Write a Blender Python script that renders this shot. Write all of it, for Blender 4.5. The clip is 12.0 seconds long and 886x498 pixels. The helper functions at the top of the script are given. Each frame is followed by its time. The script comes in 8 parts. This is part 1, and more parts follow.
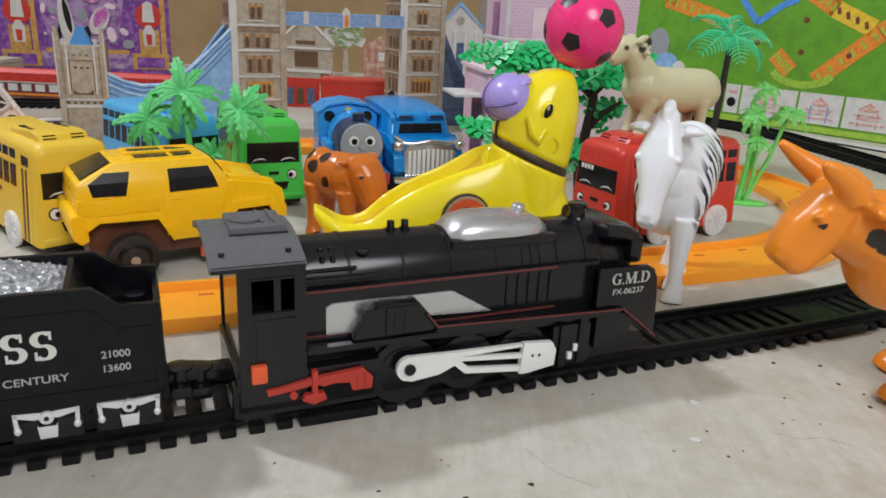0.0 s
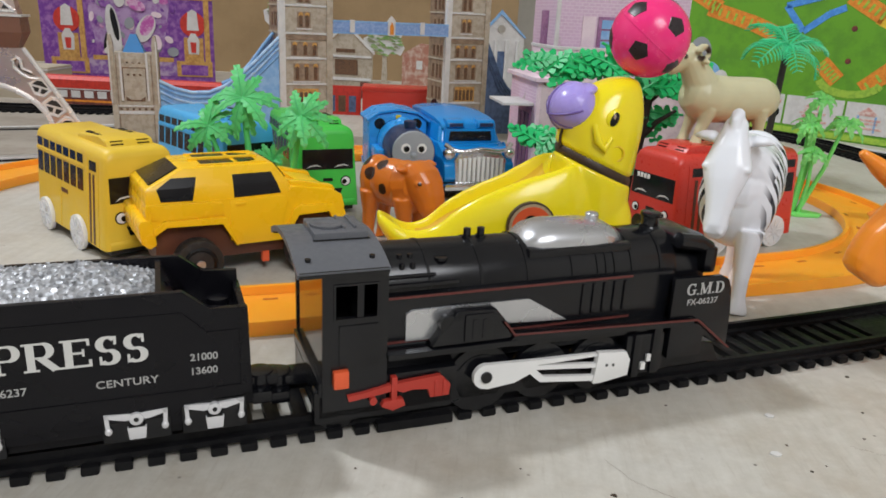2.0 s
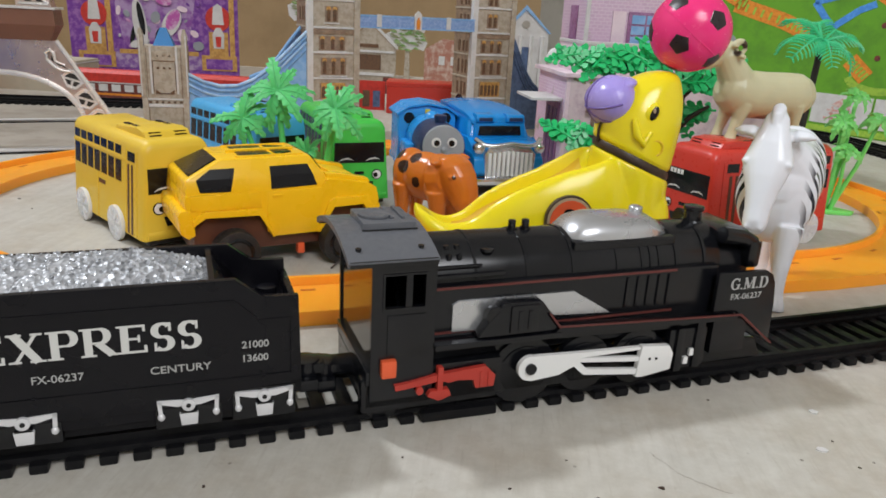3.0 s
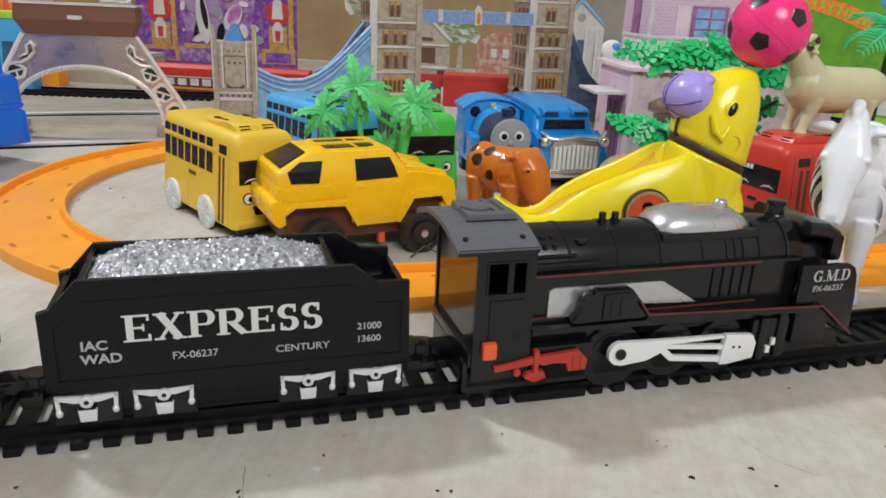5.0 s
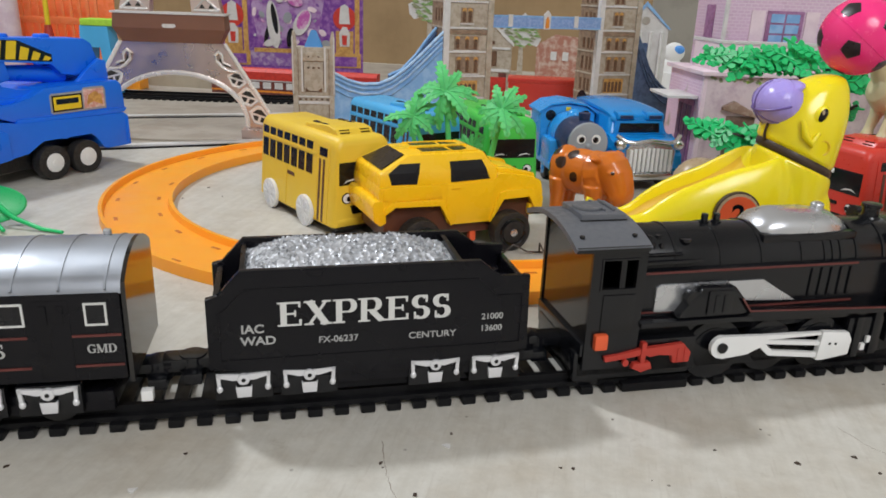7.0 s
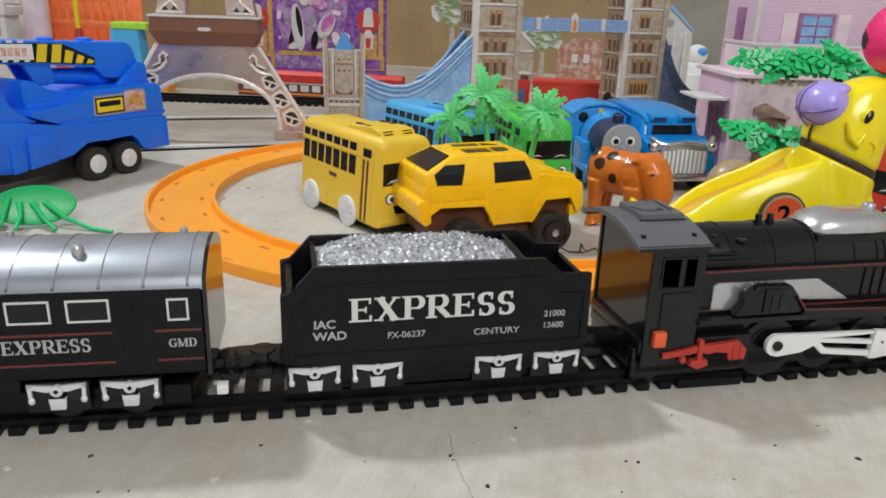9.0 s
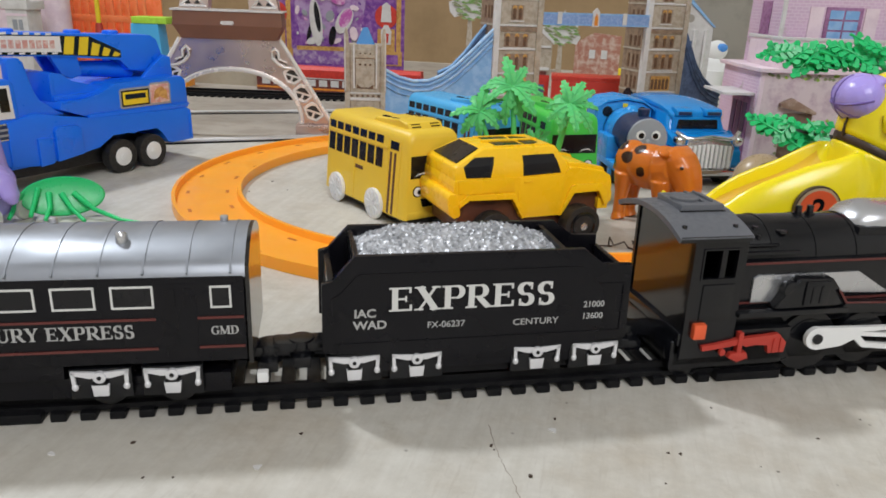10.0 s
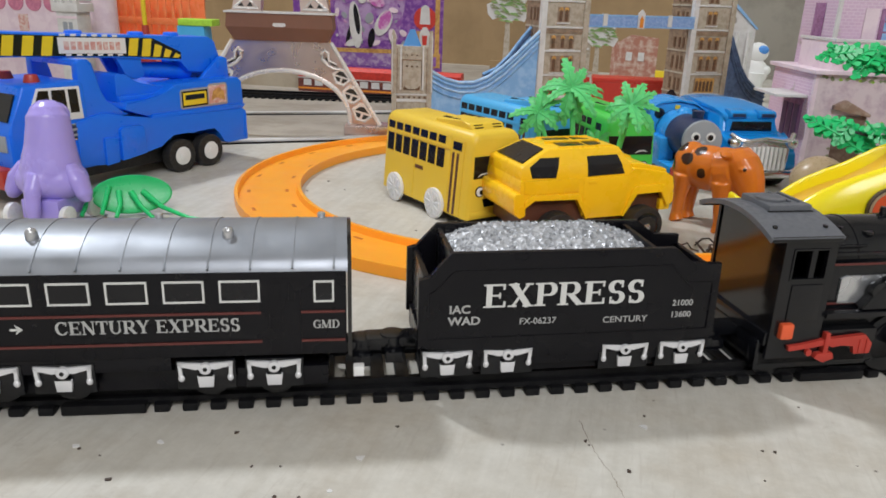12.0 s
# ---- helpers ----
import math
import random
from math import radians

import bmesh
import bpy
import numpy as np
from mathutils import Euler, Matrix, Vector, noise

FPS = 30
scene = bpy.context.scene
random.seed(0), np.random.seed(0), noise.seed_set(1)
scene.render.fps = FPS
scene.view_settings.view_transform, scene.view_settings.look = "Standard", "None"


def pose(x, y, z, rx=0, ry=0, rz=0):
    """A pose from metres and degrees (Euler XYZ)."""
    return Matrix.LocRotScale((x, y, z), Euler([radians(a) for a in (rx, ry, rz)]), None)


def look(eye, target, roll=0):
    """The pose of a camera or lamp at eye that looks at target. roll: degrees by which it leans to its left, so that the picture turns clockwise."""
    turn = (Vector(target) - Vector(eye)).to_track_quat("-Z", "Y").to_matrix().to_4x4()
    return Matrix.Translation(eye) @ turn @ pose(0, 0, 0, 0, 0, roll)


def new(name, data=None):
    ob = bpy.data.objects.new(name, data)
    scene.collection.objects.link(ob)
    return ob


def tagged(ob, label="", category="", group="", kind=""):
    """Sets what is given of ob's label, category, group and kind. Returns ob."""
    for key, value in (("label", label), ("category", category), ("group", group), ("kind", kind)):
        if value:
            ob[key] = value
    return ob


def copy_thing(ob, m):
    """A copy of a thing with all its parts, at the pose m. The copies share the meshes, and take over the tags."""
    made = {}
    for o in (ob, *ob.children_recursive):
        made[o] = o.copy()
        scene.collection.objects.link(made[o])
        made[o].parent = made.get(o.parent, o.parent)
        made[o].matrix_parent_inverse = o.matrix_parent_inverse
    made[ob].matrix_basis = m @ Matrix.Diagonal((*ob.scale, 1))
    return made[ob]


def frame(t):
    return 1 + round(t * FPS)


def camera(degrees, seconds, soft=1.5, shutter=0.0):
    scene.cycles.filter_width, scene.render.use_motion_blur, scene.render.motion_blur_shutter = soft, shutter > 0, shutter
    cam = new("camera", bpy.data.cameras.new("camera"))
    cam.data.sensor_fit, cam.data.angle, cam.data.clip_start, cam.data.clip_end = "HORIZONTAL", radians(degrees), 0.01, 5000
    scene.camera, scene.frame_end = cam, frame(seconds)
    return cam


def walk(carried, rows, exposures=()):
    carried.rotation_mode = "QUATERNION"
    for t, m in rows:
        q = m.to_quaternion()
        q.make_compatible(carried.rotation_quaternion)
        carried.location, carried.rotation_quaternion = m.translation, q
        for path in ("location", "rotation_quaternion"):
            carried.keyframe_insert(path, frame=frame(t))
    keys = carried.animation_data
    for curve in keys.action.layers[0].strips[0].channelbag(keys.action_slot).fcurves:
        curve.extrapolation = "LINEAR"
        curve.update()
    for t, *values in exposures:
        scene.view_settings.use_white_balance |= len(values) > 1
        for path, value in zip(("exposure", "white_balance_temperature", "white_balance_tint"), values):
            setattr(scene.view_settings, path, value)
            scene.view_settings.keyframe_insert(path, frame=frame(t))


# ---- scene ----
cam = camera(62.1, 12.0, 1.7)
PATH = [
    (0, (0.01, 0.005, 0.131), (-0.032, 1.903, -0.5), 2.9),
    (0.5, (0.006, 0.006, 0.13), (-0.053, 1.904, -0.5), 3.1),
    (1, (0.003, 0.006, 0.131), (-0.068, 1.909, -0.481), 3.1),
    (1.5, (-0.001, 0.006, 0.13), (-0.083, 1.909, -0.479), 3.3),
    (2, (-0.007, 0.004, 0.13), (-0.119, 1.905, -0.484), 2.9),
    (2.5, (-0.013, 0.003, 0.13), (-0.152, 1.901, -0.483), 2.9),
    (3, (-0.017, 0.002, 0.128), (-0.167, 1.896, -0.496), 3.1),
    (3.2, (-0.017, 0.002, 0.127), (-0.178, 1.894, -0.501), 3.4),
    (4.8, (-0.032, -0.013, 0.131), (-0.265, 1.865, -0.517), 2.8),
    (5, (-0.035, -0.014, 0.131), (-0.287, 1.86, -0.52), 2.7),
    (5.5, (-0.042, -0.021, 0.132), (-0.341, 1.845, -0.52), 2.3),
    (6, (-0.047, -0.028, 0.131), (-0.379, 1.83, -0.53), 2.0),
    (6.5, (-0.051, -0.034, 0.133), (-0.402, 1.821, -0.529), 2.1),
    (7, (-0.057, -0.037, 0.135), (-0.424, 1.817, -0.519), 2.2),
    (7.5, (-0.062, -0.04, 0.136), (-0.438, 1.812, -0.519), 2.1),
    (9.5, (-0.078, -0.048, 0.134), (-0.484, 1.8, -0.515), 2.1),
    (10, (-0.083, -0.049, 0.132), (-0.504, 1.793, -0.525), 2.1),
    (10.5, (-0.087, -0.051, 0.131), (-0.524, 1.785, -0.531), 2.0),
    (11, (-0.092, -0.053, 0.131), (-0.543, 1.779, -0.532), 1.9),
    (11.5, (-0.097, -0.056, 0.131), (-0.555, 1.775, -0.53), 2.2),
    (12, (-0.105, -0.059, 0.131), (-0.581, 1.77, -0.522), 2.0),
]
walk(cam, [(t, look(eye, target, roll)) for t, eye, target, roll in PATH], [(0, -0.03), (3, -0.01), (5, 0.04), (9.5, 0.05), (12, 0.08)])

# ---- light: one bulb, one added soft fill, pale room ----
world = bpy.data.worlds.new("room_air")
scene.world = world
world.use_nodes = True
world.node_tree.nodes["Background"].inputs[0].default_value = (1.0, 0.97, 0.93, 1)
world.node_tree.nodes["Background"].inputs[1].default_value = 0.05


def lamp(name, kind, place, target, power, colour, **more):
    data = bpy.data.lights.new(name, kind)
    data.energy, data.color = power, colour
    if kind == "AREA":
        data.shape, data.size = "DISK", more["size"]
    else:
        data.shadow_soft_size = more["size"]
    ob = new(name, data)
    ob.matrix_world = look(place, target)
    return ob


lamp("bulb_light", "AREA", (-1.45, 0.70, 1.95), (-0.1, 0.3, 0), 29.0, (0.885, 0.94, 1.0), size=0.20)
# unseen soft fill, added to brighten the faces turned to the camera
lamp("front_fill_light", "AREA", (0.70, -1.4, 1.80), (0.0, 0.45, 0), 36.2, (0.94, 0.960, 1.0), size=1.2)


# ---- materials ----
def material(name):
    m = bpy.data.materials.new(name)
    m.use_nodes = True
    return m, m.node_tree, m.node_tree.nodes["Principled BSDF"]


def link(tree, a, b):
    tree.links.new(a, b)


def coords(tree, scale=(1, 1, 1)):
    tc = tree.nodes.new("ShaderNodeTexCoord")
    mp = tree.nodes.new("ShaderNodeMapping")
    mp.inputs["Scale"].default_value = scale
    link(tree, tc.outputs["Object"], mp.inputs["Vector"])
    return mp.outputs["Vector"]


def noise_node(tree, vec, scale, detail=4.0, rough=0.55):
    n = tree.nodes.new("ShaderNodeTexNoise")
    n.inputs["Scale"].default_value, n.inputs["Detail"].default_value, n.inputs["Roughness"].default_value = scale, detail, rough
    link(tree, vec, n.inputs["Vector"])
    return n.outputs["Fac"]


def ramp(tree, fac, stops):
    r = tree.nodes.new("ShaderNodeValToRGB")
    el = r.color_ramp.elements
    while len(el) < len(stops):
        el.new(0.5)
    for e, (p, c) in zip(el, stops):
        e.position, e.color = p, (*c, 1)
    link(tree, fac, r.inputs["Fac"])
    return r.outputs["Color"]


def mixed(tree, fac, a, b, mode="MIX"):
    m = tree.nodes.new("ShaderNodeMix")
    m.data_type, m.blend_type = "RGBA", mode
    for v, k in ((fac, 0), (a, 6), (b, 7)):
        if isinstance(v, (int, float)):
            m.inputs[k].default_value = v
        elif isinstance(v, tuple):
            m.inputs[k].default_value = (*v[:3], 1)
        else:
            link(tree, v, m.inputs[k])
    return m.outputs[2]


def bump(tree, bsdf, height, strength, distance):
    b = tree.nodes.new("ShaderNodeBump")
    b.inputs["Strength"].default_value, b.inputs["Distance"].default_value = strength, distance
    link(tree, height, b.inputs["Height"])
    link(tree, b.outputs["Normal"], bsdf.inputs["Normal"])


def shade(c, k):
    return tuple(max(0.0, min(1.0, v * k)) for v in c)


def plastic(name, colour, rough=0.35, vary=0.12, glow=0.0, metal=0.0, grain=0.00003, dust=0.0, spec=0.5):
    """Moulded plastic: slightly uneven tint, scuffs in the gloss, fine relief."""
    m, tree, bsdf = material(name)
    v = coords(tree)
    big, fine = noise_node(tree, v, 55, 3), noise_node(tree, v, 500, 2, 0.5)
    col = mixed(tree, big, shade(colour, 1 - vary), shade(colour, 1 + vary))
    if dust:
        spots = ramp(tree, noise_node(tree, v, 420, 6, 0.7), [(0.5, (0, 0, 0)), (0.72, (1, 1, 1))])
        scaled = tree.nodes.new("ShaderNodeMath")
        scaled.operation = "MULTIPLY"
        scaled.inputs[1].default_value = dust
        link(tree, spots, scaled.inputs[0])
        col = mixed(tree, scaled.outputs[0], col, (0.5, 0.47, 0.42))
    link(tree, col, bsdf.inputs["Base Color"])
    if not grain:
        bsdf.inputs["Roughness"].default_value = rough
    rr = ramp(tree, fine if grain else big, [(0.3, (rough * 0.75,) * 3), (0.75, (min(1, rough * 1.35),) * 3)])
    link(tree, rr, bsdf.inputs["Roughness"])
    bsdf.inputs["Metallic"].default_value = metal
    bsdf.inputs["Specular IOR Level"].default_value = spec
    if glow:
        bsdf.inputs["Subsurface Weight"].default_value = glow
        bsdf.inputs["Subsurface Radius"].default_value = (0.004, 0.003, 0.002)
        bsdf.inputs["Subsurface Scale"].default_value = 1.0
    if grain:
        bump(tree, bsdf, fine, 0.25, grain)
    return m


def printed(name, colour, second=None, scale=260.0, rough=0.5, lo=0.45, hi=0.6):
    """Printed card: blotches of a second ink over the first, low gloss."""
    m, tree, bsdf = material(name)
    v = coords(tree)
    second = second or shade(colour, 0.7)
    col = ramp(tree, noise_node(tree, v, scale, 5, 0.65), [(lo, colour), (hi, second)])
    link(tree, col, bsdf.inputs["Base Color"])
    bsdf.inputs["Roughness"].default_value = rough
    bump(tree, bsdf, noise_node(tree, v, 700, 3), 0.2, 0.00005)
    return m


def spotted(name, colour, spots, ink, rough=0.35, wobble=0.5, glow=0.0, soft=0.08):
    """Painted figure: base colour with painted patches, each (x, y, z, radius) in millimetres of the figure."""
    m, tree, bsdf = material(name)
    v = coords(tree)
    warp = noise_node(tree, v, 260, 2)
    mask = None
    for x, y, z, r in spots:
        d = tree.nodes.new("ShaderNodeVectorMath")
        d.operation = "DISTANCE"
        link(tree, v, d.inputs[0])
        d.inputs[1].default_value = (x * 0.001, y * 0.001, z * 0.001)
        q = tree.nodes.new("ShaderNodeMath")
        q.operation, q.inputs[1].default_value = "DIVIDE", r * 0.001
        link(tree, d.outputs["Value"], q.inputs[0])
        w = tree.nodes.new("ShaderNodeMath")
        w.operation, w.inputs[1].default_value, w.inputs[2].default_value = "MULTIPLY_ADD", wobble, -wobble / 2
        link(tree, warp, w.inputs[0])
        a = tree.nodes.new("ShaderNodeMath")
        a.operation = "ADD"
        link(tree, q.outputs[0], a.inputs[0])
        link(tree, w.outputs[0], a.inputs[1])
        if mask is None:
            mask = a.outputs[0]
        else:
            mn = tree.nodes.new("ShaderNodeMath")
            mn.operation = "MINIMUM"
            link(tree, mask, mn.inputs[0])
            link(tree, a.outputs[0], mn.inputs[1])
            mask = mn.outputs[0]
    big = noise_node(tree, v, 60, 3)
    base = mixed(tree, big, shade(colour, 0.88), shade(colour, 1.12))
    r = tree.nodes.new("ShaderNodeMapRange")
    r.inputs["From Min"].default_value, r.inputs["From Max"].default_value = 1 - soft, 1 + soft
    r.inputs["To Min"].default_value, r.inputs["To Max"].default_value = 1, 0
    link(tree, mask, r.inputs["Value"])
    link(tree, mixed(tree, r.outputs["Result"], base, ink), bsdf.inputs["Base Color"])
    bsdf.inputs["Roughness"].default_value = rough
    if glow:
        bsdf.inputs["Subsurface Weight"].default_value = glow
        bsdf.inputs["Subsurface Radius"].default_value = (0.004, 0.003, 0.002)
        bsdf.inputs["Subsurface Scale"].default_value = 1.0
    bump(tree, bsdf, noise_node(tree, v, 900, 4), 0.2, 0.00006)
    return m


def board_material():
    """Pale worn plywood: long grain, stains, dark specks."""
    m, tree, bsdf = material("worn_plywood")
    v = coords(tree)
    g = tree.nodes.new("ShaderNodeMapping")
    g.inputs["Rotation"].default_value = (0, 0, radians(-8))
    g.inputs["Scale"].default_value = (11.0, 1.0, 1.0)
    link(tree, v, g.inputs["Vector"])
    grain = noise_node(tree, g.outputs["Vector"], 16, 6, 0.6)
    stain = noise_node(tree, v, 9, 4, 0.6)
    col = ramp(tree, grain, [(0.25, (0.50, 0.475, 0.42)), (0.7, (0.60, 0.58, 0.53))])
    col = mixed(tree, ramp(tree, stain, [(0.35, (0, 0, 0)), (0.75, (0.55,) * 3)]), col, (0.52, 0.475, 0.40))
    streak = ramp(tree, noise_node(tree, g.outputs["Vector"], 60, 3, 0.5), [(0.58, (0, 0, 0)), (0.78, (0.32,) * 3)])
    col = mixed(tree, streak, col, (0.36, 0.31, 0.255))
    smear = ramp(tree, noise_node(tree, v, 24, 5, 0.65), [(0.48, (0, 0, 0)), (0.68, (0.65,) * 3)])
    col = mixed(tree, smear, col, (0.44, 0.385, 0.31))
    mottle = ramp(tree, noise_node(tree, v, 150, 6, 0.7), [(0.38, (0.88, 0.87, 0.86)), (0.62, (1.0, 1.0, 1.0))])
    col = mixed(tree, 0.8, col, mottle, "MULTIPLY")
    dirt = ramp(tree, noise_node(tree, v, 46, 7, 0.75), [(0.60, (0, 0, 0)), (0.74, (0.55,) * 3)])
    col = mixed(tree, dirt, col, (0.33, 0.285, 0.23))
    vo = tree.nodes.new("ShaderNodeTexVoronoi")
    vo.inputs["Scale"].default_value = 80
    link(tree, v, vo.inputs["Vector"])
    speck = ramp(tree, vo.outputs["Distance"], [(0.03, (1, 1, 1)), (0.06, (0, 0, 0))])
    keep = ramp(tree, noise_node(tree, v, 31, 2), [(0.47, (0, 0, 0)), (0.55, (0.85,) * 3)])
    col = mixed(tree, mixed(tree, 1.0, speck, keep, "MULTIPLY"), col, (0.09, 0.075, 0.06))
    link(tree, col, bsdf.inputs["Base Color"])
    link(tree, ramp(tree, stain, [(0.3, (0.42,) * 3), (0.7, (0.62,) * 3)]), bsdf.inputs["Roughness"])
    bump(tree, bsdf, grain, 0.3, 0.0003)
    return m


def silver_coal():
    m, tree, bsdf = material("silver_grit")
    v = coords(tree)
    vo = tree.nodes.new("ShaderNodeTexVoronoi")
    vo.inputs["Scale"].default_value = 480
    link(tree, v, vo.inputs["Vector"])
    link(tree, ramp(tree, vo.outputs["Color"], [(0.1, (0.30, 0.31, 0.33)), (0.9, (0.58, 0.59, 0.62))]), bsdf.inputs["Base Color"])
    bsdf.inputs["Metallic"].default_value, bsdf.inputs["Roughness"].default_value = 0.35, 0.38
    bump(tree, bsdf, vo.outputs["Distance"], 0.7, 0.0012)
    return m


BLACK = plastic("black_plastic", (0.0050, 0.0053, 0.0070), 0.21, 0.15, grain=0.0, spec=0.42)
MATTEBLACK = plastic("satin_black_plastic", (0.0050, 0.0048, 0.0068), 0.28, 0.15, grain=0.0, spec=0.22)
TRACKBLACK = plastic("black_track_plastic", (0.006, 0.006, 0.007), 0.42, 0.2, dust=0.01, spec=0.18)
GREYROOF = plastic("grey_roof_plastic", (0.105, 0.110, 0.124), 0.42, 0.1, grain=0.00003, dust=0.03)
SILVER = plastic("silver_paint", (0.58, 0.59, 0.615), 0.26, 0.04, metal=0.8, grain=0.0)
SILVERROOF = plastic("silver_roof_paint", (0.26, 0.275, 0.305), 0.40, 0.12, metal=0.55, dust=0.05, grain=0.0)
CHROME = plastic("chrome_plating", (0.75, 0.76, 0.78), 0.16, 0.05, metal=1.0)
RED = plastic("red_plastic", (0.44, 0.038, 0.025), 0.4)
REDORANGE = plastic("red_orange_plastic", (0.75, 0.11, 0.035), 0.4)
REDLINE = plastic("dull_red_paint", (0.11, 0.022, 0.018), 0.45)
ORANGEWALL = plastic("orange_lamp_plastic", (0.45, 0.10, 0.015), 0.25, grain=0.0)
GLOSSBLACK = plastic("glossy_black_plastic", (0.009, 0.008, 0.008), 0.10, 0.15, grain=0.0, spec=0.6)
WHITE = plastic("white_plastic", (0.78, 0.78, 0.77), 0.4, 0.05)
WHITEINK = plastic("silver_white_ink", (0.62, 0.62, 0.60), 0.45, 0.06)
DULLINK = plastic("worn_silver_ink", (0.40, 0.40, 0.39), 0.45, 0.12)
DARKWIN = plastic("dark_window", (0.007, 0.007, 0.009), 0.25, 0.2, grain=0.0, spec=0.35)
BUSYELLOW = plastic("bus_yellow_plastic", (0.80, 0.54, 0.04), 0.42, 0.05, dust=0.02, grain=0.0)
CARYELLOW = plastic("car_yellow_plastic", (0.96, 0.57, 0.010), 0.28, 0.03, grain=0.0)
SEALYELLOW = plastic("glossy_yellow_plastic", (0.90, 0.74, 0.015), 0.2, 0.03, glow=0.12, grain=0.0)
DIMPLESHADE = plastic("shaded_dimple_yellow", (0.80, 0.55, 0.01), 0.3, 0.05)
CYAN = plastic("sky_blue_plastic", (0.07, 0.42, 0.78), 0.38, 0.08)
ENGINEBLUE = plastic("engine_blue_plastic", (0.025, 0.31, 0.76), 0.26, 0.06, grain=0.0)
JEEPBLUE = plastic("jeep_blue_plastic", (0.008, 0.25, 0.66), 0.2, 0.06, grain=0.00002)
CRANEBLUE = plastic("crane_blue_plastic", (0.006, 0.165, 0.86), 0.34, 0.05, grain=0.0)
BUSGREEN = plastic("bus_green_plastic", (0.06, 0.55, 0.07), 0.38, 0.06)
BUSRED = plastic("bus_red_plastic", (0.62, 0.045, 0.03), 0.34, 0.07)
NAVY = plastic("navy_plastic", (0.015, 0.03, 0.09), 0.35)
FACEGREY = plastic("face_grey_paint", (0.30, 0.32, 0.35), 0.4)
ORANGE = plastic("orange_track_plastic", (1.0, 0.37, 0.022), 0.38, 0.03, glow=0.4, grain=0.0)
ORANGESLOT = plastic("orange_slot_shade", (0.55, 0.13, 0.01), 0.5)
PALEGREEN = plastic("pale_green_plastic", (0.10, 0.56, 0.17), 0.46, 0.08, glow=0.35, spec=0.3)
LEAFGREEN = plastic("leaf_green_plastic", (0.015, 0.50, 0.15), 0.34, 0.12, glow=0.15)
DARKTRUNK = plastic("dark_trunk_plastic", (0.02, 0.018, 0.015), 0.55)
PURPLE = plastic("lilac_plastic", (0.40, 0.32, 0.77), 0.24, 0.06, glow=0.1, grain=0.0)
CAPSEAM = plastic("deep_lilac_groove", (0.16, 0.10, 0.36), 0.4)
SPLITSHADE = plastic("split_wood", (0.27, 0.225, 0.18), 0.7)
SEATSHADE = plastic("shaded_seat_yellow", (0.74, 0.47, 0.008), 0.5, 0.05, grain=0.0)
FEATHER = plastic("dark_frond_green", (0.04, 0.52, 0.22), 0.34, 0.12, glow=0.1)
LIMEGREEN = plastic("yellowish_green_plastic", (0.20, 0.70, 0.16), 0.4, 0.08, glow=0.3)
AXLEWHITE = plastic("silver_white_axle_paint", (0.70, 0.70, 0.72), 0.33, 0.06, metal=0.25, grain=0.0)
PINK = plastic("pink_vinyl", (0.92, 0.035, 0.22), 0.22, 0.05, glow=0.1)
BALLBLACK = plastic("black_vinyl_patch", (0.02, 0.012, 0.015), 0.35)
BROWN = plastic("dark_brown_plastic", (0.10, 0.035, 0.02), 0.4)
TAN = plastic("tan_plastic", (0.42, 0.31, 0.19), 0.3)
STRAP = plastic("dark_strap", (0.045, 0.025, 0.015), 0.5)
TYRE = plastic("tyre_rubber", (0.013, 0.012, 0.012), 0.55, dust=0.06)
WARNYELLOW = plastic("warning_yellow_ink", (0.80, 0.60, 0.02), 0.4)
CRATERED = plastic("translucent_orange_red_plastic", (0.97, 0.27, 0.10), 0.3, 0.08, glow=0.5, grain=0.0)
CLEARWHITE = plastic("milky_wheel_plastic", (0.75, 0.75, 0.74), 0.3, 0.05, glow=0.2)
BRONZE = plastic("bronze_foil_card", (0.62, 0.50, 0.46), 0.30, 0.06, metal=0.85, grain=0.0)
BRONZEDARK = plastic("brown_card_edge", (0.19, 0.082, 0.05), 0.38, 0.15)
SILVERFOIL = plastic("embossed_silver_foil", (0.86, 0.83, 0.81), 0.24, 0.04, metal=0.4, grain=0.0)
CARDWHITE = printed("white_card", (0.66, 0.65, 0.64), (0.59, 0.575, 0.56), 90)
STONEPRINT = printed("stone_printed_card", (0.47, 0.41, 0.33), (0.37, 0.31, 0.235), 160)
# brown print for bands and surrounds; also paints the shaded tower sides
STONESHADE = printed("brown_and_shaded_stone_card", (0.31, 0.22, 0.15), (0.22, 0.15, 0.10), 160)
STONEDARK = printed("dark_window_print", (0.16, 0.08, 0.04), (0.09, 0.05, 0.03), 600)
BLUEPRINT = printed("light_blue_printed_card", (0.20, 0.40, 0.70), (0.30, 0.50, 0.77), 90)
BLUEDARKPRINT = printed("blue_grey_printed_card", (0.10, 0.16, 0.30), (0.06, 0.10, 0.2), 150)
WALKBLUE = printed("walkway_blue_print", (0.20, 0.33, 0.62), (0.32, 0.44, 0.7), 300)
PINKPALE = printed("pale_pink_printed_card", (0.80, 0.66, 0.72), (0.72, 0.57, 0.65), 60)
PINKDEEP = printed("mauve_printed_card", (0.36, 0.17, 0.33), (0.25, 0.10, 0.22), 300)
PURPLEPRINT = printed("purple_stage_print", (0.16, 0.035, 0.30), (0.32, 0.14, 0.42), 130)
GOLDPRINT = printed("gold_print", (0.62, 0.36, 0.10), (0.45, 0.22, 0.06), 260)
MAGENTAPRINT = printed("magenta_print", (0.50, 0.10, 0.40), (0.65, 0.40, 0.6), 140)
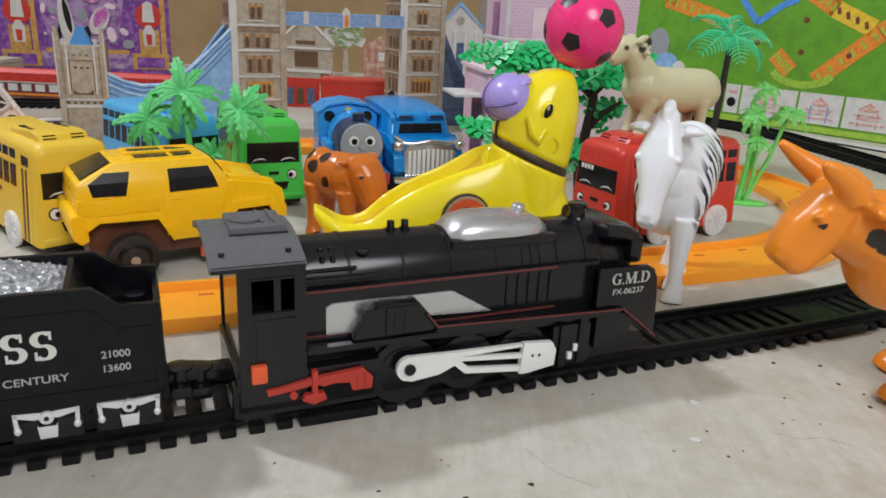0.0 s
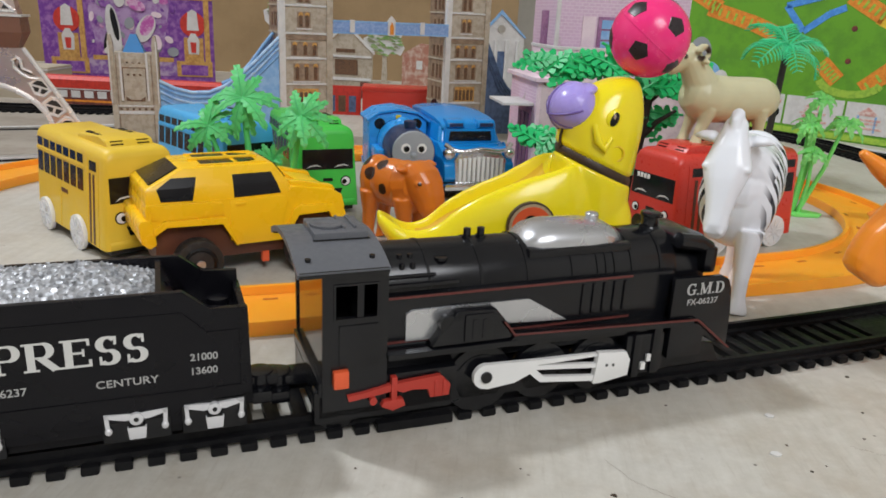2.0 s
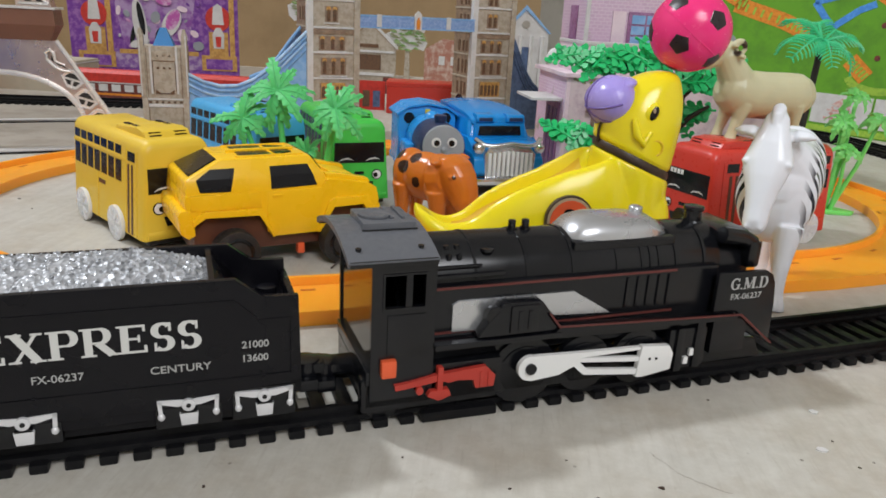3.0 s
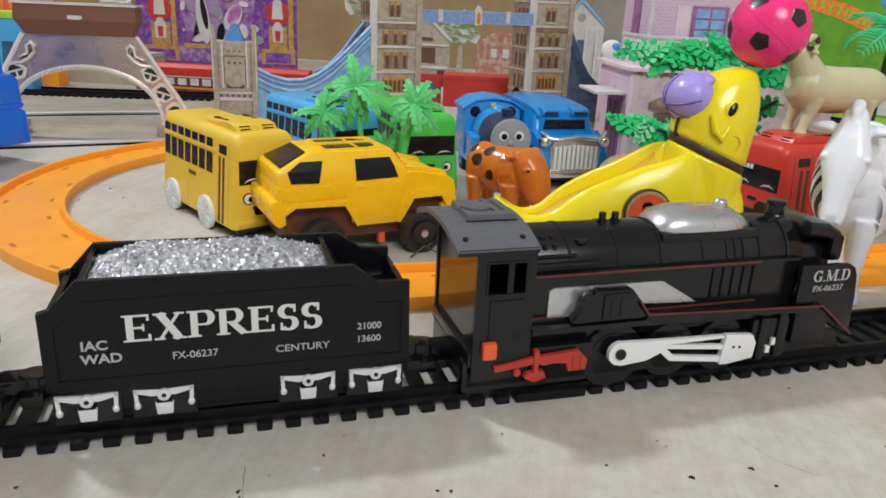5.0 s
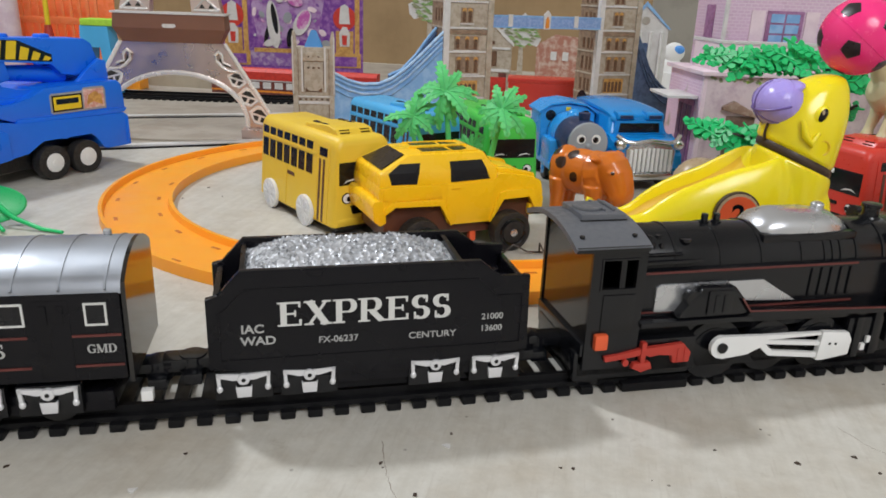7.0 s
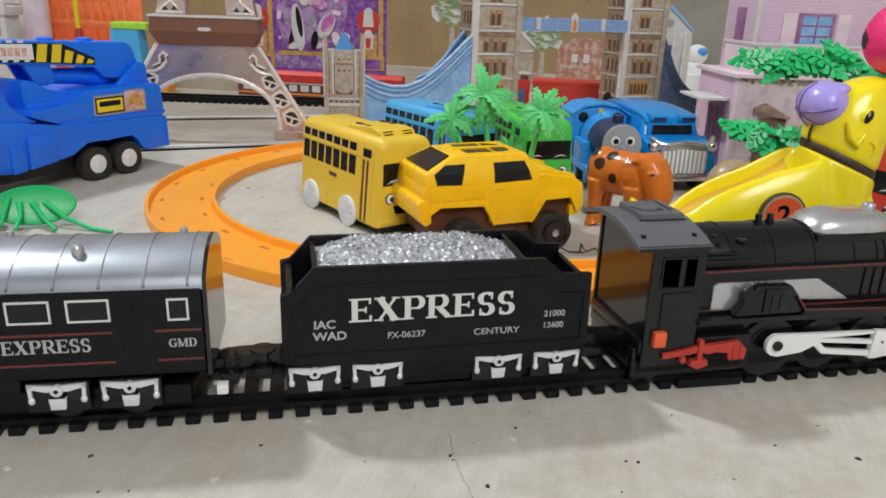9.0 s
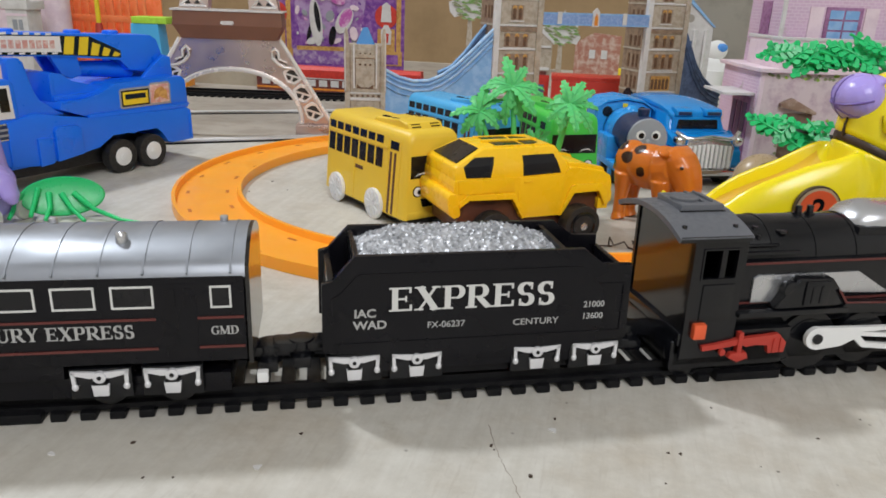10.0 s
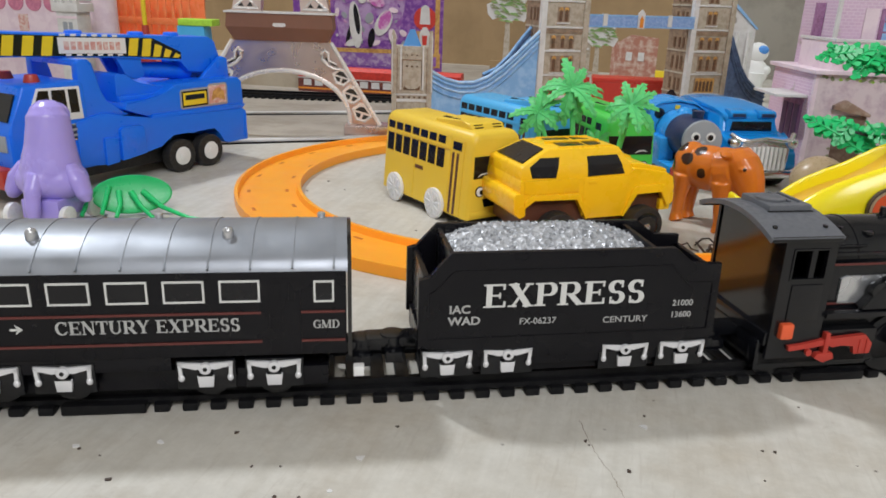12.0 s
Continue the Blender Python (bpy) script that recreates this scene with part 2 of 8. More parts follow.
REDPRINT = printed("red_printed_card", (0.62, 0.04, 0.025), (0.5, 0.03, 0.02), 200)
MAROONPRINT = printed("maroon_printed_card", (0.20, 0.05, 0.035), (0.1, 0.03, 0.03), 200)
GREENPRINT = printed("green_box_print", (0.13, 0.36, 0.02), (0.10, 0.29, 0.02), 30)
LIMEPRINT = printed("lime_print", (0.35, 0.55, 0.06), (0.25, 0.45, 0.05), 200)
ORANGEPRINT = printed("orange_print", (0.78, 0.28, 0.03), (0.65, 0.2, 0.02), 200)
YELLOWPRINT = printed("yellow_print", (0.80, 0.55, 0.04), (0.65, 0.42, 0.03), 200)
BLUEINK = printed("blue_print", (0.06, 0.25, 0.70), (0.1, 0.35, 0.8), 200)
FADEDRED = printed("faded_red_print", (0.62, 0.30, 0.26), (0.72, 0.6, 0.56), 300)
WALLBROWN = printed("brown_cardboard", (0.33, 0.22, 0.11), (0.28, 0.185, 0.09), 8, 0.6)
WALLGREY = printed("grey_plaster", (0.44, 0.41, 0.36), (0.35, 0.32, 0.28), 10, 0.8)
ROOMWHITE = printed("off_white_wall", (0.72, 0.70, 0.66), (0.67, 0.65, 0.61), 6, 0.8)
BOARD = board_material()
GRIT = silver_coal()


# ---- mesh kit: all lengths in millimetres ----
class Kit:
    def __init__(self):
        self.bm = bmesh.new()

    def take(self, tmp, m=None, bev=0.0, seg=2):
        if bev:
            bmesh.ops.bevel(tmp, geom=list(tmp.edges), offset=bev, segments=seg, profile=0.6, affect="EDGES", clamp_overlap=True)
        if m is not None:
            bmesh.ops.transform(tmp, matrix=m, verts=tmp.verts)
        bmesh.ops.recalc_face_normals(tmp, faces=tmp.faces)
        me = bpy.data.meshes.new("tmp")
        tmp.to_mesh(me)
        tmp.free()
        self.bm.from_mesh(me)
        bpy.data.meshes.remove(me)
        return self

    def box(self, x0, y0, z0, x1, y1, z1, bev=0.0, m=None, seg=2):
        tmp = bmesh.new()
        bmesh.ops.create_cube(tmp, size=1.0)
        for v in tmp.verts:
            v.co = Vector(((x0 + x1) / 2 + v.co.x * (x1 - x0), (y0 + y1) / 2 + v.co.y * (y1 - y0), (z0 + z1) / 2 + v.co.z * (z1 - z0)))
        return self.take(tmp, m, bev, seg)

    def prism(self, pts, axis, a, b, bev=0.0, m=None, seg=2):
        tmp = bmesh.new()
        put = {"x": lambda p, t: (t, p[0], p[1]), "y": lambda p, t: (p[0], t, p[1]), "z": lambda p, t: (p[0], p[1], t)}[axis]
        lo = [tmp.verts.new(put(p, a)) for p in pts]
        hi = [tmp.verts.new(put(p, b)) for p in pts]
        n = len(pts)
        tmp.faces.new(lo)
        tmp.faces.new(hi[::-1])
        for i in range(n):
            tmp.faces.new((lo[i], hi[i], hi[(i + 1) % n], lo[(i + 1) % n]))
        return self.take(tmp, m, bev, seg)

    def cyl(self, p, axis, r, h, seg=28, r2=None, bev=0.0, m=None):
        tmp = bmesh.new()
        bmesh.ops.create_cone(tmp, cap_ends=True, segments=seg, radius1=r, radius2=r if r2 is None else r2, depth=h)
        turn = {"z": Matrix.Identity(4), "x": Matrix.Rotation(radians(90), 4, "Y"), "y": Matrix.Rotation(radians(-90), 4, "X")}[axis]
        if bev:
            rims = [e for e in tmp.edges if len(e.link_faces) == 2 and any(len(f.verts) > 4 for f in e.link_faces)]
            bmesh.ops.bevel(tmp, geom=rims, offset=bev, segments=2, profile=0.6, affect="EDGES")
        mm = Matrix.Translation(p) @ turn
        return self.take(tmp, mm if m is None else m @ mm)

    def ball(self, p, r, m=None, u=24, v=16):
        tmp = bmesh.new()
        bmesh.ops.create_uvsphere(tmp, u_segments=u, v_segments=v, radius=1.0)
        r = (r, r, r) if isinstance(r, (int, float)) else r
        mm = Matrix.Translation(p) @ (m if m is not None else Matrix.Identity(4)) @ Matrix.Diagonal((*r, 1))
        return self.take(tmp, mm)

    def tube(self, pts, radii, seg=12, flat=1.0):
        """A tapered tube through the points, rounded off by its end radii."""
        tmp = bmesh.new()
        pts = [Vector(p) for p in pts]
        rings = []
        up = Vector((0.13, 0.21, 1)).normalized()
        for i, p in enumerate(pts):
            d = (pts[min(i + 1, len(pts) - 1)] - pts[max(i - 1, 0)]).normalized()
            s = d.cross(up)
            s = s.normalized() if s.length > 1e-4 else Vector((1, 0, 0))
            w = s.cross(d)
            rings.append([tmp.verts.new(p + radii[i] * (math.cos(a) * s + flat * math.sin(a) * w)) for a in (2 * math.pi * k / seg for k in range(seg))])
        for a, b in zip(rings, rings[1:]):
            for k in range(seg):
                tmp.faces.new((a[k], a[(k + 1) % seg], b[(k + 1) % seg], b[k]))
        tmp.faces.new(rings[0][::-1])
        tmp.faces.new(rings[-1])
        return self.take(tmp)

    def lathe(self, prof, seg=32, m=None):
        tmp = bmesh.new()
        rings = [[tmp.verts.new((r * math.cos(a), r * math.sin(a), z)) for a in (2 * math.pi * k / seg for k in range(seg))] for r, z in prof]
        for a, b in zip(rings, rings[1:]):
            for k in range(seg):
                tmp.faces.new((a[k], a[(k + 1) % seg], b[(k + 1) % seg], b[k]))
        tmp.faces.new(rings[0][::-1])
        tmp.faces.new(rings[-1])
        return self.take(tmp, m)

    def loft(self, rings, caps=True):
        tmp = bmesh.new()
        rr = [[tmp.verts.new(p) for p in ring] for ring in rings]
        n = len(rings[0])
        for a, b in zip(rr, rr[1:]):
            for k in range(n):
                tmp.faces.new((a[k], a[(k + 1) % n], b[(k + 1) % n], b[k]))
        if caps:
            tmp.faces.new(rr[0][::-1])
            tmp.faces.new(rr[-1])
        return self.take(tmp)


def part(name, kit, mat, parent=None, label="", smooth=40, m=None):
    """Links a kit as one mesh object (millimetres become metres)."""
    me = bpy.data.meshes.new(name)
    bm = kit.bm
    bmesh.ops.transform(bm, matrix=Matrix.Scale(0.001, 4), verts=bm.verts)
    bm.to_mesh(me)
    bm.free()
    me.materials.append(mat)
    if smooth:
        me.shade_smooth()
        me.set_sharp_from_angle(angle=radians(smooth))
    ob = new(name, me)
    if parent is not None:
        ob.parent = parent
    if m is not None:
        ob.matrix_basis = m
    if label:
        tagged(ob, label)
    return ob


def thing(name, label, category, m, group=""):
    ob = new(name)
    ob.empty_display_size = 0.01
    ob.matrix_basis = m
    return tagged(ob, label, category, group)


def organic(name, kit, mat, m, label, category, voxel=0.8, smooth=6, parent=None):
    """A moulded figure: overlapping rounded forms fused into one skin."""
    ob = part(name, kit, mat, parent, "", 0, m)
    ob.data.shade_smooth()
    r = ob.modifiers.new("fuse", "REMESH")
    r.mode, r.voxel_size, r.use_smooth_shade = "VOXEL", voxel * 0.001, True
    s = ob.modifiers.new("soften", "SMOOTH")
    s.factor, s.iterations = 0.5, smooth
    return tagged(ob, label, category) if parent is None else ob


def lettering(name, text, size, mat, parent, m, align="LEFT", bold=0.0, wide=1.0):
    """Flat raised letters of the given height in millimetres, on the plane of m (millimetres)."""
    cu = bpy.data.curves.new(name, "FONT")
    cu.body, cu.size, cu.align_x, cu.extrude, cu.offset = text, size * 1.38, align, 0.03, bold
    ob = bpy.data.objects.new("tmp", cu)
    scene.collection.objects.link(ob)
    dg = bpy.context.evaluated_depsgraph_get()
    me = bpy.data.meshes.new_from_object(ob.evaluated_get(dg))
    bpy.data.objects.remove(ob)
    me.transform(Matrix.Scale(0.001, 4) @ m @ Matrix.Diagonal((wide, 1, 1, 1)))
    me.name = name
    me.materials.clear()
    me.materials.append(mat)
    o = new(name, me)
    o.parent = parent
    return o


def side_plane(x, y, z):
    """Letters on a side that faces -Y, reading along +X, from (x, y, z) millimetres."""
    return Matrix.Translation((x, y, z)) @ Matrix.Rotation(radians(90), 4, "X")


def eased(rows, cuts):
    """Rows of equal length, filled in along a smooth curve."""
    out = []
    for i in range(len(rows) - 1):
        quad = [rows[max(i - 1, 0)], rows[i], rows[i + 1], rows[min(i + 2, len(rows) - 1)]]
        for q in range(cuts):
            t = q / cuts
            out.append(tuple(0.5 * (2 * b + (c - a) * t + (2 * a - 5 * b + 4 * c - d) * t * t + (3 * b - a - 3 * c + d) * t ** 3) for a, b, c, d in zip(*quad)))
    out.append(tuple(rows[-1]))
    return out


def arc(cx, cz, r, a0, a1, n):
    return [(cx + r * math.cos(radians(a0 + (a1 - a0) * k / n)), cz + r * math.sin(radians(a0 + (a1 - a0) * k / n))) for k in range(n + 1)]


def spline(keys, step):
    """A smooth line through the keys, cut into equal steps."""
    keys = [Vector((*k, 0)) for k in keys]
    dense = []
    for i in range(len(keys) - 1):
        p0, p1, p2, p3 = keys[max(i - 1, 0)], keys[i], keys[i + 1], keys[min(i + 2, len(keys) - 1)]
        for k in range(60):
            t = k / 60
            dense.append(0.5 * ((2 * p1) + (p2 - p0) * t + (2 * p0 - 5 * p1 + 4 * p2 - p3) * t * t + (3 * p1 - p0 - 3 * p2 + p3) * t ** 3))
    dense.append(keys[-1])
    out, left = [dense[0]], step
    for a, b in zip(dense, dense[1:]):
        d = (b - a).length
        while d >= left:
            a = a + (b - a) * (left / d)
            out.append(a.copy())
            d = (b - a).length
            left = step
        left -= d
    return out


# ---- serif letters: thick stems, thin arms, small feet; a unit is the letter height ----
def stroke(a, b, w):
    a, b = Vector(a), Vector(b)
    d = (b - a).normalized() * w / 2
    n = Vector((-d.y, d.x))
    return [tuple(a - n), tuple(b - n), tuple(b + n), tuple(a + n)]


def rect(x0, y0, x1, y1):
    return [(x0, y0), (x1, y0), (x1, y1), (x0, y1)]


def bow(cx, cy, rx, ry, a0, a1, thick, thin, n=9):
    """A swelling curve: thick where it runs upright, thin where it runs level."""
    out = []
    for i in range(n):
        q = []
        for k in (i, i + 1):
            t = radians(a0 + (a1 - a0) * k / n)
            w = thin + (thick - thin) * abs(math.cos(t))
            q.append(((cx + (rx - w / 2) * math.cos(t), cy + (ry - w / 2) * math.sin(t)), (cx + (rx + w / 2) * math.cos(t), cy + (ry + w / 2) * math.sin(t))))
        out.append([q[0][0], q[0][1], q[1][1], q[1][0]])
    return out


def stem(x, foot=0.09, top=True, bottom=True, w=0.2):
    s = [rect(x, 0, x + w, 1)]
    if bottom:
        s.append(rect(x - foot, 0, x + w + foot, 0.07))
    if top:
        s.append(rect(x - foot, 0.93, x + w + foot, 1))
    return s


def glyph(c):
    if c == "E":
        return 0.82, stem(0.1) + [rect(0.2, 0, 0.74, 0.08), rect(0.2, 0.92, 0.72, 1), rect(0.2, 0.47, 0.56, 0.55), rect(0.68, 0, 0.76, 0.26), rect(0.66, 0.76, 0.73, 1), rect(0.53, 0.38, 0.59, 0.64)]
    if c == "X":
        return 0.92, [stroke((0.18, 1), (0.72, 0), 0.22), stroke((0.72, 1), (0.17, 0), 0.09), rect(0.02, 0.93, 0.38, 1), rect(0.58, 0.93, 0.86, 1), rect(0.02, 0, 0.32, 0.07), rect(0.52, 0, 0.9, 0.07)]
    if c in "PR":
        s = stem(0.1) + [rect(0.3, 0.93, 0.5, 1), rect(0.3, 0.44, 0.5, 0.51)] + bow(0.48, 0.72, 0.2, 0.25, -90, 90, 0.2, 0.07)
        if c == "R":
            s += [stroke((0.44, 0.47), (0.78, 0.02), 0.2), rect(0.66, 0, 0.92, 0.07)]
        return (0.8 if c == "P" else 0.9), s
    if c == "S":
        return 0.7, bow(0.35, 0.73, 0.21, 0.24, 40, 270, 0.2, 0.08, 12) + bow(0.35, 0.265, 0.21, 0.24, 90, -140, 0.2, 0.08, 12) + [rect(0.5, 0.7, 0.57, 1), rect(0.12, 0, 0.19, 0.3)]
    if c in "CG":
        s = bow(0.46, 0.5, 0.34, 0.46, 48, 312, 0.2, 0.08, 16) + [rect(0.7, 0.68, 0.77, 1)]
        if c == "G":
            s += [rect(0.62, 0.06, 0.8, 0.46), rect(0.52, 0.40, 0.88, 0.47)]
        else:
            s += [stroke((0.66, 0.12), (0.8, 0.26), 0.08)]
        return 0.88, s
    if c == "N":
        return 0.95, stem(0.12, w=0.08, top=False) + stem(0.72, w=0.08, bottom=False) + [stroke((0.14, 1), (0.77, 0), 0.2), rect(0.02, 0.93, 0.24, 1)]
    if c == "T":
        return 0.8, stem(0.3, top=False) + [rect(0.04, 0.92, 0.76, 1), rect(0.02, 0.74, 0.09, 1), rect(0.71, 0.74, 0.78, 1)]
    if c == "U":
        return 0.92, [rect(0.1, 0.35, 0.3, 1), rect(0.68, 0.35, 0.76, 1), rect(0.01, 0.93, 0.39, 1), rect(0.58, 0.93, 0.86, 1)] + bow(0.46, 0.36, 0.27, 0.32, 180, 360, 0.15, 0.09, 10)
    if c == "Y":
        return 0.86, [rect(0.34, 0, 0.54, 0.5), rect(0.25, 0, 0.63, 0.07), stroke((0.14, 1), (0.44, 0.42), 0.2), stroke((0.74, 1), (0.48, 0.45), 0.09), rect(0.0, 0.93, 0.32, 1), rect(0.6, 0.93, 0.86, 1)]
    if c == "M":
        return 1.12, stem(0.12, w=0.08) + stem(0.82, w=0.2) + [stroke((0.16, 1), (0.52, 0.05), 0.2), stroke((0.88, 1), (0.52, 0.05), 0.09)]
    if c == "D":
        return 0.92, stem(0.1) + bow(0.4, 0.5, 0.34, 0.465, -90, 90, 0.2, 0.07, 12) + [rect(0.3, 0.93, 0.42, 1), rect(0.3, 0, 0.42, 0.07)]
    if c == ".":
        return 0.3, [rect(0.08, 0, 0.22, 0.14)]
    return 0.4, []


def serif_letters(name, text, size, mat, parent, m, width):
    """Raised serif letters on the plane of m, stretched to the given width in millimetres."""
    k = Kit()
    x, polys = 0.0, []
    for c in text:
        w, shapes = glyph(c)
        polys += [[(px + x, py) for px, py in s] for s in shapes]
        x += w
    sx = width / x
    for i, s in enumerate(polys):
        z = 0.04 + 0.0006 * (i % 23)
        k.prism([(px * sx, py * size) for px, py in s], "z", -0.02, z)
    bmesh.ops.transform(k.bm, matrix=m, verts=k.bm.verts)
    return part(name, k, mat, parent, smooth=0)


# ---- the room ----
def sheet(name, x0, y0, z0, x1, y1, z1, mat, label, category):
    k = Kit().box(x0 * 1000, y0 * 1000, z0 * 1000, x1 * 1000, y1 * 1000, z1 * 1000)
    return tagged(part(name, k, mat, smooth=0), label, category, kind="structure")


sheet("floor", -2.0, -2.0, -0.02, 2.0, 2.0, 0.0, BOARD, "pale worn plywood board with stains and specks", "floor")
sheet("wall_north", -2.0, 1.55, 0.0, 2.0, 1.65, 2.6, WALLGREY, "grey unpainted plaster wall", "wall")
sheet("wall_south", -2.0, -2.1, 0.0, 2.0, -2.0, 2.6, ROOMWHITE, "plain off-white wall", "wall")
sheet("wall_west", -2.1, -2.0, 0.0, -2.0, 1.65, 2.6, ROOMWHITE, "plain off-white wall", "wall")
sheet("wall_east", 2.0, -2.0, 0.0, 2.1, 1.65, 2.6, ROOMWHITE, "plain off-white wall", "wall")
sheet("ceiling", -2.1, -2.1, 2.6, 2.1, 1.65, 2.7, ROOMWHITE, "plain off-white ceiling", "ceiling")


# ---- toy railway ----
def railway(name, keys, label, joints=()):
    """Sleepers and two rails along a line; keys in metres."""
    th = thing(name, label, "railway track", pose(0, 0, 0))
    line = [p * 1000 for p in spline(keys, 0.0088)]
    sl = Kit().box(-2.45, -20, 0, 2.45, 20, 3.0, 0.7)
    first = part("sleeper", sl, TRACKBLACK, th)
    rails = [[], []]
    for i, p in enumerate(line):
        d = (line[min(i + 1, len(line) - 1)] - line[max(i - 1, 0)]).normalized()
        s = Vector((-d.y, d.x, 0))
        ob = first if i == 0 else new("sleeper", first.data)
        ob.parent = th
        ob.matrix_basis = pose(p.x * 0.001, p.y * 0.001, 0, 0, 0, math.degrees(math.atan2(d.y, d.x)))
        for r, o in zip(rails, (-14.2, 14.2)):
            ring = [(o - 3.2, 2.4), (o + 3.2, 2.4), (o + 3.0, 4.2), (o + 1.0, 4.6), (o + 1.0, 7.0), (o - 1.0, 7.0), (o - 1.0, 4.6), (o - 3.0, 4.2)]
            r.append([p + s * a + Vector((0, 0, z)) for a, z in ring])
    for r in rails:
        part("rail", Kit().loft(r), TRACKBLACK, th)
    for j in joints:
        p, q = line[j], line[j + 1]
        a = math.degrees(math.atan2(q.y - p.y, q.x - p.x))
        part("joint_plate", Kit().box(-13, -20.5, 0.2, 13, 20.5, 3.6, 0.6), TRACKBLACK, th, m=pose(p.x * 0.001, p.y * 0.001, 0, 0, 0, a))
    return th


def on_train(u, v, a=25.0):
    """From distances along and across the train (metres) to the plan."""
    c, s = math.cos(radians(a)), math.sin(radians(a))
    return -0.0395 + u * c - v * s, 0.2035 + u * s + v * c


railway("railway_track", [on_train(-0.50, 0.056), on_train(-0.38, 0.0415), on_train(-0.27, 0.032), on_train(-0.13, 0.0265), on_train(0.0, 0.0245), on_train(0.163, 0.0212), on_train(0.24, 0.0212), on_train(0.30, 0.0245), on_train(0.36, 0.033), on_train(0.44, 0.058), on_train(0.52, 0.105)],
        "black plastic toy railway track under the train", (5, 30, 59, 85))
railway("railway_track", [(0.44, 0.60), (0.405, 0.78), (0.36, 0.93), (0.25, 1.03)], "black plastic toy railway track before the green box")
railway("railway_track", [(-1.0, 0.72), (-0.72, 0.77), (-0.45, 0.83), (-0.25, 0.90)], "black plastic toy railway track behind the tower model")


def wheel_set(parent, x, z, r, y, name="wheel"):
    part(name, Kit().cyl((x, y, z), "y", r, 3.0, 24, bev=0.5).cyl((x, y - 1.4, z), "y", r * 0.75, 1.2, 20, bev=0.3), BLACK, parent)


def bogie_frame(parent, x, z, y):
    """Painted side frame of an axle: two hooked arms and an axle box."""
    fr = part("axle_frame", Kit().box(x - 9, y, z - 5, x + 9, y + 3, z + 5, 0.4), BLACK, parent)
    k = Kit()
    for sgn in (-1, 1):
        k.prism([(x + sgn * 8.3, z + 4.6), (x + sgn * 2, z + 4.2), (x, z + 3.9), (x, z + 2.4), (x + sgn * 3.2, z + 2.2), (x + sgn * 8.3, z + 3.6)], "y", y - 0.9, y)
        k.prism([(x + sgn * 8.3, z + 4.4), (x + sgn * 7.2, z + 4.4), (x + sgn * 6.9, z - 0.6), (x + sgn * 8.0, z - 0.9)], "y", y - 0.9, y)
        k.ball((x + sgn * 7.4, y - 0.5, z - 0.8), (1.0, 0.8, 1.2))
    k.cyl((x, y - 0.7, z + 2.6), "y", 1.9, 1.8, 18, bev=0.4)
    k.prism([(x - 2.6, z + 0.1), (x + 2.6, z + 0.1), (x + 2.2, z - 3.8), (x - 2.2, z - 3.8)], "y", y - 1.3, y, 0.3)
    paint = part("axle_box_paint", k, AXLEWHITE, fr, "white-silver painted axle box")
    part("axle_box_notch", Kit().box(x - 2.2, y - 1.5, z + 0.15, x + 2.2, y - 0.8, z + 0.75, 0.1).cyl((x, y - 1.5, z + 2.6), "y", 0.7, 0.5, 10), BLACK, fr)


def coupling(name, parent, x0, x1, y, z):
    part(name, Kit().box(x0, y - 4, z - 1.5, x1, y + 4, z + 2, 0.5).cyl(((x0 + x1) / 2, y, z - 1), "z", 4.5, 7, 18, bev=0.6).box((x0 + x1) / 2 - 3, y - 7, z - 6, (x0 + x1) / 2 + 3, y + 7, z - 2, 0.6), BLACK, parent)


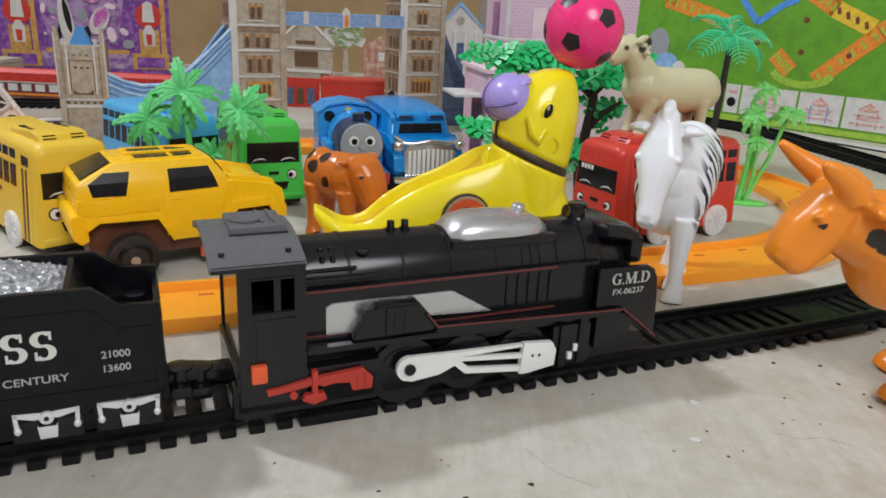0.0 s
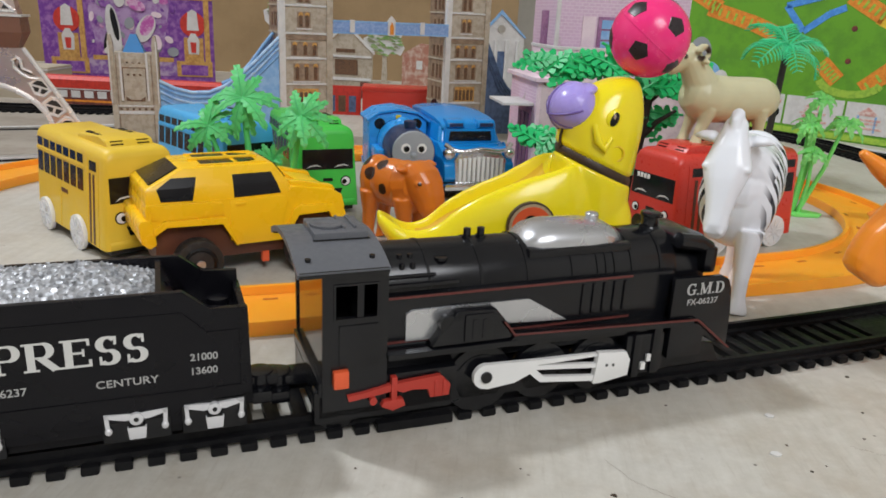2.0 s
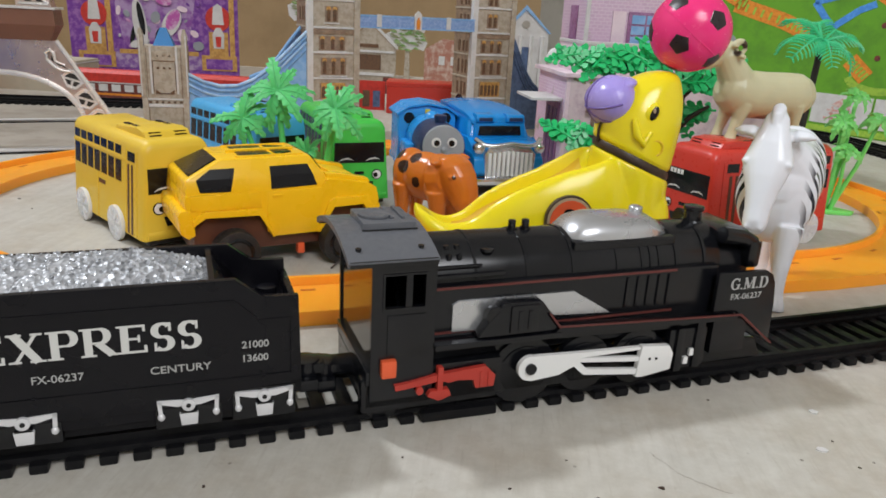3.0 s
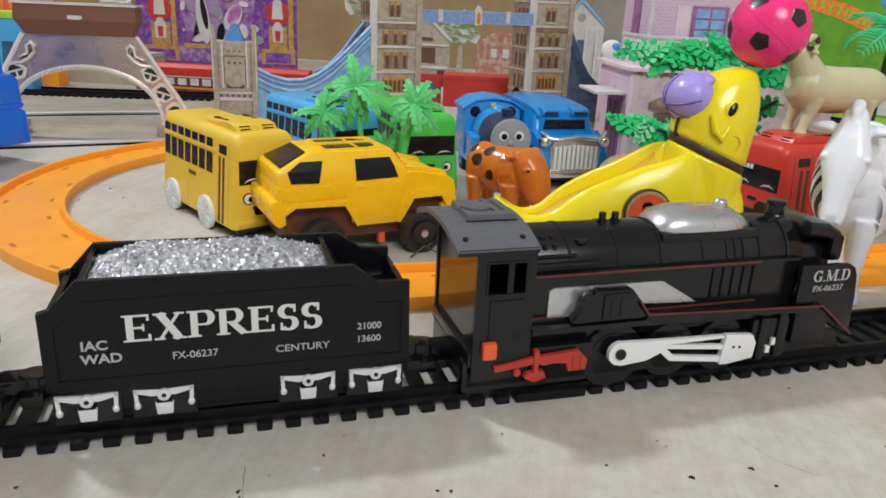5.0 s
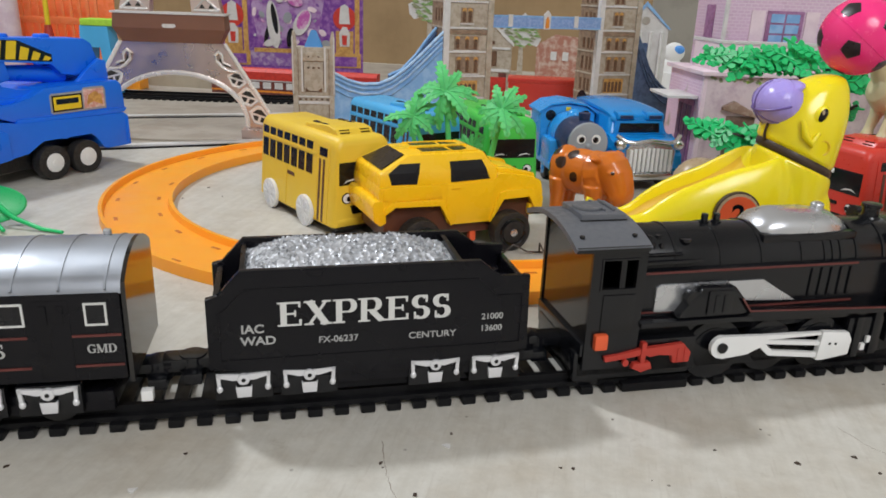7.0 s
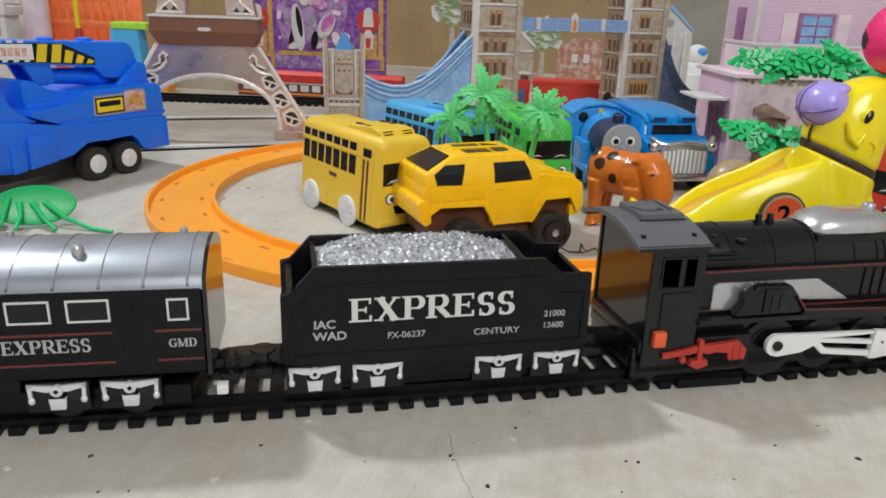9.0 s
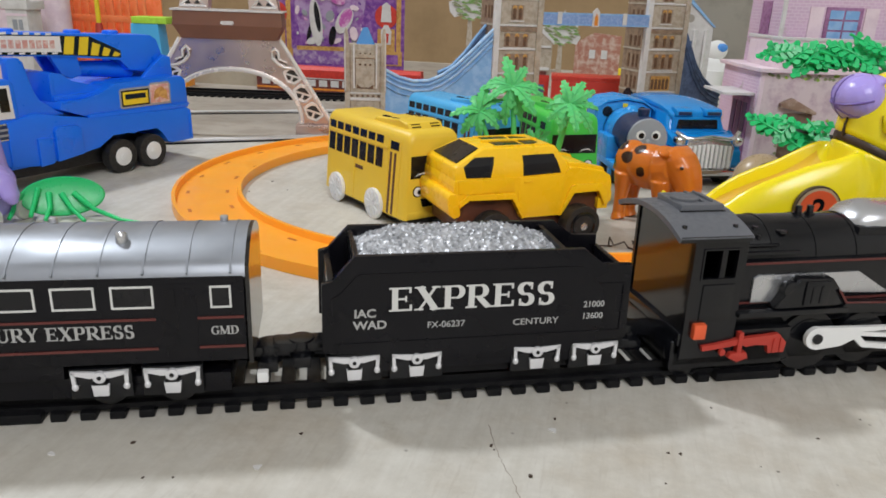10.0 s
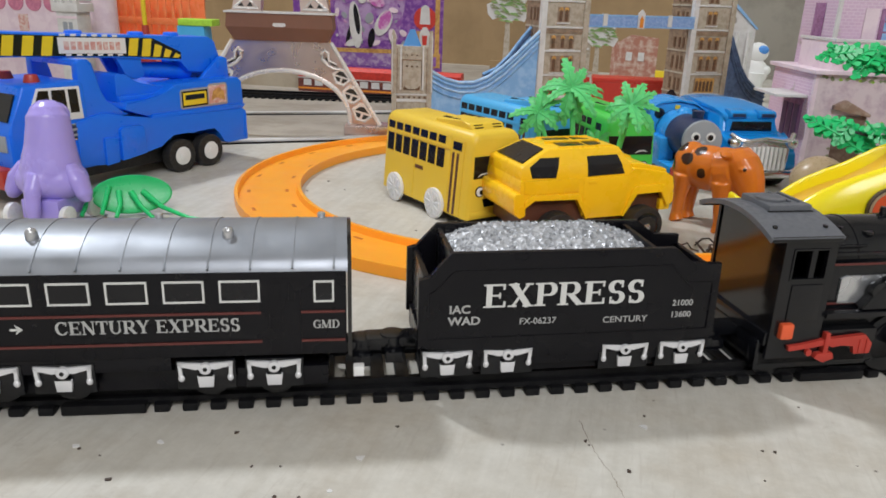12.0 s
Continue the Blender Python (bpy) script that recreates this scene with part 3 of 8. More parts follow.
# ---- locomotive: x along the train, y away from its near side ----
def locomotive(m):
    th = thing("steam_locomotive", "black toy steam locomotive with silver dome and white rods", "toy train", m)
    W, C = 44.0, 22.0
    # running frame
    k = Kit().box(-15, 3, 8, 112, W - 3, 19, 0.6)
    k.box(-15, 1, 17, 30, W - 1, 22, 0.5)
    k.box(86, 2, 10, 112, W - 2, 20, 0.5)
    part("underframe", k, BLACK, th)
    # cab: side walls with window holes, rear wall
    cab = Kit()
    x0, x1, zb, zt = -14.0, 6.0, 12.4, 57.5
    cab.box(x1 - 1.6, 1.6, zb, x1, W - 1.6, zt)
    body = part("cab_front_wall", cab, BLACK, th)
    for y in (0.0, W - 1.6):
        tmp = bmesh.new()
        xs, zs = (x0, -10.0, -3.5, -1.5, 2.5, x1), (zb, 42.7, 53, zt)
        holes = ((1, 1), (3, 1))
        for sgn in (0, 1):
            grid = [[tmp.verts.new((xx, y + 1.6 * sgn, zz)) for zz in zs] for xx in xs]
            for a in range(5):
                for c in range(3):
                    if (a, c) not in holes:
                        q = (grid[a][c], grid[a + 1][c], grid[a + 1][c + 1], grid[a][c + 1])
                        tmp.faces.new(q if sgn == 0 else q[::-1])
            if sgn == 0:
                near = grid
        rim = [[near[a][c], near[a + 1][c], grid[a + 1][c], grid[a][c]] for a in range(5) for c in (0, 3)] + [[near[a][c], near[a][c + 1], grid[a][c + 1], grid[a][c]] for a in (0, 5) for c in range(3)]
        for a, c in holes:
            for (p, q), (r, s) in (((a, c), (a + 1, c)), ((a + 1, c), (a + 1, c + 1)), ((a + 1, c + 1), (a, c + 1)), ((a, c + 1), (a, c))):
                rim.append([near[p][q], near[r][s], grid[r][s], grid[p][q]])
        for f in rim:
            tmp.faces.new(f)
        part("cab_side_wall", Kit().take(tmp), BLACK, th, smooth=0)
    part("window_frame", Kit().box(-10.6, -0.35, 42.1, 3.1, 0, 42.7).box(-10.6, -0.35, 53, 3.1, 0, 53.6).box(-10.6, -0.35, 42.7, -10.0, 0, 53).box(2.5, -0.35, 42.7, 3.1, 0, 53), BLACK, body)
    part("cab_side_panel", Kit().box(-9, -0.45, 27, 3.0, 0, 40.5, 0.2), BLACK, body)
    arch = [(1.6, 22)] + [(1.6, zt - 1)] + arc(C, 5.5, 56.5, 110.5, 69.5, 12)[1:-1] + [(W - 1.6, zt - 1), (W - 1.6, 22)]
    part("cab_rear_wall", Kit().prism(arch, "x", x0 + 0.6, x0 + 2.0), GLOSSBLACK, th, "glossy black cab rear wall")
    # roof: curved sheet with a hatch
    n = 14
    outer = arc(C, 3.5, 60.0, 114, 66, n)
    inner = arc(C, 3.5, 58.2, 66, 114, n)
    roof = part("cab_roof", Kit().prism(outer + inner, "x", -21.5, 5.8, 0.0), GREYROOF, th, "grey curved cab roof")
    for y in (-2.2, W + 0.4):
        part("roof_gutter", Kit().box(-21.0, y, 56.6, 5.6, y + 1.8, 58.6, 0.3), BLACK, roof)
    hatch = part("roof_hatch", Kit().box(-13.5, 13.5, 61.5, 3.2, 31.5, 65.2, 0.6), GREYROOF, th)
    part("hatch_lip", Kit().box(-13.9, 13.0, 61.0, 3.6, 14.2, 63.2, 0.3), BLACK, hatch)
    part("hatch_collar", Kit().lathe([(3.6, 64.8), (5.2, 64.8), (5.2, 66.0), (4.4, 66.2), (3.6, 65.9)], 24, Matrix.Translation((-8.0, C, 0))), GREYROOF, hatch)
    part("hatch_hole", Kit().cyl((-8.0, C, 65.2), "z", 3.7, 0.3, 20), DARKWIN, hatch)
    for x in (-4.0, -0.5):
        part("hatch_rib", Kit().box(x, 17, 65.0, x + 1.0, 30, 66.0, 0.2), GREYROOF, hatch)
    for x in (-17.5, 1.5):
        part("rivet", Kit().cyl((x, 3.0, 60.6), "z", 0.9, 1.0, 10), BLACK, roof)
    # boiler
    b = Kit().cyl((62, C, 43.6), "x", 14.6, 110, 40, bev=0.8)
    boiler = part("boiler", b, BLACK, th)
    for x in (22, 40, 57, 74, 84, 87.5, 91, 98, 110):
        part("boiler_band", Kit().cyl((x, C, 43.6), "x", 14.9, 1.0, 40), BLACK, boiler)
    part("boiler_skirt", Kit().box(6, 4.5, 22, 114, W - 4.5, 46.4, 0.8), BLACK, th)
    for z, x in ((45.4, 7), (30.6, 7)):
        part("red_line", Kit().box(x, 4.1, z, 96, 4.6, z + 0.7), REDLINE, boiler)
    part("silver_side_panel", Kit().prism([(13, 31.2), (13, 40.4), (15, 41.5), (55.5, 41.5), (70.5, 32.6), (48, 33.6), (40, 31.2)], "y", 3.6, 4.6), SILVER, th, "silver painted side panel")
    part("air_pump", Kit().prism([(20, 30), (23, 34), (28.5, 41.2), (42, 41.0), (46, 36), (49.5, 30)], "y", -0.6, 5, 0.8).cyl((26, 1.0, 37), "y", 3.0, 3, 18).box(31, -1.4, 31, 41, 0, 40.2, 0.6).box(33.5, -1.7, 32, 35, -1.2, 38.5, 0.2).box(37, -1.7, 32, 38.5, -1.2, 38.5, 0.2), BLACK, th)
    part("running_board", Kit().box(6, -1.5, 27.6, 50, 6, 29.6, 0.4).prism([(46, 28), (49, 31), (121, 28.4), (121, 26.6), (50, 29.0)], "y", -1.2, 5).prism([(50, 26), (52, 29), (110, 27), (110, 24.5)], "y", 1.5, 6), BLACK, th)
    part("handrail", Kit().prism([(49, 31.2), (49, 31.7), (122.6, 29.0), (122.2, 28.4)], "y", -1.5, -0.9).prism([(122.2, 28.4), (122.8, 29.0), (139.0, 16.0), (138.2, 15.7)], "y", -1.5, -0.9).prism([(44.5, 36.4), (45.1, 36.6), (49.6, 31.2), (48.8, 31.0)], "y", -1.5, -0.9), REDLINE, th)
    # dome, knob, chimney, small fittings
    dome = []
    for x, r, hh in ((57.0, 2.0, 0.5), (59.0, 8.0, 3.6), (63, 10.2, 6.6), (69, 11.0, 7.8), (83, 11.0, 7.6), (91, 10.2, 6.6), (96.0, 8.0, 3.8), (98.2, 2.0, 0.5)):
        dome.append([(x, C + r * math.cos(a), 55.4 + (hh * max(0.0, math.sin(a)) ** 0.75 if math.sin(a) > 0 else -3.0)) for a in (2 * math.pi * q / 28 for q in range(28))])
    part("steam_dome", Kit().loft(dome), SILVER, th, "silver steam dome", 60)
    part("dome_base", Kit().box(58, C - 11.5, 52.5, 98.5, C + 11.5, 56.0, 1.0), BLACK, th)
    part("safety_valve", Kit().cyl((88.0, C, 62.6), "z", 2.4, 2.4, 16, bev=0.6).ball((88.0, C, 63.6), (2.5, 2.5, 1.3)), SILVER, th)
    part("chimney", Kit().cyl((113.5, C, 58.5), "z", 3.4, 9, 22, r2=3.0, bev=0.5).cyl((113.5, C, 56.4), "z", 6.4, 4.0, 24, r2=3.6).cyl((113.5, C, 62.6), "z", 3.8, 1.6, 22, bev=0.4), BLACK, th)
    part("heater_bar", Kit().tube([(117, 9, 56), (126, 9, 54.5), (131, 9, 52)], [3.0, 3.2, 3.0], 14).tube([(117, W - 9, 56), (126, W - 9, 54.5), (131, W - 9, 52)], [3.0, 3.2, 3.0], 14).box(116.5, 10, 53.6, 130, W - 10, 57.2, 1.4), BLACK, th)
    part("lamp_housing", Kit().box(127.5, 5.5, 43.5, 133.0, 12.5, 53.5, 1.4).box(127.5, W - 12.5, 43.5, 133.0, W - 5.5, 53.5, 1.4), BLACK, th)
    for x in (39.8, 44.8):
        part("whistle", Kit().cyl((x, C, 59.6), "z", 1.3, 3.8, 12, bev=0.3).cyl((x, C, 58.2), "z", 1.9, 1.2, 12), BLACK, th)
    for x in (13.5, 17):
        for y in (C - 8, C - 11):
            part("rivet", Kit().cyl((x, y, 55.8 if y > C - 9 else 53.6), "z", 0.9, 1.6, 10), BLACK, th)
    part("clack_valve", Kit().cyl((27, C - 9.5, 54.8), "z", 2.2, 1.2, 16, bev=0.3), BLACK, th)
    part("firebox_strip", Kit().box(6.2, 5.2, 48.6, 31, 7.0, 49.6, 0.3).box(6.2, 7.6, 50.8, 24, 9.2, 51.6, 0.3), BLACK, th)
    for i in range(5):
        part("skirt_rib", Kit().box(76 + i * 4.2, 3.9, 33.5, 76.9 + i * 4.2, 4.8, 44.5, 0.2), BLACK, th)
    part("smokebox_front", Kit().cyl((122, C, 42.0), "x", 13.4, 18, 40, bev=1.5).cyl((132, C, 42.0), "x", 10, 3, 32, bev=1), BLACK, th)
    # smoke deflector plates with lettering
    for y in (0.6, W - 2.4):
        plate = part("smoke_deflector", Kit().prism([(111.5, 14.4), (111.5, 44.6), (132.5, 44.2), (135.6, 42.4), (137.2, 39.0), (138.4, 30), (139.4, 15.5), (134, 17.5), (127, 22), (127, 14.2)], "y", y, y + 1.8, 0.3), BLACK, th)
        if y < 2:
            serif_letters("maker_letters", "G.M.D", 4.4, DULLINK, plate, side_plane(117.0, 0.55, 37.8), 17.0)
            lettering("number_letters", "FX-06237", 2.3, DULLINK, plate, side_plane(117.8, 0.55, 34.0), bold=0.04, wide=1.08)
    part("front_box", Kit().box(111.5, -0.6, 14.2, 126.5, W + 0.6, 27.0, 0.5), BLACK, th)
    part("pilot", Kit().prism([(112, 8), (140, 8), (136, 16), (112, 20)], "y", 4, W - 4, 0.6), BLACK, th)
    # wheels, rods, red gear
    for x in (39.5, 62, 84):
        wheel_set(th, x, 14.5, 12.0 if x < 50 else 10.5, 5.0, "driving_wheel")
    rod = Kit()
    rod.prism([(38.5, 13.8), (40, 13.2), (50, 14.2), (55.4, 16.6), (59.4, 13.0), (81, 10.4), (81, 12.4), (61, 14.8), (57.6, 17.8), (81, 15.4), (81, 17.0), (57.5, 19.4), (81, 19.8), (81, 20.8), (56, 21.4), (42, 22.0), (38.5, 21.8)], "y", -1.6, 0.0)
    rod.cyl((39.2, -0.9, 17.9), "y", 4.3, 1.8, 24)
    rod.prism([(80.2, 9.6), (83, 9.4), (94.2, 11.0), (94.6, 17.0), (92.8, 20.2), (81.4, 21.2)], "y", -2.2, 0.2, 0.3)
    part("connecting_rod", rod, WHITE, th, "white plastic connecting rod")
    part("crank_pin", Kit().cyl((39.2, -2.0, 17.9), "y", 1.9, 1.4, 16), DARKWIN, th)
    part("crosshead_mark", Kit().box(84.5, -2.5, 15.8, 85.3, -2.1, 16.6).box(87.2, -2.5, 15.6, 88.0, -2.1, 16.4), BLACK, th)
    part("cylinder_block", Kit().box(94, 0, 9.5, 110, 8, 25, 1.0).box(96.5, -1.2, 9.0, 99.5, 2, 25.6, 0.4).box(104.6, -0.8, 9.5, 108, 2, 27, 0.4), BLACK, th)
    part("cylinder_cap", Kit().box(100.2, -1.3, 11.8, 102.0, 0.4, 14.4).box(102.6, -1.0, 14.6, 104.2, 0.4, 17.2), WHITE, th)
    part("red_lamp", Kit().box(-11.0, -2.2, 20.6, -6.2, 0.6, 26.4, 0.7), REDORANGE, th, "orange-red lamp block")
    gear = Kit()
    gear.prism([(-6, 15.5), (0, 16.0), (10, 17.6), (30, 18.8), (34, 15), (33.5, 11), (26, 11), (25, 14.2), (19, 14.8), (15, 14.2), (12, 15.4), (6, 14.6), (0, 14.0), (-5.5, 13.5)], "y", -1.4, 0.4)
    gear.box(10.4, -2.0, 11, 12.6, 0.4, 20.4, 0.3)
    gear.prism([(6.5, 10.4), (11, 8.4), (16.0, 9.8), (15.0, 12.4), (7.6, 12.2)], "y", -2.2, 0.2, 0.4)
    gear.cyl((3.5, -1.6, 12.9), "y", 1.4, 1.2, 14)
    gear.box(27.5, -1.8, 11.5, 28.7, 0, 17, 0.2).box(30.8, -1.8, 11.5, 32.0, 0, 17, 0.2)
    bmesh.ops.transform(gear.bm, matrix=Matrix.Translation((-6.6, 0, 18.6)) @ Matrix.Diagonal((0.84, 1, 0.95, 1)) @ Matrix.Translation((6, 0, -16.6)), verts=gear.bm.verts)
    part("brake_gear", gear, RED, th, "dull red brake gear")
    part("trailing_bogie", Kit().box(-16, 3, 6.5, 30, 8, 18, 1.0), BLACK, th)
    wheel_set(th, -8, 9.0, 7.0, 7.5)
    wheel_set(th, 12, 9.0, 7.0, 7.5)
    coupling("coupling", th, -34, -14, C, 15)
    return th


ax, ay = on_train(0.0, 0.0008)
locomotive(pose(ax, ay, 0.0, 0, 0, 25.2))


def tender(m):
    th = thing("coal_tender", "black toy coal tender lettered in white, heaped with silver grit", "toy train", m)
    W = 34.0
    L = 103.5
    prof = [(-1, 21), (-1, 45.2), (2.6, 45.6), (4.6, 48.4), (9.6, 54.0), (85.4, 54.0), (92.4, 48.2), (102.6, 48.2), (103.2, 21), (84, 20), (82, 16.5), (20, 16.5), (18, 20)]
    for y in (0.0, W - 2.2):
        side = part("side_wall", Kit().prism(prof, "y", y, y + 2.2, 0.35), MATTEBLACK, th)
        if y < 1:
            inset = [(2.5, 24.0), (2.5, 40.2), (5.0, 41.5), (10.6, 47.8), (84.8, 47.8), (91.3, 41.4), (100.4, 41.4), (100.4, 24.0)]
            rim = Kit()
            for (ax_, az_), (bx_, bz_) in zip(inset, inset[1:] + inset[:1]):
                d = Vector((bx_ - ax_, bz_ - az_)).normalized() * 0.3
                nrm = Vector((-d.y, d.x))
                rim.prism([(ax_ - nrm.x, az_ - nrm.y), (bx_ - nrm.x, bz_ - nrm.y), (bx_ + nrm.x, bz_ + nrm.y), (ax_ + nrm.x, az_ + nrm.y)], "y", -0.35, 0.05)
            part("side_moulding", rim, MATTEBLACK, side)
            serif_letters("express_letters", "EXPRESS", 8.2, WHITEINK, side, side_plane(20.2, -0.05, 34.9), 56.0)
            lettering("small_letters", "IAC", 2.9, DULLINK, side, side_plane(9.0, -0.05, 33.2), bold=0.1, wide=1.1)
            lettering("small_letters", "WAD", 2.9, DULLINK, side, side_plane(8.8, -0.05, 29.1), bold=0.1, wide=1.1)
            lettering("small_letters", "FX-06237", 2.3, DULLINK, side, side_plane(32.8, -0.05, 28.5), bold=0.03, wide=1.0)
            lettering("small_letters", "CENTURY", 2.3, DULLINK, side, side_plane(61.9, -0.05, 27.9), bold=0.03, wide=1.12)
            lettering("small_letters", "21000", 2.2, DULLINK, side, side_plane(86.4, -0.05, 33.2), bold=0.05)
            lettering("small_letters", "13600", 2.2, DULLINK, side, side_plane(86.2, -0.05, 28.9), bold=0.05)
    part("floor_pan", Kit().box(0, 2.2, 16, L, W - 2.2, 24, 0.5), MATTEBLACK, th)
    part("end_wall", Kit().box(1, 2.2, 24, 3, W - 2.2, 45, 0.3), MATTEBLACK, th)
    part("end_wall", Kit().box(9.4, 2.2, 24, 10.9, W - 2.2, 53, 0.3), MATTEBLACK, th)
    part("coal_stop", Kit().prism([(78.5, 24), (78.5, 53.2), (80, 53.2), (86.5, 44), (86.5, 24)], "y", 2.2, W - 2.2), MATTEBLACK, th)
    part("front_deck", Kit().box(86, 2.2, 24, 103, W - 2.2, 39, 0.5).cyl((94, 11, 41), "z", 4.5, 5, 20, bev=0.8).cyl((96, 24, 40.5), "z", 3.2, 4, 16, bev=0.6).box(101, 2.2, 38, 103, W - 2.2, 45, 0.5), MATTEBLACK, th)
    part("underframe", Kit().box(2, 1.0, 13, L - 2, W - 1.0, 21, 0.5), MATTEBLACK, th)
    for x in (9.1, 29.7, 71.3, 92.3):
        bogie_frame(th, x, 15.0, 0.5)
        wheel_set(th, x, 12.0, 6.5, 8)
    part("axle_bar", Kit().box(4, 4, 9, L - 4, W - 4, 14, 0.8), MATTEBLACK, th)
    coupling("coupling", th, L - 2, L + 9, W / 2, 17)
    coupling("coupling", th, -17, 2, W / 2, 17)
    # heap of grit: uneven mound
    rng = random.Random(4)
    rows = []
    for i in range(46):
        x = 11.0 + i * 1.52
        ring = []
        e = min(1.0, (i + 0.2) / 9.0, (45.2 - i) / 12.0) ** 0.6
        for j in range(27):
            y = 2.2 + (W - 4.4) * j / 26.0
            c = max(0.0, math.sin(math.pi * j / 26.0)) ** 0.7
            ring.append((x + rng.uniform(-0.4, 0.4), y + rng.uniform(-0.4, 0.4), 50.0 + 7.6 * e * c + rng.uniform(-0.55, 0.55)))
        rows.append(ring)
    k = Kit()
    tmp = bmesh.new()
    grid = [[tmp.verts.new(p) for p in ring] for ring in rows]
    for a, b in zip(grid, grid[1:]):
        for q in range(26):
            tmp.faces.new((a[q], b[q], b[q + 1], a[q + 1]))
    k.take(tmp)
    for _ in range(500):
        i, j = rng.randrange(2, 44), rng.randrange(2, 25)
        p = rows[i][j]
        s = rng.uniform(0.5, 1.0)
        t2 = bmesh.new()
        bmesh.ops.create_cube(t2, size=s)
        k.take(t2, Matrix.Translation(p) @ Euler((rng.random() * 3, rng.random() * 3, rng.random() * 3)).to_matrix().to_4x4())
    tagged(part("coal_load", k, GRIT, th, "heaped sparkling silver grit load", 0), kind="stuff")
    return th


ax, ay = on_train(-0.1372, 0.0045)
tender(pose(ax, ay, 0.0, 0, 0, 24.6))


def coach(m):
    """x = 0 is the end next to the tender; the coach runs to -x."""
    th = thing("passenger_coach", "black toy passenger coach with silver ribbed roof and red lines", "toy train", m)
    W, L = 42.0, 170.0
    C = W / 2
    body = part("body", Kit().box(-L, 0, 22.6, 0, W, 50.5, 0.6), MATTEBLACK, th)
    part("lower_body", Kit().box(-L, 1.0, 17.6, -54, W - 1.0, 23, 0.5), MATTEBLACK, th)
    outer = arc(C, 28.0, 32.0, 133.5, 46.5, 16)
    roof = part("roof", Kit().prism([(0.2, 50.1)] + outer[1:-1] + [(W - 0.2, 50.1)], "x", -L, 0.4), SILVERROOF, th, "silver ribbed curved roof")
    for i in range(14):
        x = -4 - i * 12.4
        part("roof_rib", Kit().prism(arc(C, 28.0, 32.25, 132, 48, 16) + arc(C, 28.0, 31.5, 48, 132, 16), "x", x, x + 0.6), SILVERROOF, roof)
    for x in (-36, -93, -150):
        part("roof_vent", Kit().cyl((x, C - 10, 59.0), "z", 1.8, 3.0, 14, bev=0.5).ball((x, C - 10, 60.2), (1.7, 1.7, 1.3)), SILVER, roof)
    for x in (-8, -60, -118):
        part("roof_knob", Kit().cyl((x, C + 6, 60.0), "z", 1.3, 2.6, 12, bev=0.4), SILVER, roof)
    end = part("end_wall", Kit().prism([(1, 21), (1, 50.3)] + outer[1:-1] + [(W - 1, 50.3), (W - 1, 21)], "x", 0.35, 1.6), GLOSSBLACK, th, "glossy black end wall")
    wins = [-10.0] + [-38.0 - 16.3 * i for i in range(8)]
    for n, x in enumerate(wins):
        w = 6.2 if n == 0 else 12.0
        h0, h1 = (40.5, 47.6) if n == 0 else (40.9, 48.0)
        fr = part("window_frame", Kit().box(x, -0.45, h0, x + w, 0, h0 + 0.6).box(x, -0.45, h1 - 0.6, x + w, 0, h1).box(x, -0.45, h0 + 0.6, x + 0.6, 0, h1 - 0.6).box(x + w - 0.6, -0.45, h0 + 0.6, x + w, 0, h1 - 0.6), WHITEINK, body, "pale painted window frame")
        part("window_pane", Kit().box(x + 0.6, -0.15, h0 + 0.6, x + w - 0.6, 0.3, h1 - 0.6), DARKWIN, fr)
    part("door_recess", Kit().box(-23.5, -0.2, 24, -14, 0.2, 48.5, 0.15).box(-22, -0.5, 41, -20, 0, 47, 0.1).box(-17.5, -0.5, 41, -15.5, 0, 47, 0.1), MATTEBLACK, body)
    for z in (36.9, 27.2):
        part("red_line", Kit().box(-14, -0.35, z, -0.5, 0, z + 0.75), REDLINE, body)
        part("red_line", Kit().box(-L, -0.35, z, -26, 0, z + 0.75), REDLINE, body)
    serif_letters("coach_letters", "CENTURY EXPRESS", 4.3, DULLINK, body, side_plane(-86.0, -0.05, 31.3), 53.7)
    serif_letters("coach_letters", "GMD", 2.8, DULLINK, body, side_plane(-10.4, -0.05, 31.6), 8.4)
    part("arrow_mark", Kit().box(-98.4, -0.3, 33.1, -95.4, 0, 33.7).prism([(-97, 31.8), (-94.8, 33.4), (-97, 35), (-96.2, 33.4)], "y", -0.3, 0), WHITEINK, body)
    part("underframe", Kit().box(-L + 4, 5, 9, -6, W - 5, 16, 0.8), MATTEBLACK, th)
    for x in (-22.8, -43.7, -85.6, -106.5):
        bogie_frame(th, x, 16.3, 0.5)
        wheel_set(th, x, 12.0, 6.5, 8)
    coupling("coupling", th, -2, 12, C, 16)
    part("hook_plate", Kit().box(2, 4, 12, 5.5, 7, 15.5, 0.3), WHITE, th)
    return th


ax, ay = on_train(-0.1612, 0.001)
coach(pose(ax, ay, 0.0, 0, 0, 22.6))


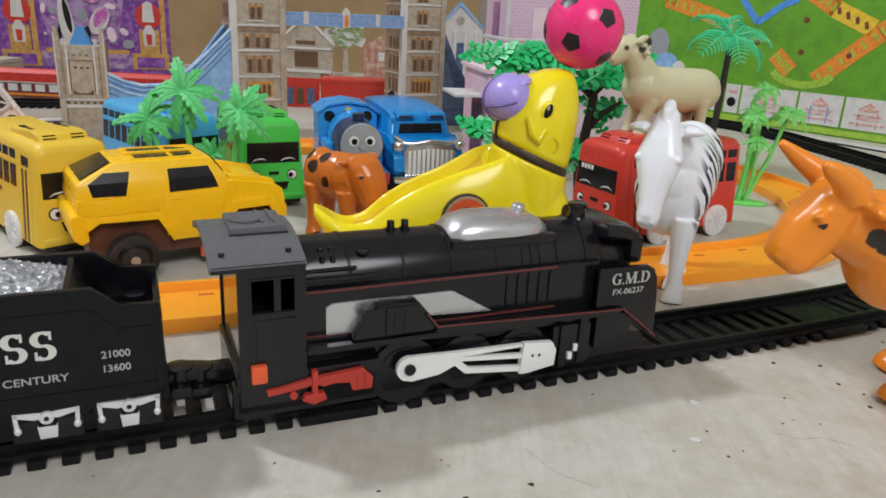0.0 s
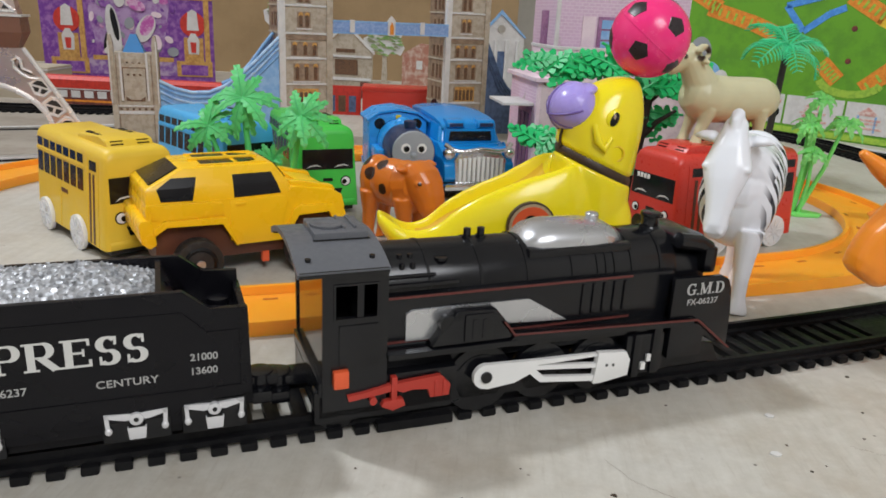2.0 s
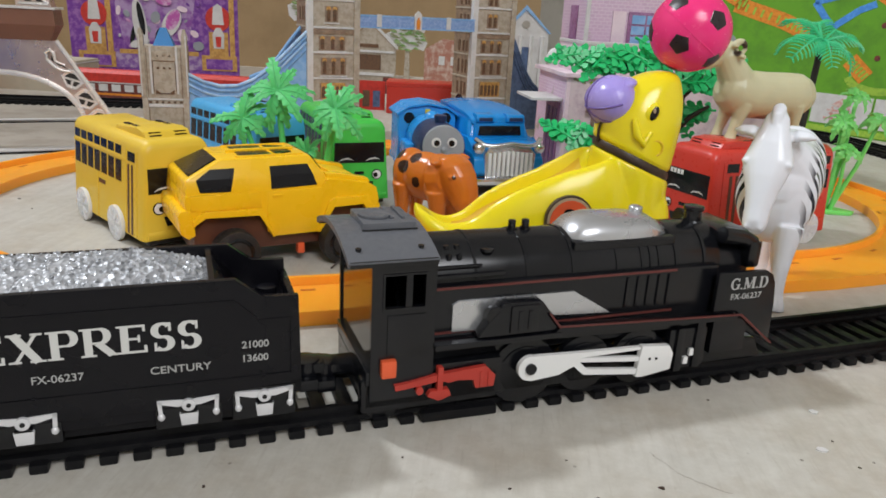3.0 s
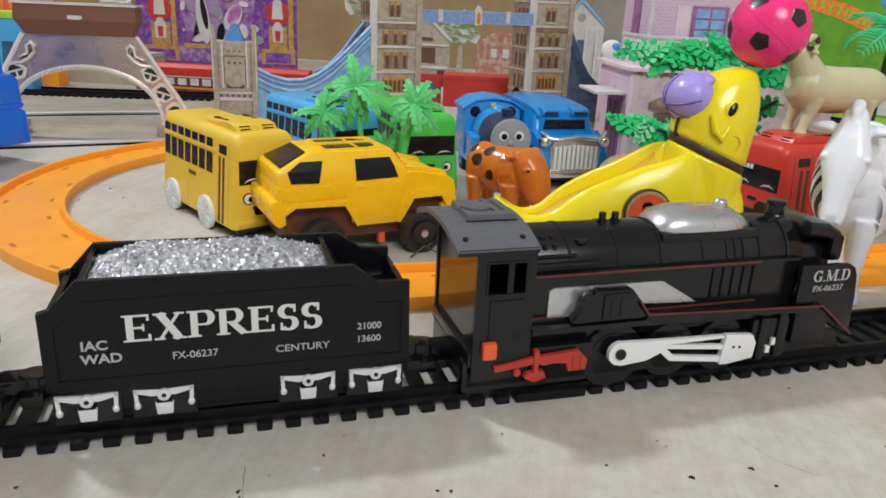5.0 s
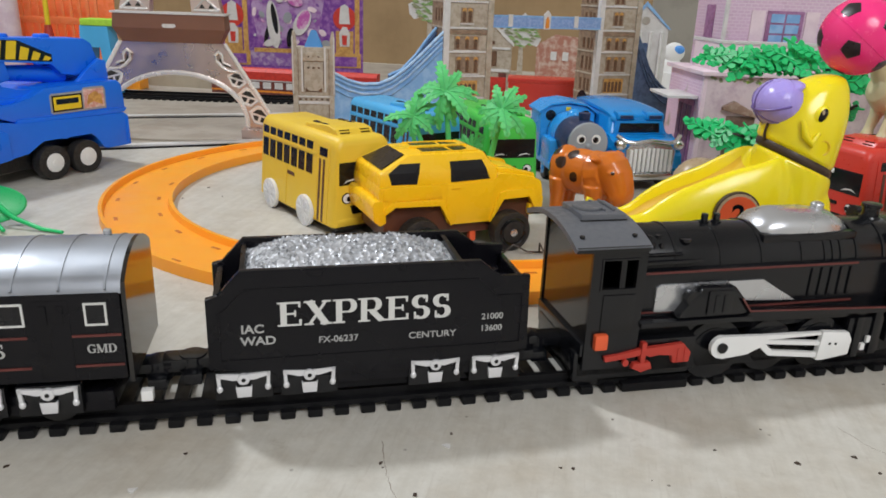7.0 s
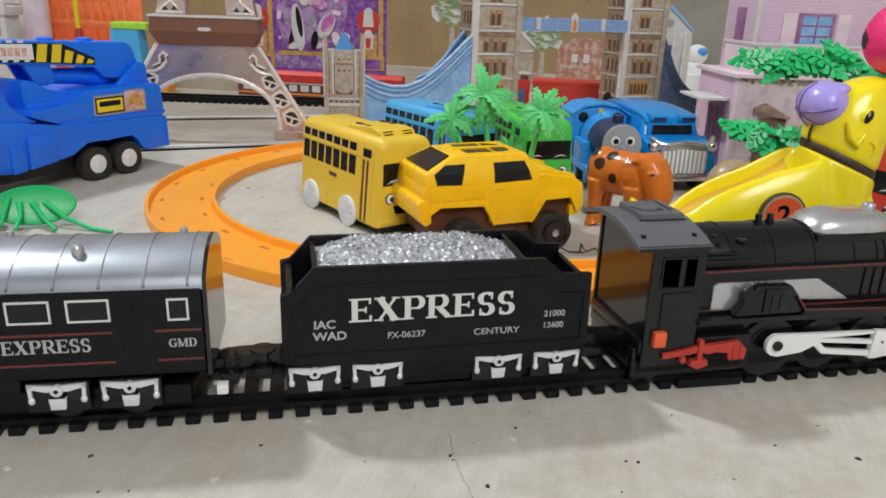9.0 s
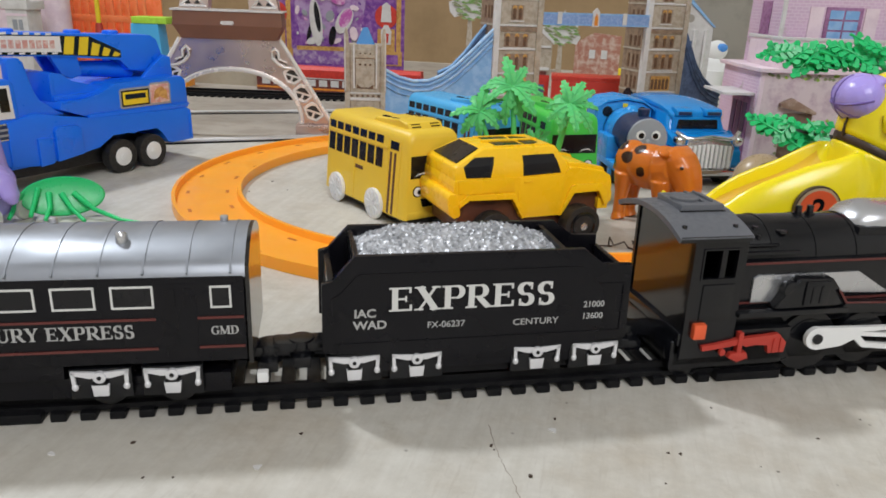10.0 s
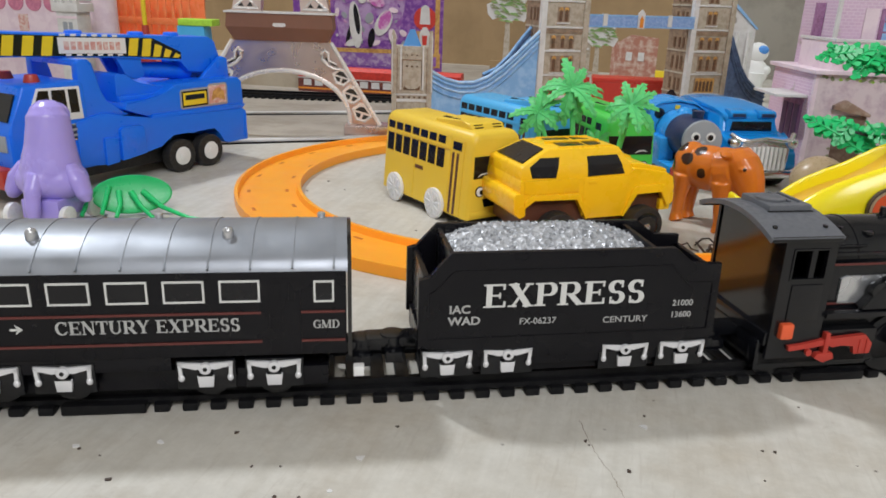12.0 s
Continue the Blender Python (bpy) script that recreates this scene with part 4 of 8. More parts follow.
# ---- vehicles: x forward, y to their left, middle at the origin ----
def road_wheel(parent, x, y, z, r, w, tyre_mat, hub_mat, spokes=0):
    s = 1 if y > 0 else -1
    wh = part("wheel", Kit().cyl((x, y, z), "y", r, w, 32, bev=min(1.2, w * 0.25)), tyre_mat, parent)
    if spokes:
        k = Kit().cyl((x, y + s * w * 0.5, z), "y", r * 0.25, 1.0, 16)
        for i in range(spokes):
            a = math.pi * 2 * i / spokes
            k.box(-0.55, -0.5, r * 0.2, 0.55, 0.5, r * 0.8, 0.1, Matrix.Translation((x, y + s * w * 0.5, z)) @ Matrix.Rotation(a, 4, "Y"))
        part("spokes", k, hub_mat, wh)
        part("hub_well", Kit().cyl((x, y + s * (w * 0.5 - 0.1), z), "y", r * 0.76, 0.5, 28), hub_mat, wh)
    else:
        part("rim", Kit().cyl((x, y + s * w * 0.42, z), "y", r * 0.55, w * 0.3, 24, bev=0.4).cyl((x, y + s * (w * 0.55), z), "y", r * 0.2, 1.2, 14, bev=0.2), hub_mat, wh)
    return wh


def bus(label, paint, m, wheels, number=False, lamp=1.0, sign=False):
    th = thing("toy_bus", label, "toy bus", m, "toy buses on the board")
    H = 57.5

    def half(z):
        """Half width of the body, which leans in towards the roof."""
        return 19.3 - 0.075 * (z - 28.0)

    def on_wall(x0, x1, z0, z1, s, out=0.18, deep=0.5):
        """A thin panel lying on the leaning side wall."""
        rows = []
        for d in (-deep, out):
            rows.append([(x, s * (half(z) + d), z) for x, z in ((x0, z0), (x1, z0), (x1, z1), (x0, z1))])
        return Kit().loft(rows)

    rings = []
    for x, k, dz in ((-48.5, 0.90, 3.6), (-47.4, 0.965, 1.3), (-45.0, 1.0, 0.0), (45.0, 1.0, 0.0), (47.6, 0.985, 0.9), (49.0, 0.955, 2.4), (49.6, 0.90, 4.6)):
        ring = [(-half(6.5), 6.5), (-half(26.0), 26.0)]
        r = 5.6
        w = half(H - r)
        ring += [(-w + r - r * math.cos(radians(a)), H - r + r * math.sin(radians(a))) for a in (0, 18, 36, 54, 72, 90)]
        ring += [(-y, z) for y, z in reversed(ring)]
        rings.append([(x, y * k, z - dz * max(0.0, (z - 20) / 37.0)) for y, z in ring])
    part("body", Kit().loft(rings), paint, th, smooth=50)
    unit = part("roof_unit", Kit().prism([(1, H - 0.8), (3, H + 2.6), (30, H + 3.8), (38, H + 3.2), (41.5, H - 1.2)], "y", -12.0, 12.0, 1.2), paint, th)
    for x in (7, 17):
        for y in (-9.5, 7.5):
            for i in range(3):
                part("vent_slot", Kit().box(x + i * 2.6, y, H + 2.4, x + 1.7 + i * 2.6, y + 2.6, H + 3.5, 0.1), DARKWIN, unit)
    for y0 in (-9.8, 3.6):
        for x, z in ((38.4, H + 1.9), (39.6, H + 0.5)):
            part("vent_slot", Kit().box(x - 1.8, y0, z, x + 0.5, y0 + 6.2, z + 0.75), DARKWIN, unit)
    part("chassis", Kit().box(-45, -17.5, 3.5, 47.5, 17.5, 7.5, 0.5), TYRE, th)
    for s in (-1, 1):
        for i in range(7):
            x = -44.2 + i * 9.8
            part("side_window", on_wall(x, x + 7.6, 32.6, 43.8, s), DARKWIN, th)
            part("upper_window", on_wall(x, x + 7.6, 47.0, 51.6, s), DARKWIN, th)
        part("window_rail", on_wall(-45.2, 27.5, 44.6, 46.2, s, 0.45), paint, th)
        part("door_window", on_wall(30.4, 39.2, 45.4, 50.2, s), DARKWIN, th)
        for x in (30.2, 34.8):
            part("door_stripe", on_wall(x, x + 2.1, 7.2, 43.6, s, 0.2), BROWN, th)
        part("door_edge", on_wall(28.0, 28.7, 7.0, 51.5, s, 0.3), paint, th)
        part("door_edge", on_wall(41.2, 41.9, 7.0, 51.5, s, 0.3), paint, th)
        part("body_seam", on_wall(-10.6, -10.0, 7.0, 31.8, s, 0.25), paint, th)
        if number:
            part("number_bar", on_wall(-9.0, 0.2, 26.6, 28.8, s, 0.22), BROWN, th)
    fx = 49.6
    part("windscreen", Kit().prism([(-16.6, 30.8), (16.6, 30.8), (16.3, 43.8), (-16.3, 43.8)], "x", fx - 2, fx + 0.25, 0.2), DARKWIN, th)
    part("sign_window", Kit().prism([(-16.0, 45.2), (16.0, 45.2), (15.4, 48.9), (-15.4, 48.9)], "x", fx - 4.5, fx - 0.9), DARKWIN, th)
    part("route_plate", Kit().prism([(-9, 45.5), (9, 45.5), (9, 48.6), (-9, 48.6)], "x", fx - 4.5, fx - 0.7), WHITE if not number else paint, th)
    if sign:
        for i in range(4):
            part("sign_bar", Kit().box(fx - 1, -13.0 + i * 2.7, 40.6, fx + 0.4, -11.0 + i * 2.7, 43.2, 0.1), WHITE, th)
    for s in (-1, 1):
        eye = part("headlight", Kit().cyl((fx, s * 11.7, 23.0), "x", 4.2 * lamp, 0.8, 24, bev=0.2), DARKWIN, th)
        part("headlight_white", Kit().cyl((fx + 0.25, s * 11.6, 23.0), "x", 3.5 * lamp, 0.8, 24, bev=0.2), WHITE, eye)
        part("headlight_centre", Kit().cyl((fx + 0.5, s * 10.6, 22.8), "x", 1.9 * lamp, 0.8, 16), DARKWIN, eye)
        wipe = [(s * 9 - 5, 31.8), (s * 9 - 2.6, 33.6), (s * 9 + 1.5, 34.2), (s * 9 + 5, 32.6), (s * 9 + 1.4, 33.3), (s * 9 - 2.4, 32.8)]
        part("wiper_mark", Kit().prism(wipe, "x", fx + 0.1, fx + 0.5), WHITEINK, th)
    part("nose", Kit().box(fx - 1, -3.2, 23.2, fx + 0.6, 3.2, 25.2, 0.5), DARKWIN, th)
    part("bumper_grille", Kit().prism([(-9.5, 18.4), (-8, 13.4), (8, 13.4), (9.5, 18.4)], "x", fx - 1, fx + 0.3), DARKWIN, th)
    part("bumper", Kit().prism([(44.5, 6.6), (44.5, 11.0), (50.0, 11.0), (50.6, 9.5), (50.0, 6.6)], "y", -18.5, 18.5, 0.6), paint, th)
    for x in (-29.6, 17.0):
        for y in (-21.6, 21.6):
            if wheels == "white":
                road_wheel(th, x, y, 9.6, 9.6, 2.4, CLEARWHITE, CLEARWHITE, 9)
            else:
                road_wheel(th, x, y * 0.9, 9.0, 9.0, 5.0, TYRE, SILVER)
    return th


bus("yellow plastic toy bus with white spoked wheels", BUSYELLOW, pose(-0.2206, 0.3905, 0, 0, 0, -40.5), "white", number=True, lamp=0.78)
bus("sky-blue plastic toy bus behind the palms", CYAN, pose(-0.1977, 0.4960, 0, 0, 0, -42), "black")
bus("green plastic toy bus behind the palms", BUSGREEN, pose(-0.1330, 0.5030, 0, 0, 0, -62), "black", lamp=0.8)
bus("red plastic toy bus with white spoked wheels", BUSRED, pose(0.1325, 0.4610, 0, 0, 0, 212) @ Matrix.Scale(1.04, 4), "white", lamp=0.66, sign=True)


def off_road_car(m):
    th = thing("toy_car", "yellow plastic toy off-road car with black windows", "toy car", m)
    hw = 22.5
    low = [(-44.5, 20), (-46, 36), (-45.4, 39.4), (21, 39.2), (24, 43.2), (28, 42.8), (46, 40), (51, 37), (52.5, 31), (52, 21), (47.5, 20.5), (43.8, 29.2), (27, 28.8), (20, 16), (-4.8, 16), (-11, 28), (-37, 28.8), (-44, 24)]
    part("lower_body", Kit().prism(low, "y", -hw, hw, 1.0), CARYELLOW, th)
    rings = [[(x0, -w, z), (x1, -w, z), (x1, w, z), (x0, w, z)] for x0, x1, w, z in ((-45.5, 26.0, hw - 0.6, 39.0), (-44.8, 22.5, hw - 2.0, 46.0), (-27.0, 16.5, hw - 6.2, 54.6))]
    tmp = bmesh.new()
    vs = [[tmp.verts.new(p) for p in r] for r in rings]
    for a, c in zip(vs, vs[1:]):
        for q in range(4):
            tmp.faces.new((a[q], a[(q + 1) % 4], c[(q + 1) % 4], c[q]))
    tmp.faces.new(vs[0][::-1])
    tmp.faces.new(vs[-1])
    part("cabin", Kit().take(tmp, None, 0.9), CARYELLOW, th)

    def on_side(x, z, s, out=0.25):
        inset = 0.6 + 1.4 * (z - 39.0) / 7.0 if z < 46 else 2.0 + 4.2 * (z - 46) / 8.6
        return (x, s * (hw - inset + out), z)

    for s in (-1, 1):
        for nm, quad in (("rear_window", [(-40.0, 46.0), (-33.0, 50.4), (-21.6, 50.4), (-22.8, 46.0)]), ("rear_window_low", [(-40.0, 46.0), (-22.8, 46.0), (-24.4, 39.9), (-38.6, 40.3)]), ("door_window", [(-4.7, 46.0), (-4.6, 50.4), (14.6, 50.6), (16.6, 46.0)]), ("door_window_low", [(-4.8, 39.8), (-4.7, 46.0), (16.6, 46.0), (18.6, 40.4)])):
            tmp = bmesh.new()
            f = [tmp.verts.new(on_side(x, z, s)) for x, z in quad]
            g = [tmp.verts.new(on_side(x, z, s, -0.6)) for x, z in quad]
            n = len(quad)
            tmp.faces.new(f)
            tmp.faces.new(g[::-1])
            for i in range(n):
                tmp.faces.new((f[i], g[i], g[(i + 1) % n], f[(i + 1) % n]))
            part(nm, Kit().take(tmp), DARKWIN, th, smooth=0)
        lo, hi = min(s * (hw - 0.6), s * (hw + 0.35)), max(s * (hw - 0.6), s * (hw + 0.35))
        part("door_panel", Kit().prism([(-7.4, 18.5), (-7.4, 38.8), (20.4, 39.2), (21.6, 35), (18.0, 18.5)], "y", lo, hi, 0.5), CARYELLOW, th)
        part("door_handle", Kit().box(-4.5, s * (hw + 0.5) - 0.4, 36.0, 0.5, s * (hw + 0.5) + 0.4, 37.2, 0.3), CARYELLOW, th)
        part("rear_panel", Kit().prism([(-43.5, 32), (-43.5, 39.2), (-11, 38.6), (-9.8, 31.5), (-38, 31.6)], "y", lo, hi, 0.5), CARYELLOW, th)
        lo, hi = min(s * (hw - 0.6), s * (hw + 1.3)), max(s * (hw - 0.6), s * (hw + 1.3))
        part("fender_flare", Kit().prism([(18.6, 16), (24.6, 31.8), (28, 33.4), (45, 33.0), (49.4, 27), (49.8, 20.8), (47.5, 20.5), (43.8, 29.2), (27, 28.8), (20.2, 16)], "y", lo, hi, 0.4), CARYELLOW, th)
        part("fender_flare", Kit().prism([(-3.6, 16), (-9.6, 30.4), (-38, 31.4), (-43, 27.5), (-42.5, 24.2), (-37, 28.8), (-11, 28), (-5.0, 16)], "y", lo, hi, 0.4), CARYELLOW, th)
        part("hood_rail", Kit().prism([(24, 42.4), (24, 45.4), (30, 45.2), (47, 41.6), (48.5, 39.0)], "y", s * 17.6 - 2.6, s * 17.6 + 2.6, 0.7), CARYELLOW, th)
        part("headlamp", Kit().box(50.6, s * 15.5 - 4, 27.5, 52.9, s * 15.5 + 4, 31.5, 0.4), ORANGEWALL, th)
        part("mud_flap", Kit().box(44.5, s * 20.0 - 2.0, 17.5, 51.5, s * 20.0 + 2.0, 24.0, 0.8), CARYELLOW, th)
    # slanted rear glass and roof panels
    tmp = bmesh.new()
    tmp.faces.new([tmp.verts.new((x - 0.4, y, z + 0.5)) for x, y, z in ((-42.4, -16.2, 47.3), (-42.4, 16.2, 47.3), (-28.6, 12.6, 54.0), (-28.6, -12.6, 54.0))])
    ext = bmesh.ops.extrude_face_region(tmp, geom=list(tmp.faces))
    bmesh.ops.translate(tmp, verts=[v for v in ext["geom"] if isinstance(v, bmesh.types.BMVert)], vec=(0.8, 0, -0.9))
    part("rear_glass", Kit().take(tmp), DARKWIN, th, smooth=0)
    for s in (-1, 1):
        part("roof_panel", Kit().box(-17, s * 7.2 - 5.4, 54.0, -1.5, s * 7.2 + 5.4, 55.0, 0.1), DARKWIN, th)
    part("roof_panel", Kit().prism([(1.0, -12.0), (10, -7.5), (10, 7.5), (1.0, 12.0)], "z", 54.2, 55.1), DARKWIN, th)
    part("roof_ridge", Kit().box(-21, -1.3, 54.0, 13, 1.3, 56.0, 0.4), CARYELLOW, th)
    part("roof_rail", Kit().box(-20, -14.6, 54.0, 14, -13.2, 55.4, 0.4), CARYELLOW, th)
    part("roof_rail", Kit().box(-20, 13.2, 54.0, 14, 14.6, 55.4, 0.4), CARYELLOW, th)
    part("front_screen", Kit().prism([(17.0, 53.4), (22.4, 46.2), (23.2, 46.8), (17.8, 54.0)], "y", -15, 15), DARKWIN, th)
    part("rear_bumper", Kit().prism([(-48.6, 21.5), (-49.4, 30), (-48.2, 32.5), (-44, 32.5), (-42.0, 27.0), (-41.6, 20.0), (-45, 18.4)], "y", -hw - 0.6, hw + 0.6, 1.0), CARYELLOW, th)
    part("front_bumper", Kit().box(47.5, -hw + 1.0, 21, 54.0, hw - 1.0, 28.0, 1.2), CARYELLOW, th)
    part("hood_vent", Kit().prism([(30, 42.6), (43, 40.4), (43, 41.6), (30, 44.0)], "y", -11, 11, 0.3), CARYELLOW, th)
    part("chassis", Kit().box(-42, -19, 9.5, 47, 19, 30, 1.0), BROWN, th, "dark brown chassis")
    part("guide_pin", Kit().box(9, -20, 4.5, 12.5, -16, 10, 0.4), REDORANGE, th)
    for x in (-24.5, 29.8):
        for y in (-27.0, 27.0):
            road_wheel(th, x, y, 11.3, 11.3, 9, TYRE, TYRE, 0)
            s = 1 if y > 0 else -1
            part("wheel_ring", Kit().lathe([(7.4, -0.3), (8.2, 0.4), (7.4, 0.7), (6.6, 0.2)], 28, Matrix.Translation((x, y + s * 4.6, 11.3)) @ Matrix.Rotation(radians(-90 * s), 4, "X")), BLACK, th)
            part("hub_nut", Kit().cyl((x, y + s * 5.4, 11.3), "y", 2.2, 1.4, 16, bev=0.4), SILVER, th)
    return th


off_road_car(pose(-0.1376, 0.3621, 0, 0, 0, 35.3))


def tank_engine(m):
    th = thing("toy_tank_engine", "blue toy tank engine with a plain grey round front", "toy engine", m)
    part("running_plate", Kit().box(-58, -21, 12, 36, 21, 17, 0.8), ENGINEBLUE, th)
    part("side_tank", Kit().box(-14, -21, 16, 12, -9, 34, 2.0).box(-14, 9, 16, 12, 21, 34, 2.0), ENGINEBLUE, th)
    part("boiler", Kit().cyl((8, 0, 36), "x", 15.8, 58, 40, bev=1.2), NAVY, th, "navy boiler")
    part("boiler_band", Kit().cyl((-4, 0, 36.1), "x", 16.3, 20, 40, bev=0.6), ENGINEBLUE, th)
    face = part("front_disc", Kit().cyl((37.5, 0, 37), "x", 14.8, 4, 40, bev=1.4), FACEGREY, th, "plain grey round front plate")
    for s in (-1, 1):
        part("round_mark", Kit().cyl((39.4, s * 5.6, 40), "x", 3.4, 0.9, 20), WHITE, face)
        part("round_mark", Kit().cyl((39.8, s * 5.2, 39.6), "x", 2.1, 0.9, 18), DARKWIN, face)
    part("round_mark", Kit().ball((39.5, 0, 35), (1.6, 2.4, 2.2)), FACEGREY, face)
    part("chimney", Kit().cyl((25, 0, 52), "z", 3.6, 8, 24, r2=4.4, bev=0.6).cyl((25, 0, 56), "z", 4.4, 1.6, 24, bev=0.5), NAVY, th)
    part("dome", Kit().ball((0, 0, 50), (6, 6, 6)), ENGINEBLUE, th)
    part("whistle", Kit().cyl((-13, -12, 40), "z", 2.2, 9, 14, bev=0.5), TAN, th)
    # cab with two round front windows under a bowed roof
    part("cab", Kit().prism([(-22, 16), (-22, 51), (-14, 55.5), (0, 57.5), (14, 55.5), (22, 51), (22, 16)], "x", -46, -16, 1.2), ENGINEBLUE, th)
    part("cab_roof", Kit().prism([(-23.5, 50), (-14.5, 56.0), (0, 58.2), (14.5, 56.0), (23.5, 50), (23.5, 51.5), (14.5, 57.4), (0, 59.6), (-14.5, 57.4), (-23.5, 51.5)], "x", -50, -14), ENGINEBLUE, th)
    for s in (-1, 1):
        part("round_window", Kit().cyl((-15.9, s * 14, 48.5), "x", 4.0, 0.9, 20), DARKWIN, th)
    part("number_bar", Kit().box(-16.2, -2, 52, -15.6, 2, 55, 0.2), WARNYELLOW, th)
    part("bunker", Kit().box(-58, -20, 16, -46, 20, 40, 1.5), ENGINEBLUE, th)
    part("buffer_beam", Kit().box(36, -20, 9, 39, 20, 17, 0.5), RED, th)
    for x in (-36, -8, 20):
        for y in (-17, 17):
            road_wheel(th, x, y, 8.5, 8.5, 5, TYRE, ENGINEBLUE)
    return th


tank_engine(pose(-0.0725, 0.5385, 0, 0, 0, -71))


def classic_car(m):
    th = thing("toy_vintage_car", "blue toy vintage car with a chrome grille", "toy car", m)
    hw = 24.0
    part("body", Kit().prism([(-50, 14), (-50, 36), (-40, 40), (26, 40), (30, 38), (44, 36.5), (47, 32), (47, 14)], "y", -hw, hw, 2.2), JEEPBLUE, th)
    b = Kit()
    tmp = bmesh.new()
    lo = [(-49, -hw + 1, 37), (29, -hw + 1, 37), (29, hw - 1, 37), (-49, hw - 1, 37)]
    hi = [(-44, -hw + 5.0, 56.5), (22, -hw + 4.5, 53.5), (22, hw - 4.5, 53.5), (-44, hw - 5.0, 56.5)]
    a, c = [tmp.verts.new(p) for p in lo], [tmp.verts.new(p) for p in hi]
    tmp.faces.new(a[::-1])
    tmp.faces.new(c)
    for i in range(4):
        tmp.faces.new((a[i], a[(i + 1) % 4], c[(i + 1) % 4], c[i]))
    b.take(tmp, None, 4.0, 4)
    part("cabin", b, JEEPBLUE, th)
    crown = []
    for x, z, w in ((-47, 54.0, 17), (-45, 56.0, 19.5), (-20, 57.2, 20.5), (10, 55.6, 20.5), (21, 53.4, 20.0), (25.5, 51.6, 19.0), (26.5, 50.4, 18.0)):
        crown.append([(x, w * c, z + 2.0 * (1 - abs(c) ** 3)) for c in (-1, -0.85, -0.6, -0.3, 0, 0.3, 0.6, 0.85, 1)] + [(x, w * c, z - 2.4) for c in (1, 0, -1)])
    part("roof_crown", Kit().loft(crown), JEEPBLUE, th, smooth=50)
    part("windscreen", Kit().prism([(-15.5, 40.6), (15.5, 40.6), (14.5, 47.6), (-14.5, 47.6)], "x", 25.5, 28.9, 0.4), DARKWIN, th)
    part("screen_frame", Kit().prism([(-19, 38.6), (19, 38.6), (17.5, 49.6), (-17.5, 49.6)], "x", 22.5, 28.2, 0.8), JEEPBLUE, th)
    for s in (-1, 1):
        part("roof_light", Kit().prism([(20, 50.5), (28.0, 49.6), (29.8, 50.8), (29.4, 54.0), (27.4, 55.6), (20, 56.4)], "y", s * 10.8 - 6.4, s * 10.8 + 6.4, 1.5), JEEPBLUE, th)
        part("headlamp", Kit().cyl((46, s * 21, 35), "x", 3.9, 5, 24, bev=0.8).ball((48.4, s * 21, 35), (1.8, 3.4, 3.4)), CHROME, th, "chrome headlamp")
        part("fender", Kit().prism([(20, 16), (22, 26), (28, 31), (40, 32), (48, 28), (50, 18), (46, 14)], "y", s * 19 - 5.5, s * 19 + 5.5, 1.4), JEEPBLUE, th)
        part("lamp_bar", Kit().tube([(44, s * 23, 41), (49, s * 18, 37.5), (50, s * 12, 37.0), (50.4, 0, 38.8)], [1.7, 1.6, 1.5, 1.4]), CHROME, th)
    for s in (-1, 1):
        part("roof_light_lens", Kit().box(28.6, s * 10.8 - 4.8, 51.0, 30.2, s * 10.8 + 4.8, 53.6, 0.4), NAVY, th)
        part("side_glass", Kit().prism([(-40, 42), (-40, 51), (-4, 51), (-4, 42)], "y", min(s * (hw - 2.6), s * (hw - 1.2)), max(s * (hw - 2.6), s * (hw - 1.2)), 0.3), DARKWIN, th)
    part("screen_sill", Kit().box(26, -19.5, 37.4, 32, 19.5, 39.2, 0.7), JEEPBLUE, th)
    gr = part("grille_frame", Kit().prism([(-17, 14), (-18, 31), (-14, 36), (0, 38), (14, 36), (18, 31), (17, 14)], "x", 46, 50, 0.8), SILVER, th, "chrome grille")
    for i in range(10):
        y = -14.4 + i * 3.2
        part("grille_bar", Kit().box(49.5, y - 1.0, 15.5, 51.2, y + 1.0, 33.5 - abs(y) * 0.1, 0.4), WHITE, gr)
    part("front_bumper", Kit().box(48, -25, 9.5, 53, 25, 14.5, 1.4), CHROME, th)
    for x in (-32, 32):
        for y in (-20, 20):
            road_wheel(th, x, y, 9.5, 9.5, 7, TYRE, CHROME)
    part("chassis", Kit().box(-48, -20, 7, 47, 20, 15, 0.8), TYRE, th)
    return th


classic_car(pose(-0.0350, 0.5720, 0, 0, 0, -67) @ Matrix.Diagonal((1.09, 1.09, 1.0, 1)))


